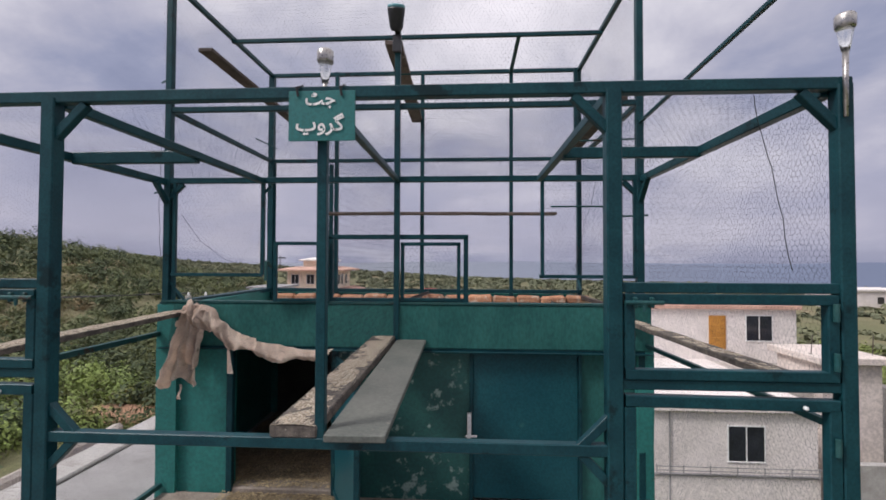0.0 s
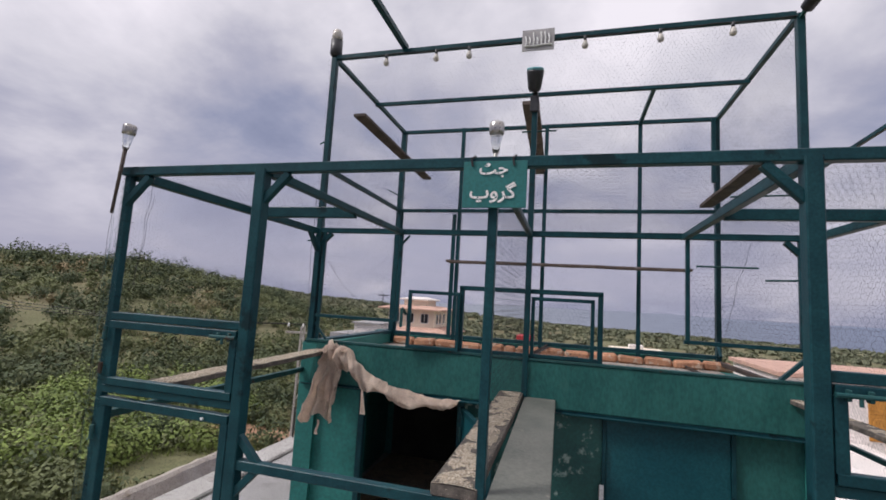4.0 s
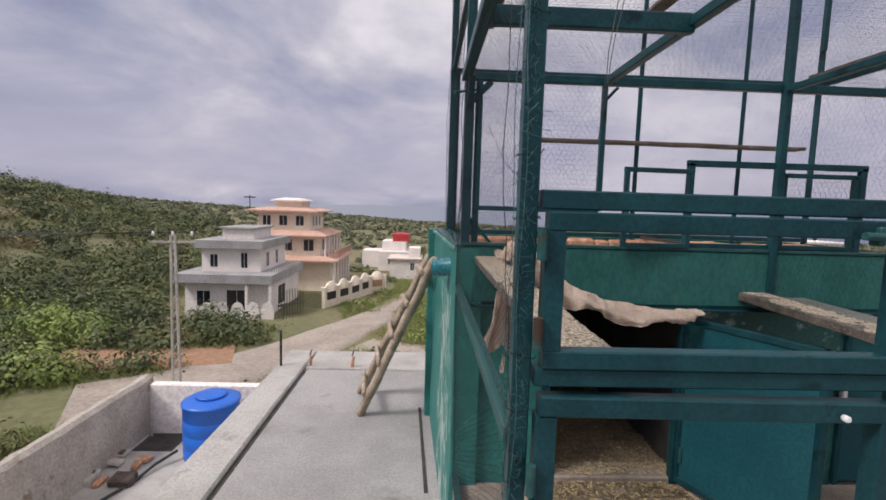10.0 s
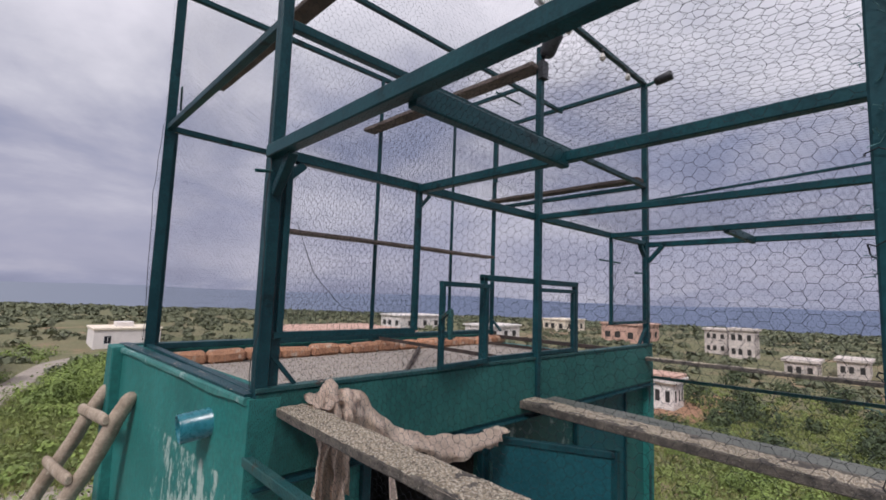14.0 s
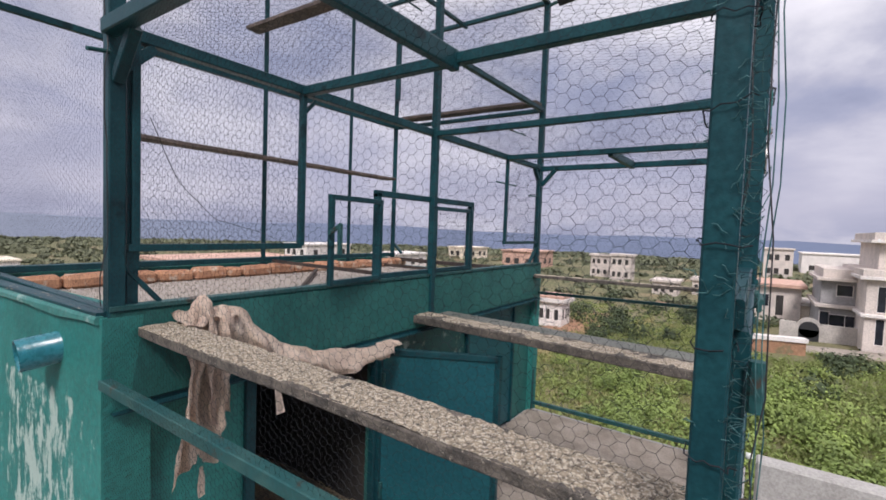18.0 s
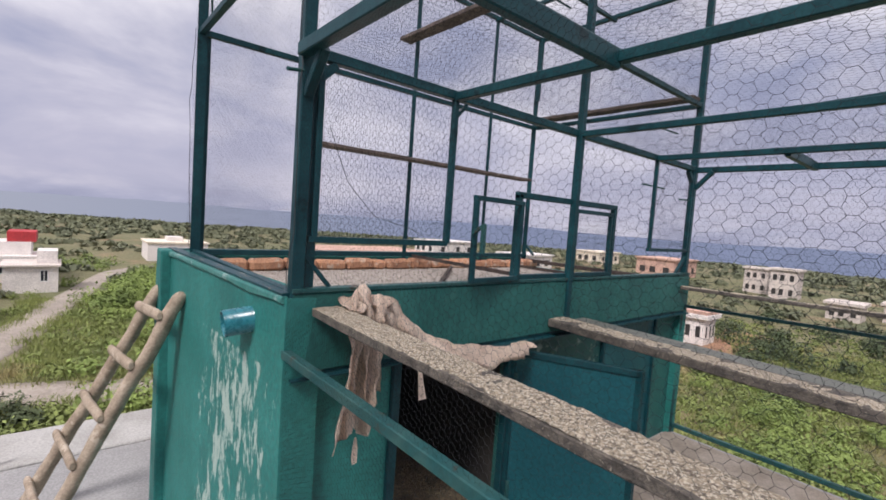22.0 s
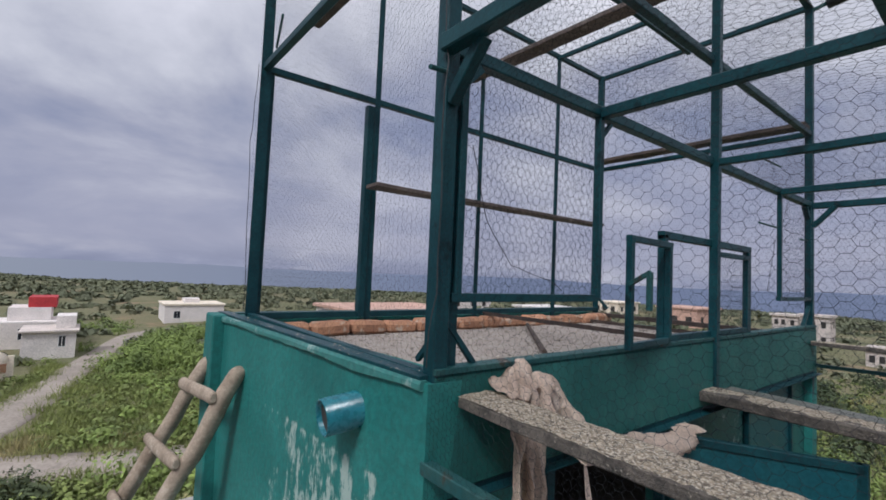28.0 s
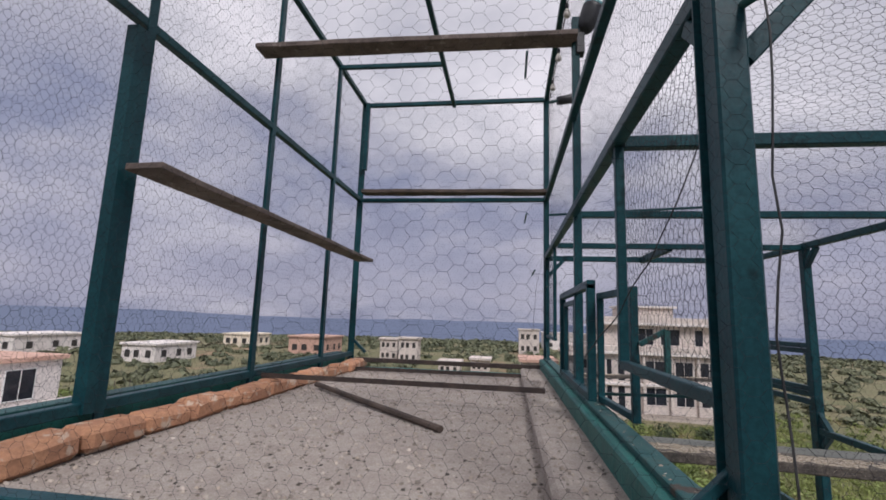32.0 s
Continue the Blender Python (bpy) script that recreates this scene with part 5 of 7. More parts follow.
def flap(u, v):
    """The wide end of the cloth: narrow where it is folded over the edge, fanning out below with two deep folds."""
    x = -1.985 + 0.085 * u + v * (-0.085 + 0.095 * u) + 0.012 * math.sin(v * 4 + u * 3)
    y = 2.715 - v ** .6 * (0.105 - 0.095 * u) - 0.016 * math.sin(u * 13 + v * 1.5) * (0.4 + v)
    z = 1.215 - v * (0.475 + 0.03 * math.sin(u * 9) + 0.02 * noise.noise(Vector((u * 9, 3, 0))))
    p = Vector((x, y, z))
    p.y -= 0.015 * (1 - 2.4 * abs(noise.noise(Vector((p.x * 34, p.z * 4, 0.6)))))
    return p + noise.noise_vector(p * 14.0) * 0.011 + noise.noise_vector(p * 40.0) * 0.004


part("hanging_flap", cloth_sheet(34, 44, flap, CLOTH, "", ""), CLOTH, cl)
part("hanging_strip", cloth_sheet(16, 34, strip(-1.93, -1.845, 1.18, 0.845, 2.725, 2.675, 2.0, 0.01), CLOTH, "", ""), CLOTH, cl)


def over(u, v):
    p = Vector((-2.01 + 0.18 * u, 2.66 + 0.085 * v, 1.188 + .009 * math.sin(u * 15 + v * 7) + 0.03 * v - 0.04 * abs(u - .5)))
    p.z += 0.008 * (1 - 2.4 * abs(noise.noise(p * 17.0)))
    return p + noise.noise_vector(p * 16.0) * 0.012


part("fold", cloth_sheet(24, 12, over, CLOTH, "fold", ""), CLOTH, cl)
part("rag_strip", cloth_sheet(5, 12, lambda u, v: Vector((-1.965 + (u - .5) * (.012 + .012 * v) + .004 * math.sin(v * 6), 2.645 + .008 * math.sin(v * 5 + u), 0.735 - 0.09 * v)), CLOTH, "rag", ""), CLOTH, cl)
part("rag_strip", cloth_sheet(5, 12, lambda u, v: Vector((-1.68 + (u - .5) * (.012 + .026 * v) + .02 * v, 2.683 - .01 * v, 0.955 - 0.155 * v)), CLOTH, "rag", ""), CLOTH, cl)

# ---------- ladder against the loft ----------
lad = holder("wooden_ladder", (-2.98, 3.6, FZ), label="rough home-made wooden ladder leaning on the loft wall", category="ladder")
LT, LB = Vector((-2.262, 3.985, 1.03)), Vector((-2.86, 4.31, -0.36))      # south rail, top and foot
LT2, LB2 = Vector((-2.30, 4.40, 1.0)), Vector((-2.925, 4.76, -0.36))


def pole(p, q, w, h, name, knots=0.011):
    """A rough round pole with blunt worn ends, w by h across."""
    p, q = Vector(p), Vector(q)
    ln, d = (q - p).length, (q - p).normalized()
    side = d.cross(Vector((0, 0, 1))).normalized()
    up = side.cross(d)
    steps = [0.0, 0.012, 0.03] + [0.03 + (ln - .06) * k / 16 for k in range(1, 16)] + [ln - .03, ln - .012, ln]
    size = [0.6, 0.88, 1.0] + [1.0] * 15 + [1.0, 0.88, 0.6]
    bm, rings = bmesh.new(), []
    for a, k in zip(steps, size):
        ring = []
        for c in range(14):
            th = c * math.pi / 7
            v = p + d * a + side * (math.cos(th) * w / 2 * k) + up * (math.sin(th) * h / 2 * k)
            ring.append(bm.verts.new(v + noise.noise_vector(v * 5.0) * knots + noise.noise_vector(v * 22.0) * knots * .3))
        rings.append(ring)
    for a, b in zip(rings, rings[1:]):
        for c in range(14):
            bm.faces.new((a[c], a[(c + 1) % 14], b[(c + 1) % 14], b[c]))
    bm.faces.new(rings[0][::-1])
    bm.faces.new(rings[-1])
    bmesh.ops.recalc_face_normals(bm, faces=bm.faces[:])
    for f in bm.faces:
        f.smooth = len(f.verts) == 4
    part(name, bm, WOOD_LADDER, lad)


pole(LB, LT, 0.084, 0.072, "rail")
pole(LB2, LT2, 0.084, 0.072, "rail")
for f in (0.13, 0.333, 0.51, 0.705, 0.896):
    a, b = LB.lerp(LT, f), LB2.lerp(LT2, f)
    d = (b - a).normalized()
    lift = Vector((-.04, -.008, .028))
    pole(a - d * .03 + lift, b + d * .03 + lift, 0.04, 0.058, "rung", 0.006)

# ---------- roof edge clutter ----------
for x, y, h in ((-3.57, 5.45, 0.12), (-3.11, 5.42, 0.13)):
    rb_ = holder("rebar_stub", (x, y, FZ), label="rusty wrapped rebar stub in the roof edge", category="rebar", group="rebar stubs")
    part("sleeve", bar((x, y, FZ), (x + .015, y, FZ + h), 0.036, None, ROUND), BRICK, rb_)
    part("rod", bar((x, y, FZ + h), (x + .02, y + .01, FZ + h + .06), 0.014, None, ROUND), JOINT, rb_)
part("thin_post", bar((-3.87, 5.42, FZ), (-3.87, 5.42, FZ + 0.40), 0.027, None, ROUND), JOINT, None, "thin dark post on the roof edge", category="post")
# lower terrace with the water tank
LT_Z = -3.05
part("lower_terrace", block(-7.6, 0.5, LT_Z - .2, -3.90, 9.2, LT_Z, 0.02), CONCRETE_PALE, None, "lower concrete terrace beside the house", category="terrace", kind="structure")
rough = bmesh.new()
for i in range(45):
    y = 0.5 + 8.8 * i / 44
    crest = -2.0 + 0.05 * noise.noise(Vector((0, y * 2.3, 1))) + 0.03 * noise.noise(Vector((0, y * 7, 5)))
    inner = -7.51 + 0.03 * noise.noise(Vector((4, y * 3, 0)))
    row = [rough.verts.new(q) for q in ((inner, y, -6.9), (inner, y, LT_Z + .5), (inner - .03, y, crest - .04), (inner - .10, y, crest + .015), (-7.75, y, crest - .02), (-7.83, y, crest - .12), (-7.86, y, -6.9))]
    if i:
        for k in range(6):
            rough.faces.new((last[k], last[k + 1], row[k + 1], row[k]))
    else:
        rough.faces.new(row)
    last = row
rough.faces.new(last[::-1])
bmesh.ops.recalc_face_normals(rough, faces=rough.faces[:])
part("terrace_wall", rough, MORTAR, None, "rough grey wall of the lower terrace", category="wall", kind="structure")
part("terrace_wall", block(-7.49, 9.1, -6.9, -3.90, 9.3, -2.1, 0.02, 4, 0.02), HOUSE_WHITE, None, "pale wall of the lower terrace", category="wall", kind="structure")
part("thin_pipe", bar((-7.4, 8.98, LT_Z), (-7.42, 8.98, -2.2), 0.05, None, ROUND), HOUSE_GREY, None, "thin upright pipe by the water tank", category="pipe")
TX, TY = -6.02, 8.42
tank = holder("water_tank", (TX, TY, LT_Z), label="upright blue plastic water tank on the lower terrace", category="water tank")
rings = [(0, 0.42), (0.03, 0.455)]
for k in range(3):
    rings += [(0.20 + k * .24, 0.458), (0.215 + k * .24, 0.447), (0.245 + k * .24, 0.447), (0.26 + k * .24, 0.458)]
rings += [(0.94, 0.455), (0.955, 0.475), (0.985, 0.475), (1.0, 0.44), (1.04, 0.36), (1.05, 0.24)]
part("body", lathe(rings, (TX, TY, LT_Z), (0, 0, 1), 36), BLUE_TANK, tank)
part("lid", lathe([(1.05, 0.25), (1.085, 0.25), (1.10, 0.22), (1.105, 0.0)], (TX, TY, LT_Z), (0, 0, 1), 24), BLUE_TANK, tank)
part("outlet_pipe", tube([(TX - .5, TY - .2, LT_Z + .15), (TX - .7, TY - .5, LT_Z + .08), (TX - .8, TY - .9, LT_Z + .03), (TX - 1.1, TY - 1.7, LT_Z + .03), (TX - 1.2, TY - 2.4, LT_Z + .03)], 0.025), BLACK_PLASTIC, tank)
part("wet_patch", block(-7.45, 8.45, LT_Z, -6.75, 9.08, LT_Z + .006, 0.002), JOINT, None, "dark patch at the foot of the wall", category="stain", kind="structure")
rr_ = random.Random(21)
for k in range(9):
    x, y = -7.35 + rr_.uniform(-.35, .35), 7.75 + rr_.uniform(-.6, .5)
    part("rubble_piece", block(x, y, LT_Z, x + rr_.uniform(.1, .35), y + rr_.uniform(.1, .3), LT_Z + rr_.uniform(.06, .14), 0.02, 2, 0.03), (RAW_CONCRETE, BRICK, WOOD_DARK)[k % 3], None, "piece of rubble on the lower terrace", category="rubble", group="rubble heap")


# ---------- ground and distance ----------
GZ = -6.8


def smooth(a, b, v):
    k = min(max((v - a) / (b - a), 0.0), 1.0)
    return k * k * (3 - 2 * k)


def ground_z(x, y):
    """Plain with the scrub hill in the north-west, dips and slow swells further out."""
    r = math.hypot(x, y)
    azi = math.degrees(math.atan2(-x, y))                 # to the left of +y
    crest = float(np.interp(azi, (18, 28, 32, 36, 42, 50, 60, 100, 130, 165), (0.0, 1.6, 3.6, 6.4, 9.4, 11.2, 11.3, 11.5, 8.5, 0.0)))
    rise = crest * (0.62 * smooth(20, 120, r) + 0.38 * smooth(45, 110, r)) * (1 - 0.9 * smooth(150, 420, r))
    far = smooth(130, 800, r)
    swell = far * (2.2 * math.sin(x * .006 + 1) + 2.0 * math.sin(y * .005) + 1.5 * math.sin((x + y) * .011) - 42.0) - 150.0 * smooth(500, 2500, r)
    dip = -1.6 * smooth(4, 11, r) * (1 - smooth(24, 36, r)) * math.exp(-((azi + 34) / 20) ** 2)
    bump = 0.6 * smooth(14, 60, r) * noise.noise(Vector((x * .06, y * .06, 0))) + rise * 0.12 * noise.noise(Vector((x * .03, y * .03, 3)))
    back = float(np.interp(azi, (-45, -25, -10, 0, 10, 25, 60, 80), (0.0, 0.5, 1.0, 2.5, 6.0, 10.5, 12.0, 0.0))) * smooth(110, 330, r) * (1 - smooth(430, 900, r))
    return GZ + rise + swell + bump + dip + back


ROAD_PTS = [(-17.5, 17.5), (-13.3, 19.8), (-10.2, 23.4), (-8.2, 27.9), (-5.9, 32.8), (-4.0, 39.8), (-1.85, 49.3), (0.4, 60.0), (3.2, 66.0), (9.0, 69.5), (18.0, 71.5)]
ROAD_W = [4.8, 4.8, 4.7, 4.3, 3.2, 2.4, 2.2, 2.2, 2.2, 2.2, 2.2]
SIDE_PTS = [(-7.0, 27.4), (-3.6, 25.6), (0.0, 24.7), (3.0, 24.4), (6.5, 25.5)]


def near_path(x, y, pts, w):
    for (ax, ay), (bx, by) in zip(pts, pts[1:]):
        dx, dy = bx - ax, by - ay
        t = min(max(((x - ax) * dx + (y - ay) * dy) / (dx * dx + dy * dy), 0), 1)
        if math.hypot(x - ax - t * dx, y - ay - t * dy) < w:
            return True
    return False


NA, NR = 180, 64
radii = [1.0] + [6.0 * (3400 / 6.0) ** (k / (NR - 1)) for k in range(NR)]
gv, gf = [], []
for r in radii:
    for k in range(NA):
        a = k * 2 * math.pi / NA
        x, y = r * math.cos(a), r * math.sin(a)
        gv.append((x, y, ground_z(x, y)))
for i in range(len(radii) - 1):
    for k in range(NA):
        gf.append((i * NA + k, i * NA + (k + 1) % NA, (i + 1) * NA + (k + 1) % NA, (i + 1) * NA + k))
gob = raw_mesh("ground", gv, np.array(gf)[:, ::-1].copy()[:, ::-1], GROUND, None, label="scrubby plain and hill of grass and bare earth", category="ground", kind="structure")
gob.data.polygons.foreach_set("use_smooth", [True] * len(gob.data.polygons))


def ribbon(name, pts, width, lift, mat, label, cat):
    line = []
    for (ax, ay), (bx, by) in zip(pts, pts[1:]):
        for k in range(8):
            line.append((ax + (bx - ax) * k / 8, ay + (by - ay) * k / 8))
    line.append(pts[-1])
    widths = np.interp(np.arange(len(line)) / 8, np.arange(len(pts)), width if isinstance(width, list) else [width] * len(pts))
    line = [tuple(np.mean(line[max(0, i - 5):i + 6], axis=0)) for i in range(len(line))]
    bm = bmesh.new()
    rows = []
    for i, (x, y) in enumerate(line):
        a, b = line[max(i - 1, 0)], line[min(i + 1, len(line) - 1)]
        d = Vector((b[0] - a[0], b[1] - a[1])).normalized()
        row = []
        for s in (-1, -.92, -.5, 0, .5, .92, 1):
            wv = widths[i] * (1 + .12 * noise.noise(Vector((x * .2, y * .2, s))))
            px, py = x - d.y * s * wv / 2, y + d.x * s * wv / 2
            row.append(bm.verts.new((px, py, max(ground_z(px, py), ground_z(x, y)) + (lift if abs(s) < 1 else -0.3))))
        rows.append(row)
    for r0, r1 in zip(rows, rows[1:]):
        for i in range(6):
            bm.faces.new((r0[i], r0[i + 1], r1[i + 1], r1[i]))
    bmesh.ops.recalc_face_normals(bm, faces=bm.faces[:])
    for f in bm.faces:
        f.smooth = True
    return part(name, bm, mat, None, label, category=cat, kind="structure")


ribbon("road", ROAD_PTS, ROAD_W, 0.07, ROAD, "pale dusty village road", "road")
ribbon("road_side", SIDE_PTS, 2.8, 0.06, ROAD, "pale dusty side lane", "road")

EARTH_PTS = [(-22, 23.2), (-18, 23.2), (-14.5, 24.0), (-11.5, 25.0)]
ribbon("bare_earth", EARTH_PTS, 3.4, 0.08, EARTH, "bare reddish earth beside the road", "ground")

ribbon("bare_earth_east", [(27, 17), (33, 14.5), (40, 13.5), (47, 15)], 4.0, 0.08, EARTH, "bare reddish earth across the plot", "ground")

# far ridges: backdrop whose haze is painted as a glowing blue colour
def ridge(name, dist, a0, a1, base, tall, seed, colour, glow, fall=0.0, pale=None):
    m = bpy.data.materials.new(name + "_haze")
    m.use_nodes = True
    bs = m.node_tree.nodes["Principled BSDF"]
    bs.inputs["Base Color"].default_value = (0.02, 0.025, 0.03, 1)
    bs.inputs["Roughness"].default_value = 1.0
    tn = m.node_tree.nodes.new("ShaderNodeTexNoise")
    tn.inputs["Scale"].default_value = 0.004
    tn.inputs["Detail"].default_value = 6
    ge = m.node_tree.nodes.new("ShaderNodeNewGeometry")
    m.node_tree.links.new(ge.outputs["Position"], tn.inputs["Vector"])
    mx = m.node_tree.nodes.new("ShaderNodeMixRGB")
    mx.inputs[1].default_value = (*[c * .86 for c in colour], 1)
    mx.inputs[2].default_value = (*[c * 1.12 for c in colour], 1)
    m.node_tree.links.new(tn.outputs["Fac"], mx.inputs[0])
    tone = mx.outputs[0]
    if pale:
        # painted haze tint turns paler towards the north, at the same distance
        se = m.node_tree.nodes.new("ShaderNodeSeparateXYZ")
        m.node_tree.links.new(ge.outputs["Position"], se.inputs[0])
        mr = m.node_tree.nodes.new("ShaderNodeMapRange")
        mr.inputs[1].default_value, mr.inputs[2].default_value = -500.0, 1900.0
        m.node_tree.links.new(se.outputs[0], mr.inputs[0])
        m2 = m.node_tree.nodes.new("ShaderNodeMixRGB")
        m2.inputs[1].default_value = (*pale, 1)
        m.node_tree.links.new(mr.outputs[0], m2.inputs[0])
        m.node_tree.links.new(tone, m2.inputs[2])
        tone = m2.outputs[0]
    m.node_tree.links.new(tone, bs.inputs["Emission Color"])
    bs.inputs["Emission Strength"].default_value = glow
    vs, fs = [], []
    n = 140
    for i in range(n + 1):
        a = radians(a0 + (a1 - a0) * i / n)
        h = (tall - fall * smooth(0.35, 0.75, i / n)) * (0.93 + 0.10 * noise.fractal(Vector((i * .045, seed, 0)), 1.0, 2.0, 5) + 0.05 * math.sin(i * .05 + seed))
        x, y = -math.sin(a), math.cos(a)
        vs += [(x * dist, y * dist, base), (x * (dist + 60), y * (dist + 60), base + max(h, tall * .2)), (x * (dist + 700), y * (dist + 700), base)]
    for i in range(n):
        for k in (0, 1):
            fs.append((i * 3 + k, i * 3 + 3 + k, i * 3 + 4 + k, i * 3 + 1 + k))
    raw_mesh(name, vs, fs, m, None, label="hazy blue hills at the horizon", category="hills", kind="structure")


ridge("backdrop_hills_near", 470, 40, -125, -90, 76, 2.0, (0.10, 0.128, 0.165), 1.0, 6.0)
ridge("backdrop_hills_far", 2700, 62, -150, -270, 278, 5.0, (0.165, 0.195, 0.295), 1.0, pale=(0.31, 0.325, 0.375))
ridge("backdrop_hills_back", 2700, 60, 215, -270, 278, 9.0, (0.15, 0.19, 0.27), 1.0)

# ---------- plants ----------
rv = np.random.default_rng(17)


def scatter(n, r0, r1, a0, a1, ok, power=1.0):
    out = []
    tries = 0
    while len(out) < n and tries < n * 12:
        tries += 1
        r = r0 + (r1 - r0) * rv.random() ** power
        a = radians(a0 + (a1 - a0) * rv.random())
        x, y = -math.sin(a) * r, math.cos(a) * r
        if ok(x, y):
            out.append((x, y, ground_z(x, y)))
    return np.array(out)


HOUSES = [(-18, 36.5, 4.2), (-14, 35.5, 4.6), (-13.5, 47, 6.2), (-8, 46, 3), (-8.2, 40.5, 2.2), (-5.5, 59, 5), (-4.6, 53, 3), (9.5, 77, 8), (12, 24.5, 4.5), (9, 18, 4.5), (13.5, 19, 3), (47.5, -9, 9), (44, -1.5, 3.2), (44, -15.5, 5), (57, -2, 5), (38.7, 0, 2.5), (36, 16, 3), (88, 22, 6), (93, 29, 5), (72, 13, 6), (76, 7.5, 5), (-1.4, 0.5, 6.0), (-6.2, 3, 5)]


def clear(x, y, pad=0.0):
    return not (near_path(x, y, ROAD_PTS[:5], 2.7 + pad) or near_path(x, y, ROAD_PTS[4:], 1.5 + pad) or near_path(x, y, EARTH_PTS, 1.2) or near_path(x, y, SIDE_PTS, 1.7 + pad) or any(math.hypot(x - hx, y - hy) < hr for hx, hy, hr in HOUSES))


def bushes(name, pts, rad, per, leaf, mat, label, seed, squash=0.75, cat="bushes"):
    rad = np.asarray(rad)
    c = pts.copy()
    c[:, 2] += rad * squash * .55
    v, f = leaves(c, rad, per, leaf, seed, squash)
    raw_mesh(name, v, f, mat, None, label=label, category=cat, kind="stuff")


pts = scatter(2700, 22, 150, 24, 100, clear, 1.25)
d = np.hypot(pts[:, 0], pts[:, 1])
bushes("hill_scrub", pts, rv.uniform(0.5, 2.3, len(pts)) * (0.6 + d / 190), 125, 0.078 + 0.0015 * d, LEAF, "dense dark green scrub covering the hill", 31)
pts = scatter(420, 26, 140, 24, 100, clear, 1.2)
d = np.hypot(pts[:, 0], pts[:, 1])
bushes("dark_shrubs", pts, rv.uniform(1.3, 2.6, len(pts)) * (0.65 + d / 170), 260, 0.09 + 0.0014 * d, LEAF_DARK, "dark rounded shrubs scattered over the hill", 41, 0.7)
pts = scatter(60, 18, 42, 38, 75, lambda x, y: clear(x, y) and math.hypot(x + 25, y - 21) < 8, 1.0)
bushes("bright_shrubs", pts, rv.uniform(1.0, 2.1, len(pts)), 420, 0.11, LEAF_LIME, "bright green leafy shrubs at the foot of the hill", 42, 0.8)
pts = scatter(3000, 9, 60, 22, 110, clear, 0.9)
bushes("weed_bushes", pts, rv.uniform(0.25, 1.2, len(pts)), 70, 0.085, LEAF_SLOPE, "dull green weeds and bushes below the house", 32, 0.7)
pts = scatter(2600, 9, 60, 12, -60, clear, 0.9)
bushes("field_weeds", pts, rv.uniform(0.3, 1.0, len(pts)), 56, 0.1, LEAF_BRIGHT, "bright green weeds over the field", 33, 0.55)
pts = scatter(150, 17, 80, 4, -22, clear, 1.0)
bushes("field_bushes", pts, rv.uniform(0.7, 1.8, len(pts)), 260, 0.11, LEAF_LIME, "fresh green bushes beside the road", 43, 0.7)


def on_ground(pts):
    return np.array([(x, y, ground_z(x, y)) for x, y in pts])


ro = np.random.default_rng(51)
pts = np.stack([ro.uniform(-0.6, 4.2, 34), ro.uniform(41.5, 58, 34)], 1)
pts[:, 0] += (pts[:, 1] - 41.5) * 0.22
bushes("roadside_bushes", on_ground(pts), ro.uniform(0.9, 1.7, len(pts)), 700, 0.1, LEAF_LIME, "large fresh green bushes crowding the road bend", 51, 0.95)
pts = np.array([(-4.9, 22.9), (-4.1, 23.0), (-5.4, 22.2), (-3.6, 22.3)])
bushes("lane_bush", on_ground(pts), np.array([0.75, 0.85, 0.7, 0.6]), 700, 0.085, LEAF, "round leafy bush at the corner of the lane", 52, 0.95)
pts = scatter(4200, 3.5, 55, -30, -140, clear, 0.85)
bushes("field_weeds_east", pts, rv.uniform(0.2, 0.7, len(pts)), 34, 0.1, LEAF_BRIGHT, "thick bright green weeds over the plot beside the house", 34, 0.6)
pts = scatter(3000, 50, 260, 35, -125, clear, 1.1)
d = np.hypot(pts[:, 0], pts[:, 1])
bushes("plain_scrub", pts, rv.uniform(0.6, 1.7, len(pts)) * (0.6 + d / 330), 34, 0.29 + 0.0023 * d, LEAF_HAZED, "scrub and trees over the plain, leaf colour paled for haze", 35, 0.5)
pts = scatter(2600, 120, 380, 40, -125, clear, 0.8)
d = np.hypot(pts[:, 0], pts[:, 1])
bushes("far_woods", pts, rv.uniform(1.2, 2.8, len(pts)) * (0.7 + d / 520), 28, 0.34 + 0.0029 * d, LEAF_HAZED, "far woods across the plain", 36, 0.3, "woods")

pts = scatter(46, 88, 128, 30, 92, clear, 1.0)
bushes("crest_trees", pts, rv.uniform(1.5, 2.9, len(pts)), 300, 0.24, LEAF_DARK, "dark small trees standing along the crest of the hill", 45, 1.05, "trees")
pts = scatter(26, 12, 32, -86, -116, clear, 1.0)
bushes("lime_shrubs", pts, rv.uniform(1.1, 2.1, len(pts)), 900, 0.085, LEAF_LIME, "tall feathery lime-green shrubs on the plot below the house", 46, 0.8)
pts = scatter(20, 13, 26, -68, -86, clear, 1.0)
bushes("lime_shrubs", pts, rv.uniform(0.7, 1.5, len(pts)), 800, 0.075, LEAF_LIME, "tall feathery lime-green shrubs on the plot below the house", 47, 0.75)
pts = scatter(60, 26, 60, -62, -112, clear, 1.0)
bushes("plot_trees", pts, rv.uniform(0.9, 1.9, len(pts)), 360, 0.13, LEAF_DARK, "dark green bushes between the far houses", 48, 0.8)


def grass(name, n, r0, r1, a0, a1, tall, seed, label, pad=-0.8):
    g = scatter(n, r0, r1, a0, a1, lambda x, y: clear(x, y, pad), 0.8)
    v, f = tufts(g, rv.uniform(0.5, 1.0, len(g)) * tall, 12, 0.05, seed)
    raw_mesh(name, v, f, GRASS, None, label=label, category="grass", kind="stuff")


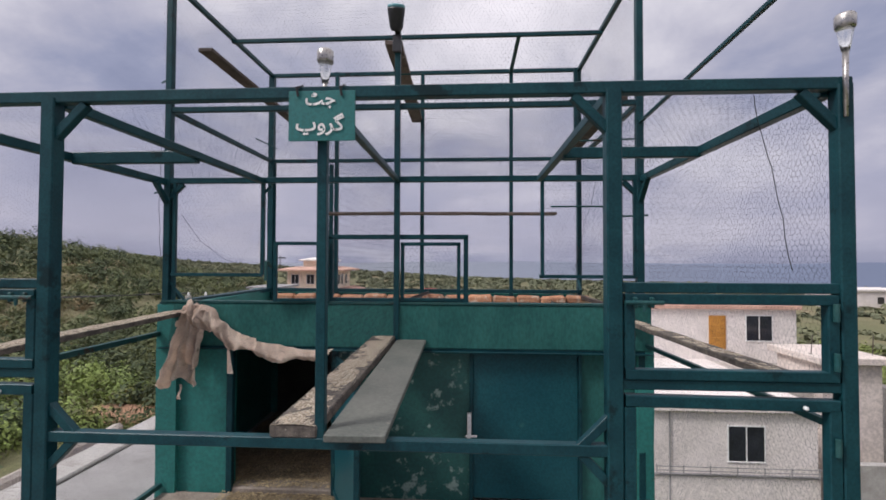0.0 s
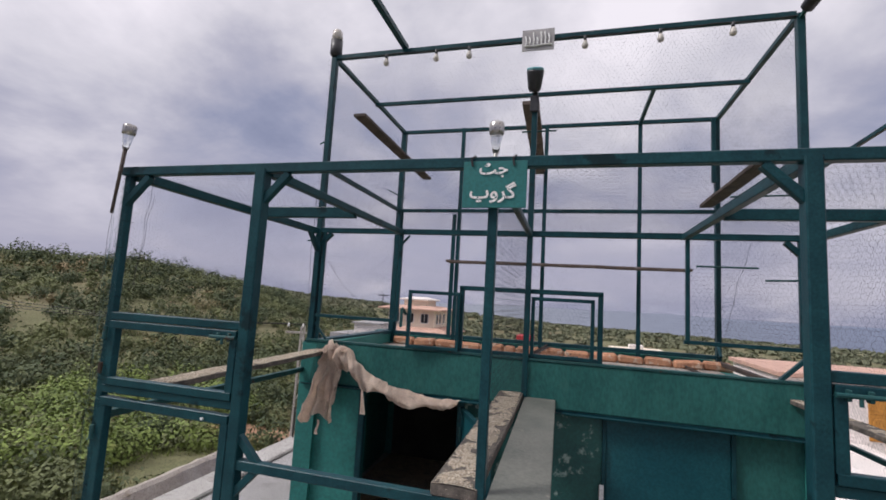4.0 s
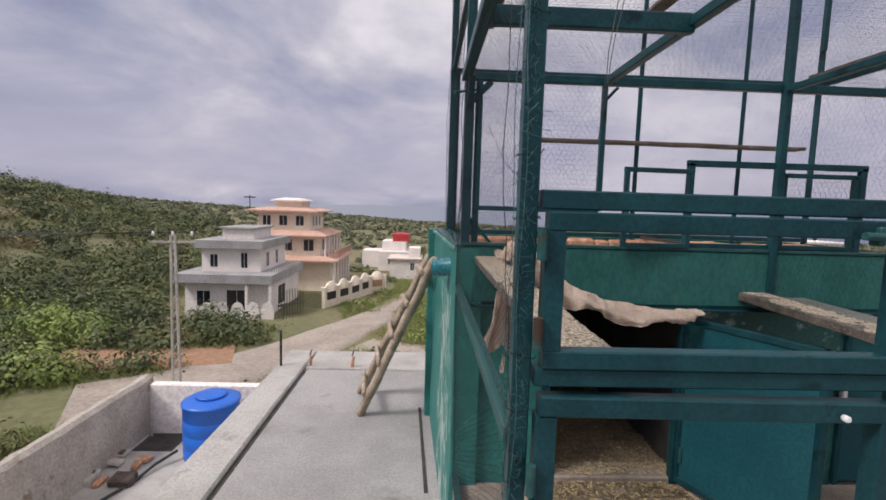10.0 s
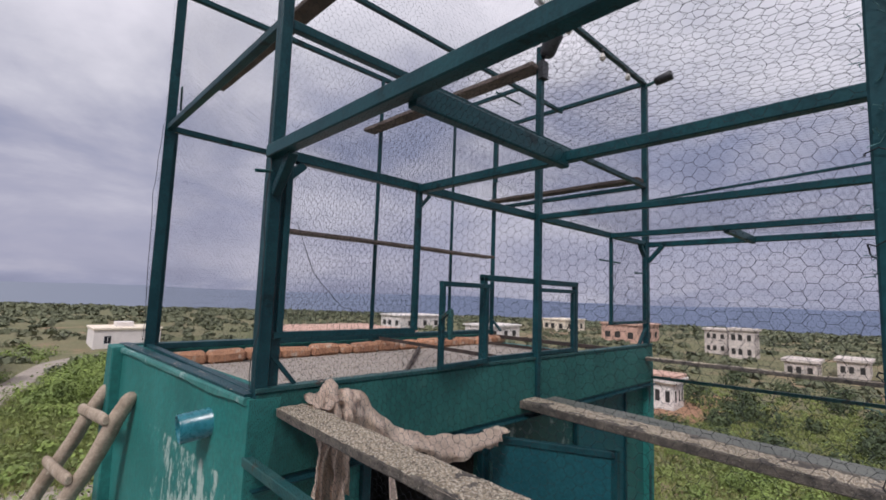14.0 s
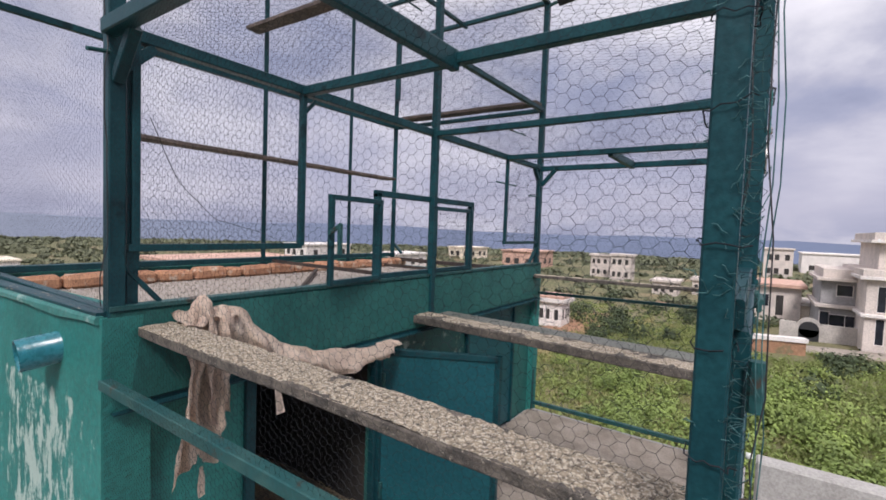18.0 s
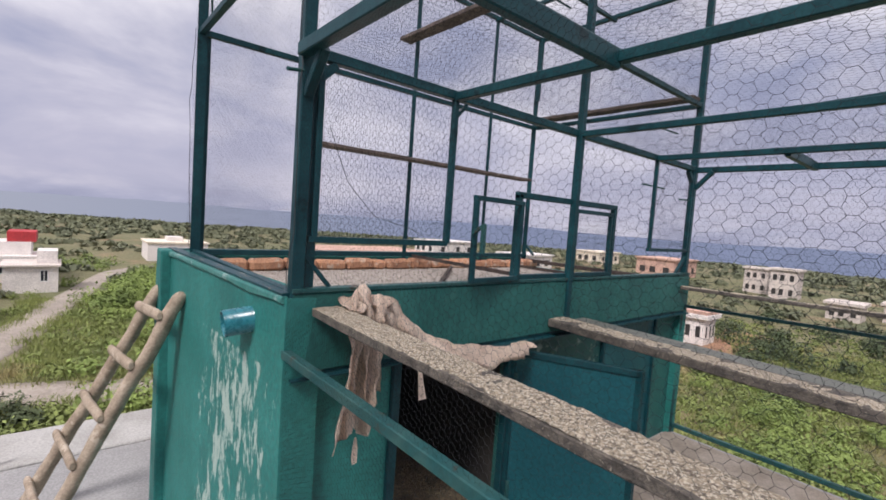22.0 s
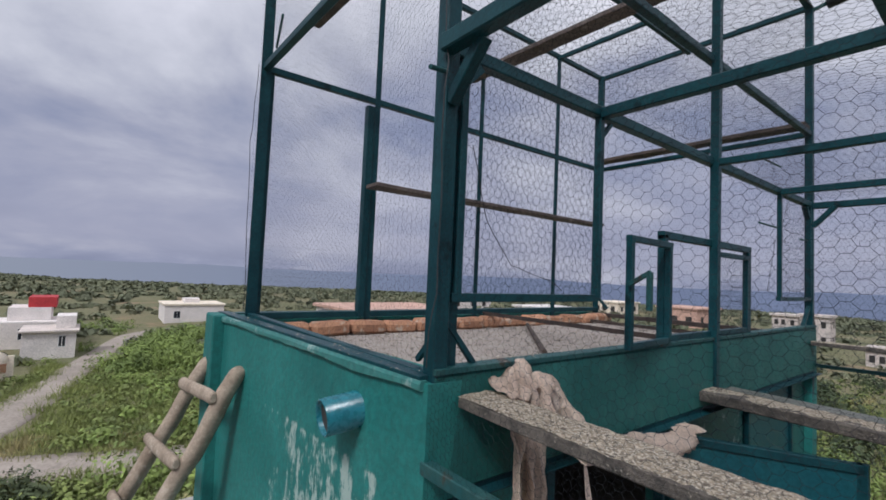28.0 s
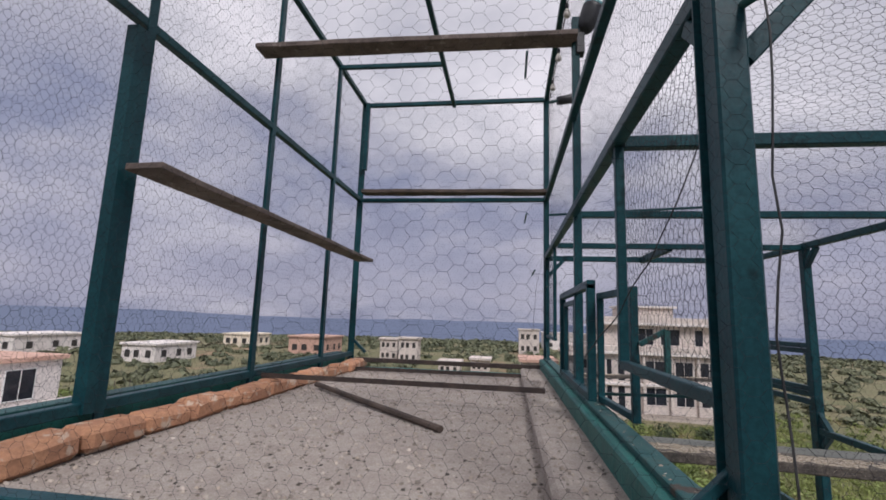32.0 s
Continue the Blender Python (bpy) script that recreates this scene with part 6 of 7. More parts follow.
pts = scatter(70, 11, 34, -55, -105, clear, 1.0)
bushes("plot_bushes", pts, rv.uniform(0.5, 1.2, len(pts)), 260, 0.09, LEAF_LIME, "fresh green bushes on the plot beside the house", 44, 0.75)
grass("field_grass", 9000, 9, 48, 14, -40, 0.55, 51, "long yellow-green grass over the field")
grass("field_grass_east", 11000, 5, 45, -40, -130, 0.5, 52, "long yellow-green grass over the plot beside the house")
grass("slope_grass", 7000, 10, 45, 24, 95, 0.5, 53, "long grass between the bushes of the slope")

# ---------- houses ----------
def house_box(name, x0, y0, x1, y1, z0, z1, mat, parent, label=""):
    return part(name, block(x0, y0, z0, x1, y1, z1, 0.02), mat, parent, label)


def window(parent, x, y, z, w, h, face, name="window", glass=GLASS_DARK, frame_mat=WHITE_PAINT, bars=1):
    """A framed opening set on a wall; face is the outward axis: -y, +x, -x."""
    def B(u0, d0, z0, u1, d1, z1, mat, nm, par):
        if face == "-y":
            return part(nm, block(x + u0, y - d1, z + z0, x + u1, y - d0, z + z1, 0.01), mat, par)
        if face == "+x":
            return part(nm, block(x + d0, y + u0, z + z0, x + d1, y + u1, z + z1, 0.01), mat, par)
        return part(nm, block(x - d1, y + u0, z + z0, x - d0, y + u1, z + z1, 0.01), mat, par)
    g = B(-w / 2, -.05, 0, w / 2, .012, h, glass, name, parent)
    B(-w / 2 - .06, -.02, -.06, w / 2 + .06, .035, 0, frame_mat, "sill", g)
    B(-w / 2 - .06, -.02, h, w / 2 + .06, .03, h + .05, frame_mat, "head", g)
    B(-w / 2 - .05, -.02, 0, -w / 2, .03, h, frame_mat, "jamb", g)
    B(w / 2, -.02, 0, w / 2 + .05, .03, h, frame_mat, "jamb", g)
    for k in range(bars):
        u = -w / 2 + w * (k + 1) / (bars + 1)
        B(u - .025, -.01, 0, u + .025, .025, h, frame_mat, "mullion", g)
    return g


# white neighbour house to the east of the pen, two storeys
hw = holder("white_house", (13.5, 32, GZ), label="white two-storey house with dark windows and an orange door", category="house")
house_box("lower_wall", 6.95, 18.3, 13.1, 26.5, -10.5, -4.15, HOUSE_WHITE, hw)
house_box("roof_slab", 6.75, 18.1, 13.3, 27.0, -4.25, -4.05, HOUSE_WHITE, hw)
house_box("upper_wall", 9.9, 27.0, 18.3, 34, -10.5, -1.15, HOUSE_WHITE, hw)
house_box("roof_slab", 9.7, 26.8, 18.5, 34.2, -1.18, -0.95, ROOF_PINK, hw, "pinkish flat roof slab")
house_box("terrace_slab", 13.1, 22.0, 19.2, 27.0, -10.5, -4.2, RAW_CONCRETE, hw)
house_box("band", 6.88, 18.2, 13.17, 18.3, -6.75, -6.66, HOUSE_GREY, hw)
house_box("plinth", 6.9, 18.25, 13.15, 18.31, -10.5, -6.75, HOUSE_WHITE, hw)
dw = house_box("door", 13.47, 26.94, 14.4, 27.02, -3.85, -1.56, DOOR_ORANGE, hw, "orange wooden door")
house_box("door_panel", 13.6, 26.91, 14.27, 26.95, -2.6, -1.75, DOOR_ORANGE, dw)
house_box("door_panel", 13.6, 26.91, 14.27, 26.95, -3.7, -2.8, DOOR_ORANGE, dw)
window(hw, 16.25, 27.0, -2.97, 1.4, 1.4, "-y")
window(hw, 10.45, 18.3, -6.17, 1.33, 1.32, "-y")
for z in (-6.35, -6.5):
    part("rail", bar((6.95, 18.1, z), (13.1, 18.1, z), 0.03), HOUSE_GREY, hw)
for k in range(7):
    part("rail_post", bar((7.0 + k, 18.1, -6.7), (7.0 + k, 18.1, -6.3), 0.04), HOUSE_GREY, hw)
part("downpipe", bar((7.55, 18.25, -9), (7.55, 18.25, -4.3), 0.06, None, ROUND), HOUSE_GREY, hw)
house_box("stair_room", 15.6, 21.5, 18.2, 24.5, -10.5, -2.9, HOUSE_PALE, hw)
house_box("stair_room_slab", 15.3, 21.2, 18.5, 24.8, -3.05, -2.75, HOUSE_PALE, hw)
for k in range(4):
    part("rebar", bar((15.5 + k * .9, 22, -2.8), (15.8 + k * .9, 22.3, -1.9), 0.03), RUST, hw)
house_box("yard_wall", 13.2, 17.6, 19.95, 17.9, -10.5, -5.9, CONCRETE_PALE, hw)

# scaled down towards the camera's first standpoint, to fit its view
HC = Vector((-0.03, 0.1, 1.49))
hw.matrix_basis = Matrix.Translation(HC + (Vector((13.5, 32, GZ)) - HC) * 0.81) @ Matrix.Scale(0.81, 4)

# grey-white villa by the road
hg = holder("grey_villa", (-17, 36, GZ), label="white villa with grey cement bands and flat roofs", category="house")
house_box("lower_wall", -21.8, 31.5, -11.5, 41, GZ - .3, -3.6, HOUSE_WHITE, hg)
house_box("balcony_band", -22.4, 30.4, -10.9, 41.3, -3.75, -2.95, HOUSE_GREY, hg)
house_box("upper_wall", -20.4, 32.6, -13.2, 40.5, -3.0, -0.75, HOUSE_WHITE, hg)
house_box("roof_band", -20.9, 31.9, -12.6, 41, -0.8, -0.05, HOUSE_GREY, hg)
house_box("roof_room", -18.6, 34, -14.6, 39, -0.1, 0.9, HOUSE_WHITE, hg)
house_box("roof_room_slab", -18.9, 33.7, -14.3, 39.3, 0.9, 1.08, HOUSE_GREY, hg)
window(hg, -18.9, 32.6, -2.55, 0.9, 1.15, "-y")
window(hg, -15.2, 32.6, -2.6, 0.8, 1.4, "-y")
window(hg, -13.2, 34.6, -2.6, 0.8, 1.3, "+x")
window(hg, -13.2, 37.4, -2.6, 0.8, 1.3, "+x")
window(hg, -15.6, 31.5, -6.3, 2.4, 1.8, "-y", glass=OPENING)
window(hg, -19.6, 31.5, -6.0, 1.6, 1.4, "-y")
window(hg, -11.5, 34.8, -6.2, 2.2, 1.8, "+x", glass=OPENING)
for x, y in ((-11.2, 30.7), (-14.0, 30.7)):
    part("pillar", bar((x, y, GZ), (x, y, -3.7), 0.35), HOUSE_WHITE, hg)
for k in range(14):
    part("baluster", bar((-11.0, 31 + k * .7, -2.95), (-11.0, 31 + k * .7, -2.55), 0.08), HOUSE_WHITE, hg)
# boundary wall with scalloped tops and gate
for k in range(6):
    xa, ya = -20.5 + k * 1.7, 29.3 + .12 * k
    part("garden_wall", merged(block(xa, ya, GZ - .3, xa + 1.5, ya + .2, GZ + .9, 0.02), lathe([(0, .7), (.16, .7)], (xa + .75, ya + .02, GZ + .85), (0, 1, 0), 20)), HOUSE_WHITE, hg)
gt = part("gate", bar((-10.2, 30.6, GZ + 1.1), (-8.2, 33.3, GZ + 1.1), 0.9, 0.05, turn=0), BLACK_PLASTIC, hg, "dark wrought iron gate")
for k in range(10):
    part("gate_bar", bar((-10.2 + k * .22, 30.6 + k * .3, GZ), (-10.2 + k * .22, 30.6 + k * .3, GZ + 2.2 + .25 * math.sin(k / 9 * math.pi)), 0.06), BLACK_PLASTIC, gt)

hg.matrix_basis = Matrix.Translation((-16.6, 36.6, GZ)) @ Matrix.Diagonal((0.585, 0.74, 0.79, 1))

# cream villa with salmon roofs
hc = holder("cream_villa", (-12, 47, GZ), label="cream three-storey villa with salmon tiled roofs", category="house")


def hip(name, x0, y0, x1, y1, z, rise, inset, mat):
    bm = bmesh.new()
    low = [bm.verts.new(p) for p in ((x0, y0, z), (x1, y0, z), (x1, y1, z), (x0, y1, z))]
    mid = [bm.verts.new(p) for p in ((x0, y0, z + .18), (x1, y0, z + .18), (x1, y1, z + .18), (x0, y1, z + .18))]
    high = [bm.verts.new(p) for p in ((x0 + inset, y0 + inset, z + rise), (x1 - inset, y0 + inset, z + rise), (x1 - inset, y1 - inset, z + rise), (x0 + inset, y1 - inset, z + rise))]
    bm.faces.new(low[::-1])
    bm.faces.new(high)
    for a, b in ((low, mid), (mid, high)):
        for i in range(4):
            bm.faces.new((a[i], a[(i + 1) % 4], b[(i + 1) % 4], b[i]))
    bmesh.ops.recalc_face_normals(bm, faces=bm.faces[:])
    return part(name, bm, mat, hc)


house_box("lower_wall", -16.5, 42.5, -7.5, 52, GZ - .3, -3.1, HOUSE_CREAM, hc)
hip("porch_roof", -17, 41.3, -6.6, 52.5, -3.1, 0.6, 1.2, ROOF_PINK)
house_box("middle_wall", -15.8, 43, -8.6, 51.5, -2.6, -0.1, HOUSE_CREAM, hc)
hip("balcony_roof", -16.4, 42, -7.8, 52, -0.1, 0.7, 1.2, ROOF_PINK)
house_box("upper_wall", -15.2, 43.8, -9.8, 50.5, 0.4, 2.9, HOUSE_CREAM, hc)
hip("top_roof", -16.2, 42.8, -8.8, 51.5, 2.9, 0.55, 1.6, ROOF_PINK)
house_box("lantern_wall", -13.8, 45, -11, 49, 3.3, 4.2, HOUSE_CREAM, hc)
hip("lantern_roof", -14.2, 44.6, -10.6, 49.4, 4.2, 0.5, 1.2, HOUSE_WHITE)
for x in (-14.3, -12.6, -10.9):
    window(hc, x, 43.8, 1.2, 0.8, 1.2, "-y")
for y in (45.2, 46.6, 48.4):
    window(hc, -9.8, y, 1.1, 0.8, 1.3, "+x")
for x in (-14.4, -12.0, -9.8):
    window(hc, x, 43, -1.9, 1.0, 1.4, "-y", glass=OPENING)
for y in (44.5, 47, 49.5):
    window(hc, -8.6, y, -1.9, 1.1, 1.5, "+x", glass=OPENING)
    window(hc, -7.5, y, -6.0, 1.4, 2.0, "+x", glass=OPENING)
for k in range(6):
    part("column", bar((-7.0, 42 + k * 1.9, GZ), (-7.0, 42 + k * 1.9, -3.1), 0.3, None, ROUND), HOUSE_WHITE, hc)
    part("column", bar((-8.0, 42.5 + k * 1.7, -2.5), (-8.0, 42.5 + k * 1.7, -.1), 0.22, None, ROUND), HOUSE_WHITE, hc)
for k in range(24):
    part("baluster", bar((-6.9, 41.8 + k * .44, -2.6), (-6.9, 41.8 + k * .44, -1.9), 0.1), ROOF_PINK, hc)
part("balcony_rail", bar((-6.9, 41.6, -1.85), (-6.9, 52, -1.85), 0.14), ROOF_PINK, hc)
part("weather_vane", merged(bar((-15.9, 43.5, 3.0), (-15.9, 43.5, 4.9), 0.08), bar((-16.5, 43.5, 4.6), (-15.3, 43.5, 4.6), 0.14)), BLACK_PLASTIC, hc)
hc.matrix_basis = Matrix.Translation((-15.4, 47, GZ)) @ Matrix.Diagonal((0.91, 0.8, 0.75, 1))

# arched boundary wall by the road
aw = holder("arched_wall", (-8.3, 40.5, GZ), label="cream garden wall with blind arches beside the road", category="wall")


def arch_panel(p, q, h, mat_open):
    """One bay of the wall from p to q: pier, low panel, rounded head with a dark grille under it."""
    p, q = Vector((*p, GZ - .3)), Vector((*q, GZ - .3))
    d = (q - p).normalized()
    side = Vector((d.y, -d.x, 0))
    ln = (q - p).length
    mid = (p + q) / 2
    r = ln * 0.40
    part("pier", merged(bar(p, p + Vector((0, 0, h - .35)), 0.26), bar(p + Vector((0, 0, h - .37)), p + Vector((0, 0, h - .27)), 0.36)), HOUSE_CREAM, aw)
    base = Vector((0, 0, (h - r) / 2 + .1))
    part("panel", merged(bar(p + base, q + base, 0.16, h - r), lathe([(0, 0), (0, r), (.16, r), (.16, 0)], mid + Vector((0, 0, h - r + .1)) - side * .08, side, 24)), HOUSE_CREAM, aw)
    low = Vector((0, 0, (h - r) * .72 + .1))
    part("grille", bar(mid - d * r * .8 + low + side * .09, mid + d * r * .8 + low + side * .09, 0.05, (h - r) * .38), mat_open, aw)


for k, (p, q) in enumerate((((-10.2, 35.9), (-9.45, 37.4)), ((-9.45, 37.4), (-8.75, 39.0)), ((-8.75, 39.0), (-8.1, 40.7)), ((-8.1, 40.7), (-7.5, 42.3)), ((-7.5, 42.3), (-6.2, 43.3)))):
    arch_panel(p, q, 2.25, BRICK if k == 4 else OPENING)
part("pier", bar((-6.2, 43.3, GZ - .3), (-6.2, 43.3, GZ + 1.7), 0.32), HOUSE_CREAM, aw)

# white house with red roof room, flat white house, pale shed
hr = holder("red_roof_house", (-5.5, 59, GZ), label="small white house with a red roof", category="house")
house_box("wall", -8.6, 57, -2.6, 63, GZ - .2, -4.0, HOUSE_WHITE, hr)
house_box("upper_wall", -8.2, 58.5, -4.6, 63, -4.0, -2.6, HOUSE_WHITE, hr)
house_box("red_roof", -6.6, 58.6, -4.2, 62.6, -2.6, -1.5, ROOF_RED, hr)
house_box("annex_wall", -6.33, 50.1, -2.23, 54.8, GZ - .3, GZ + 2.5, HOUSE_WHITE, hr)
house_box("annex_roof", -6.6, 49.8, -2.0, 55.1, GZ + 2.5, GZ + 2.68, HOUSE_PALE, hr)
house_box("stair_room", -3.9, 51.6, -2.3, 54.7, GZ + 2.68, GZ + 3.9, HOUSE_WHITE, hr)
house_box("rear_wing", -11.4, 60.2, -8.6, 64.5, GZ - .3, -4.2, HOUSE_WHITE, hr)
window(hr, -3.3, 50.1, GZ + 1.1, 0.5, 1.0, "-y")
window(hr, -6.6, 57, -5.8, 1.0, 1.1, "-y")
window(hr, -2.6, 59.5, -5.8, 1.2, 1.1, "+x")
hr.matrix_basis = Matrix.Translation((-5.7, 59, GZ)) @ Matrix.Diagonal((0.84, 0.84, 0.86, 1))
hf = holder("flat_house", (10, 77, GZ), label="plain pale flat-roofed house", category="house")
house_box("wall", 5.0, 74, 15, 82, GZ - .5, -3.7, HOUSE_WHITE, hf)
house_box("roof_room", 8.4, 76, 11.0, 79, -3.7, -2.7, HOUSE_WHITE, hf)
house_box("parapet", 4.8, 73.8, 15.2, 82.2, -3.8, -3.5, HOUSE_CREAM, hf)
window(hf, 7.0, 74, -6.0, 1.0, 1.2, "-y")
hf.matrix_basis = Matrix.Translation((10, 77, GZ)) @ Matrix.Diagonal((0.75, 0.75, 0.8, 1))

# pale three-storey house across the plot, its upper floors banded by parapets
def opening(parent, x, y, z, w, h, face, frame_mat):
    return window(parent, x, y, z, w, h, face, "window", GLASS_DARK, frame_mat, 1 if w > 1.2 else 0)


BX, BY = 43.6, -5.6
hs = holder("banded_house", (BX, BY, GZ), label="pale three-storey rendered house with banded parapets and tall narrow windows", category="house")
house_box("wall", BX, BY - 13.0, BX + 10, BY, GZ - 1, -1.1, HOUSE_PALE, hs)
house_box("floor_band", BX - .25, BY - 13.2, BX + 10.2, BY + .25, -4.05, -3.8, HOUSE_WHITE, hs)
house_box("parapet_band", BX - .45, BY - 13.4, BX + 10.2, BY + .45, -1.2, -0.95, HOUSE_WHITE, hs)
house_box("parapet", BX - .30, BY - 13.2, BX + 10, BY + .30, -0.95, -0.45, HOUSE_PALE, hs)
house_box("upper_wall", BX + 1.0, BY - 11.0, BX + 9, BY - .7, -0.5, 1.65, HOUSE_PALE, hs)
house_box("roof_band", BX + .3, BY - 11.7, BX + 9.5, BY - .1, 1.55, 1.8, HOUSE_WHITE, hs)
house_box("roof_parapet", BX + .5, BY - 11.5, BX + 9.3, BY - .3, 1.8, 2.35, HOUSE_PALE, hs)
house_box("stair_tower", BX + 2.0, BY - 7.5, BX + 6, BY - 2.6, 2.3, 3.3, HOUSE_PALE, hs)
house_box("tower_slab", BX + 1.7, BY - 7.8, BX + 6.3, BY - 2.3, 3.3, 3.5, HOUSE_WHITE, hs)
for z, tall in ((GZ + .75, 1.9), (-3.6, 1.9)):
    for dy, w in ((-.9, .45), (-2.0, .6), (-3.0, .4), (-5.0, 1.9), (-7.6, 1.5), (-9.8, 1.9), (-11.8, .6)):
        opening(hs, BX, BY + dy, z + (0 if w < 1 else .35), w, tall if w < 1 else 1.5, "-x", HOUSE_WHITE)
for dy, w in ((-2.2, .5), (-4.6, 1.3), (-6.8, 1.7), (-9.4, .7)):
    opening(hs, BX + 1.0, BY + dy, -0.25, w, 1.5, "-x", HOUSE_WHITE)
for y in (-4.0, -6.4, -8.8, -11.2):
    part("pilaster", bar((BX - .12, BY + y, GZ - .5), (BX - .12, BY + y, -1.2), 0.3), HOUSE_PALE, hs)
part("floodlight", lathe([(0, .08), (.12, .12)], (BX - .5, BY - .4, 1.75), (-1, 0, 0), 10), WHITE_PAINT, hs)

# grey two-storey house half hidden behind it, with dark recesses and a walled yard
hb = holder("grey_house", (48, -6, GZ), label="grey rendered two-storey house with dark recessed openings and a walled yard", category="house")
house_box("wall", 47.5, -9.5, 55, -3.25, GZ - 1, -3.9, HOUSE_GREY, hb)
house_box("floor_slab", 47.0, -9.8, 55.2, -2.95, -4.0, -3.75, HOUSE_PALE, hb)
house_box("upper_wall", 47.8, -9.5, 55, -3.35, -3.75, -1.75, HOUSE_GREY, hb)
house_box("roof_slab", 47.1, -9.8, 55.2, -3.0, -1.75, -1.5, HOUSE_PALE, hb)
house_box("roof_parapet", 47.6, -9.5, 55, -3.4, -1.5, -0.75, HOUSE_PALE, hb)
opening(hb, 47.8, -4.9, -3.0, 1.0, 0.9, "-x", HOUSE_WHITE)
opening(hb, 47.5, -5.0, GZ + .9, 2.0, 1.3, "-x", HOUSE_WHITE)
opening(hb, 47.5, -3.65, GZ + .3, 0.6, 2.1, "-x", HOUSE_WHITE)
house_box("yard_wall", 45.8, -8.5, 46.0, -3.4, GZ - 1, GZ + 1.5, RAW_CONCRETE, hb)
house_box("yard_wall", 45.8, -1.75, 46.0, -0.6, GZ - 1, GZ + 1.5, RAW_CONCRETE, hb)
part("gate_arch", merged(lathe([(0, .85), (.2, .85)], (45.8, -2.58, GZ + 1.1), (1, 0, 0), 24), block(45.78, -3.4, GZ - 1, 46.02, -1.75, GZ + 1.1, 0.01)), RAW_CONCRETE, hb)
part("gate", merged(lathe([(0, .68), (.05, .68)], (45.72, -2.58, GZ + .95), (1, 0, 0), 24), block(45.72, -3.26, GZ - .5, 45.77, -1.9, GZ + .95, 0.01)), BLACK_PLASTIC, hb, "dark sheet metal yard gate")

# pale flat house with a lower wing
ha = holder("flat_roofed_house", (56, -1, GZ), label="pale flat-roofed house with a low wing and a recess painted dark as shade", category="house")
house_box("wall", 54, -2.5, 61, 1.3, GZ - 1, -3.2, HOUSE_PALE, ha)
house_box("roof_slab", 53.5, -2.9, 61.3, 1.7, -3.2, -2.85, ROOF_PINK, ha, "pinkish roof edge")
house_box("wing_wall", 54.6, -5.2, 60, -2.5, GZ - 1, -4.9, HOUSE_CREAM, ha)
house_box("wing_roof", 54.2, -5.5, 60.3, -2.5, -4.9, -4.6, RAW_CONCRETE, ha)
# flat panel on the wall, its dark colour standing for a recess in shade
house_box("recess", 53.95, -1.1, 54.05, -0.5, GZ + .8, -4.0, OPENING, ha)
opening(ha, 54, 0.6, -5.2, 1.0, 1.2, "-x", HOUSE_WHITE)
lw = holder("brick_garden_wall", (38.6, -.4, GZ), label="low brown brick wall with a white coping across the plot", category="wall")
part("body", bar((38.0, 2.6, GZ + .15), (39.4, -1.9, GZ + .15), 0.5, 1.6, [(-.5, -.5), (.5, -.5), (.5, .5), (-.5, .5)]), EARTH, lw)
part("coping", bar((38.0, 2.7, GZ + 1.1), (39.4, -2.0, GZ + 1.1), 0.7, 0.3, [(-.5, -.5), (.5, -.5), (.5, .5), (-.5, .5)]), HOUSE_WHITE, lw)
ribbon("lane_east", [(40.5, 4), (42.0, -1), (42.6, -6), (42.2, -12), (41, -22)], 2.6, 0.07, ROAD, "pale dusty lane before the houses", "road")

# scattered far buildings
rf = random.Random(4)


def far_house(x, y, w, dpt, h, mat, storeys=1, label="small pale house far across the plain"):
    z = ground_z(x, y)
    th = holder("far_house", (x, y, z), label=label, category="house", group="far houses")
    house_box("wall", x - w / 2, y - dpt / 2, x + w / 2, y + dpt / 2, z - 1, z + h, mat, th)
    house_box("roof_slab", x - w / 2 - .3, y - dpt / 2 - .3, x + w / 2 + .3, y + dpt / 2 + .3, z + h, z + h + .35, mat, th)
    for s in range(storeys):
        for k in (-.3, 0.05, .32):
            step = min(3.0, h / storeys)
            window(th, x - w / 2, y + dpt * k, z + .3 * step + s * step, min(1.2, dpt * .16), min(1.3, step * .42), "-x", glass=OPENING, frame_mat=mat, bars=0)
            window(th, x + w * k, y - dpt / 2, z + .3 * step + s * step, min(1.2, w * .16), min(1.3, step * .42), "-y", glass=OPENING, frame_mat=mat, bars=0)
    return th


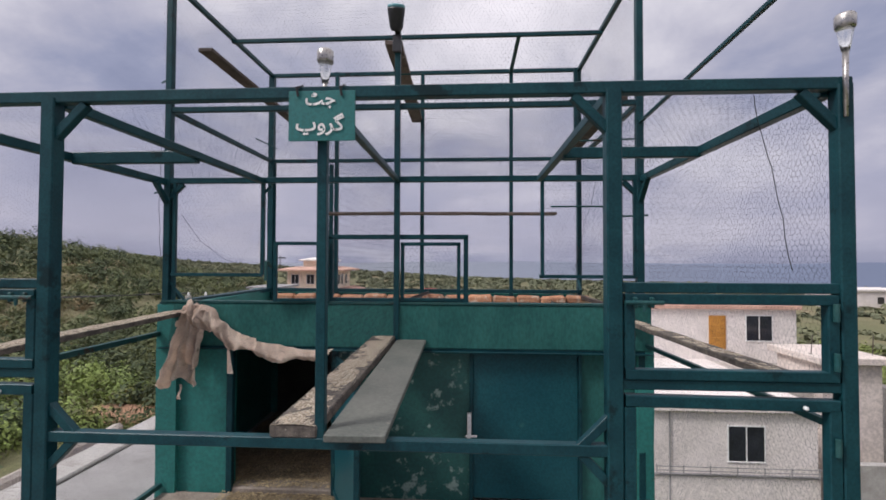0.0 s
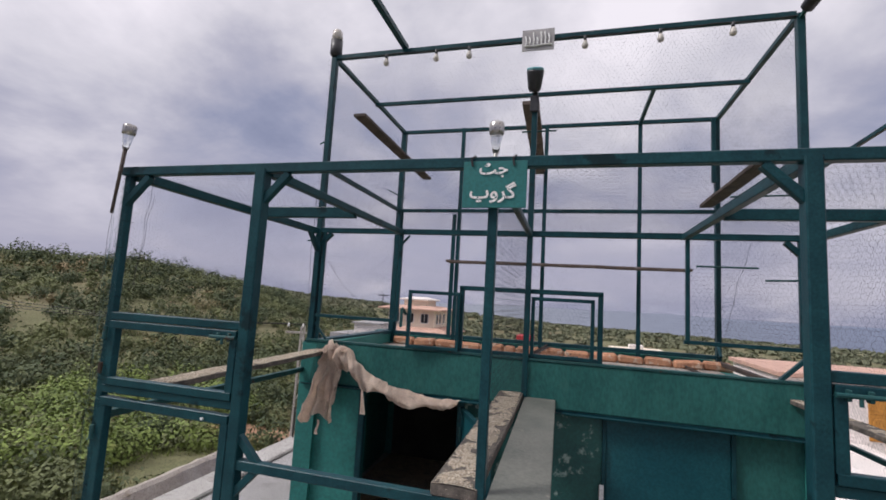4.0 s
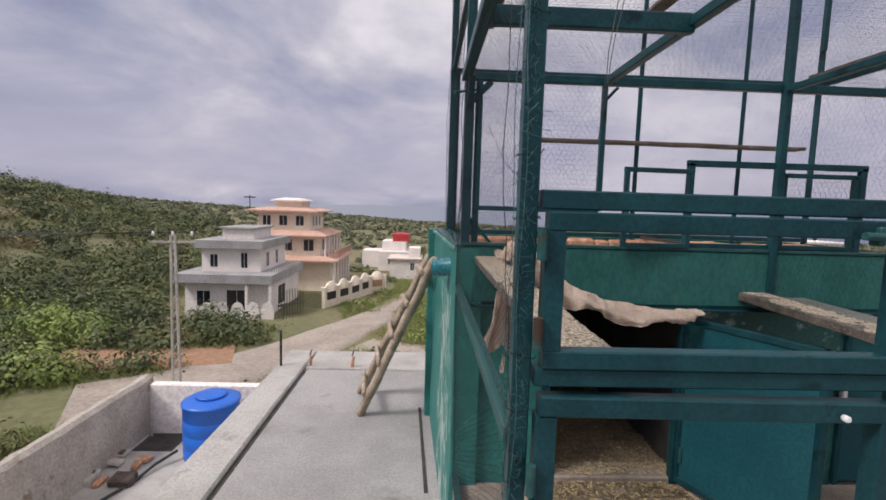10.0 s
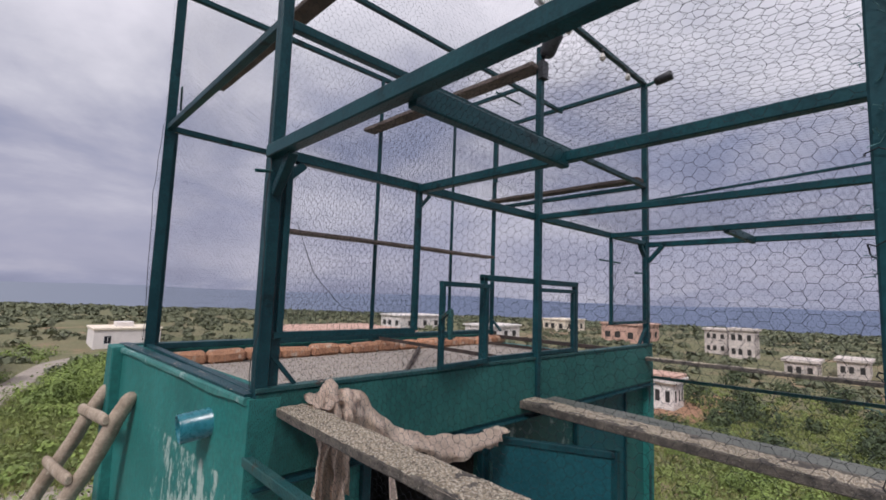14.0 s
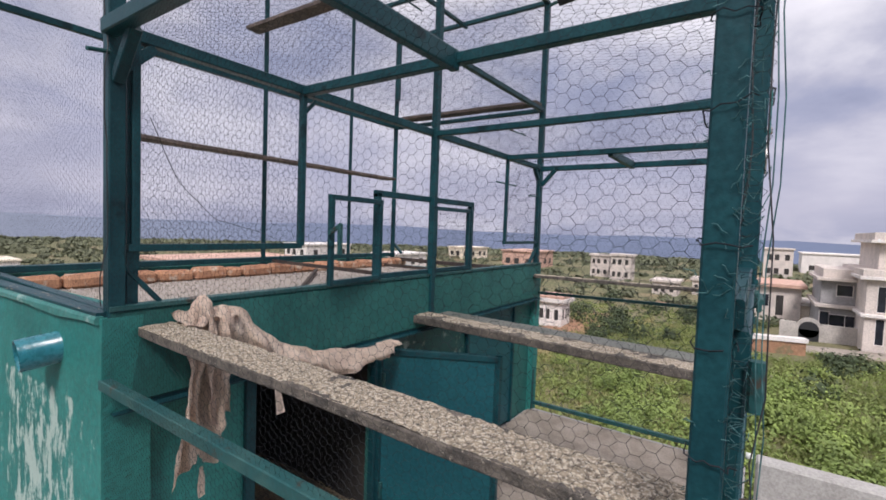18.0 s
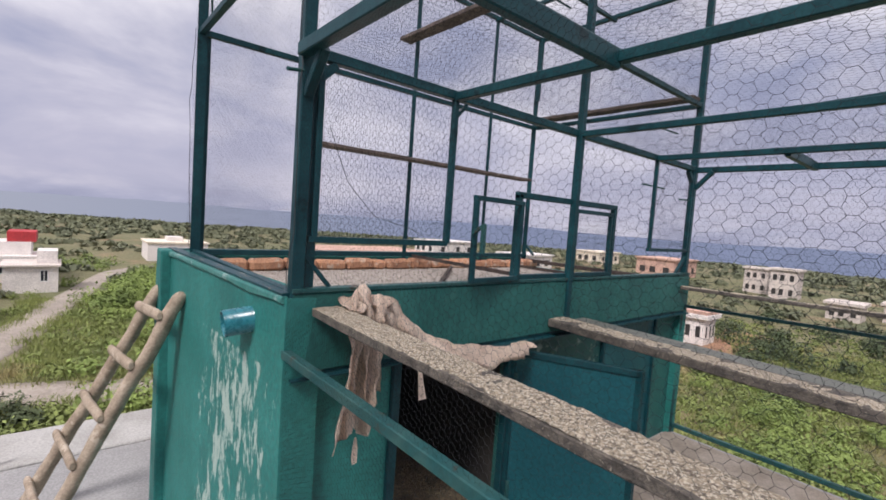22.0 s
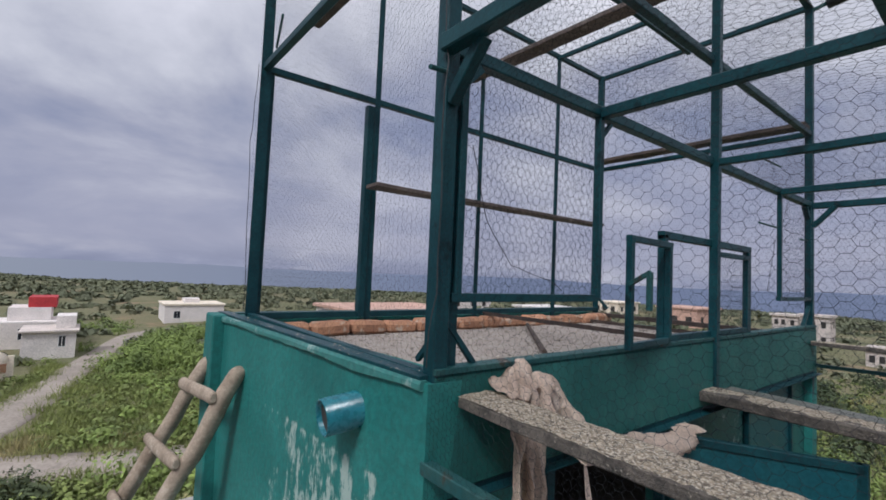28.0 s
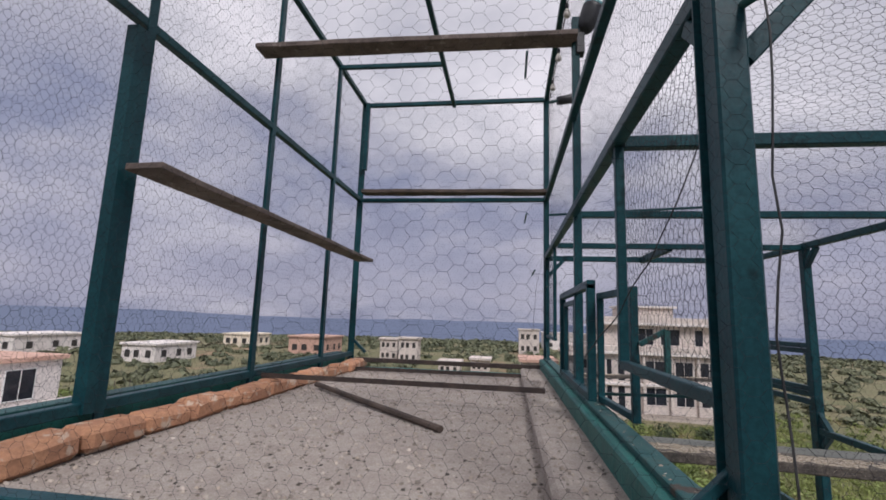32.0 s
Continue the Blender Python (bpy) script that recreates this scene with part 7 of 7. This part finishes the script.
for x, y, w, dp, h, m, s, lb in ((87, 22, 3.4, 3.6, 4.6, HOUSE_PALE, 2, "white two-storey house far across the plain"),
                                 (71, 12, 4, 3.2, 1.9, HOUSE_PALE, 1, "low pale house across the plain"), (92, 27.2, 3.2, 3.6, 4.2, HOUSE_PALE, 2, "white two-storey house far across the plain"),
                                 (36.5, 16, 2.2, 2.2, 2.1, HOUSE_WHITE, 1, "white hut with a reddish roof"), (76, 7.5, 4.5, 3, 2.0, HOUSE_PALE, 1, "low pale house across the plain"),
                                 (74, 92, 14, 8, 3.2, HOUSE_WHITE, 1, "long white house far across the plain"), (110, 70, 10, 7, 3.0, HOUSE_CREAM, 1, "pale house far across the plain"),
                                 (98, 46, 11, 8, 3.6, ROOF_PINK, 1, "reddish house far across the plain"), (70, 62, 10, 6, 2.8, HOUSE_WHITE, 1, "low white house across the plain"),
                                 
                                 (124, -2.5, 6, 5.2, 6.2, HOUSE_PALE, 2, "pale two-storey house far across the plain"), (150, -14, 10, 12, 5.0, HOUSE_WHITE, 1, "long pale house far across the plain"), (158, -27, 9, 9, 5.2, HOUSE_PALE, 1, "pale house far across the plain"), (170, -60, 10, 12, 6.0, HOUSE_PALE, 1, "pale house far across the plain")):
    far_house(x, y, w, dp, h, m, s, lb)
house_box("roof_slab", 35.2, 14.7, 37.8, 17.3, ground_z(36.5, 16) + 2.46, ground_z(36.5, 16) + 2.7, ROOF_PINK, [o for o in bpy.data.objects if o.get("label") == "white hut with a reddish roof"][0])

# electric pole below the house
ep = holder("electric_pole", (-12.9, 19.95, GZ), label="thin lattice electric pole with a crossarm", category="pole")
for dx in (-.16, .16):
    part("leg", bar((-12.9 + dx, 19.95, GZ - .3), (-12.9 + dx * .5, 19.95, -0.1), 0.09), RAW_CONCRETE, ep)
for k in range(9):
    z = GZ + .3 + k * .7
    part("brace", bar((-13.04, 19.95, z), (-12.76, 19.95, z + .5), 0.05), RAW_CONCRETE, ep)
part("crossarm", bar((-13.7, 19.75, -0.4), (-12.1, 20.15, -0.4), 0.1), RAW_CONCRETE, ep)
for dx in (-.7, 0, .7):
    part("insulator", lathe([(0, .05), (.1, .06), (.2, .03)], (-12.9 + dx, 19.95 + dx * .25, -.15), (0, 0, 1), 8), WHITE_PAINT, ep)
for dx in (-.7, 0, .7):
    a, b = Vector((-12.9 + dx, 19.95 + dx * .25, 0.02)), Vector((-46, 16 + dx, 1.5 + dx * .3))
    part("power_line", tube([a.lerp(b, k / 12) - Vector((0, 0, 4 * .8 * (k / 12) * (1 - k / 12))) for k in range(13)], 0.014, 4), CABLE, None, "sagging power line over the scrub", category="cable")
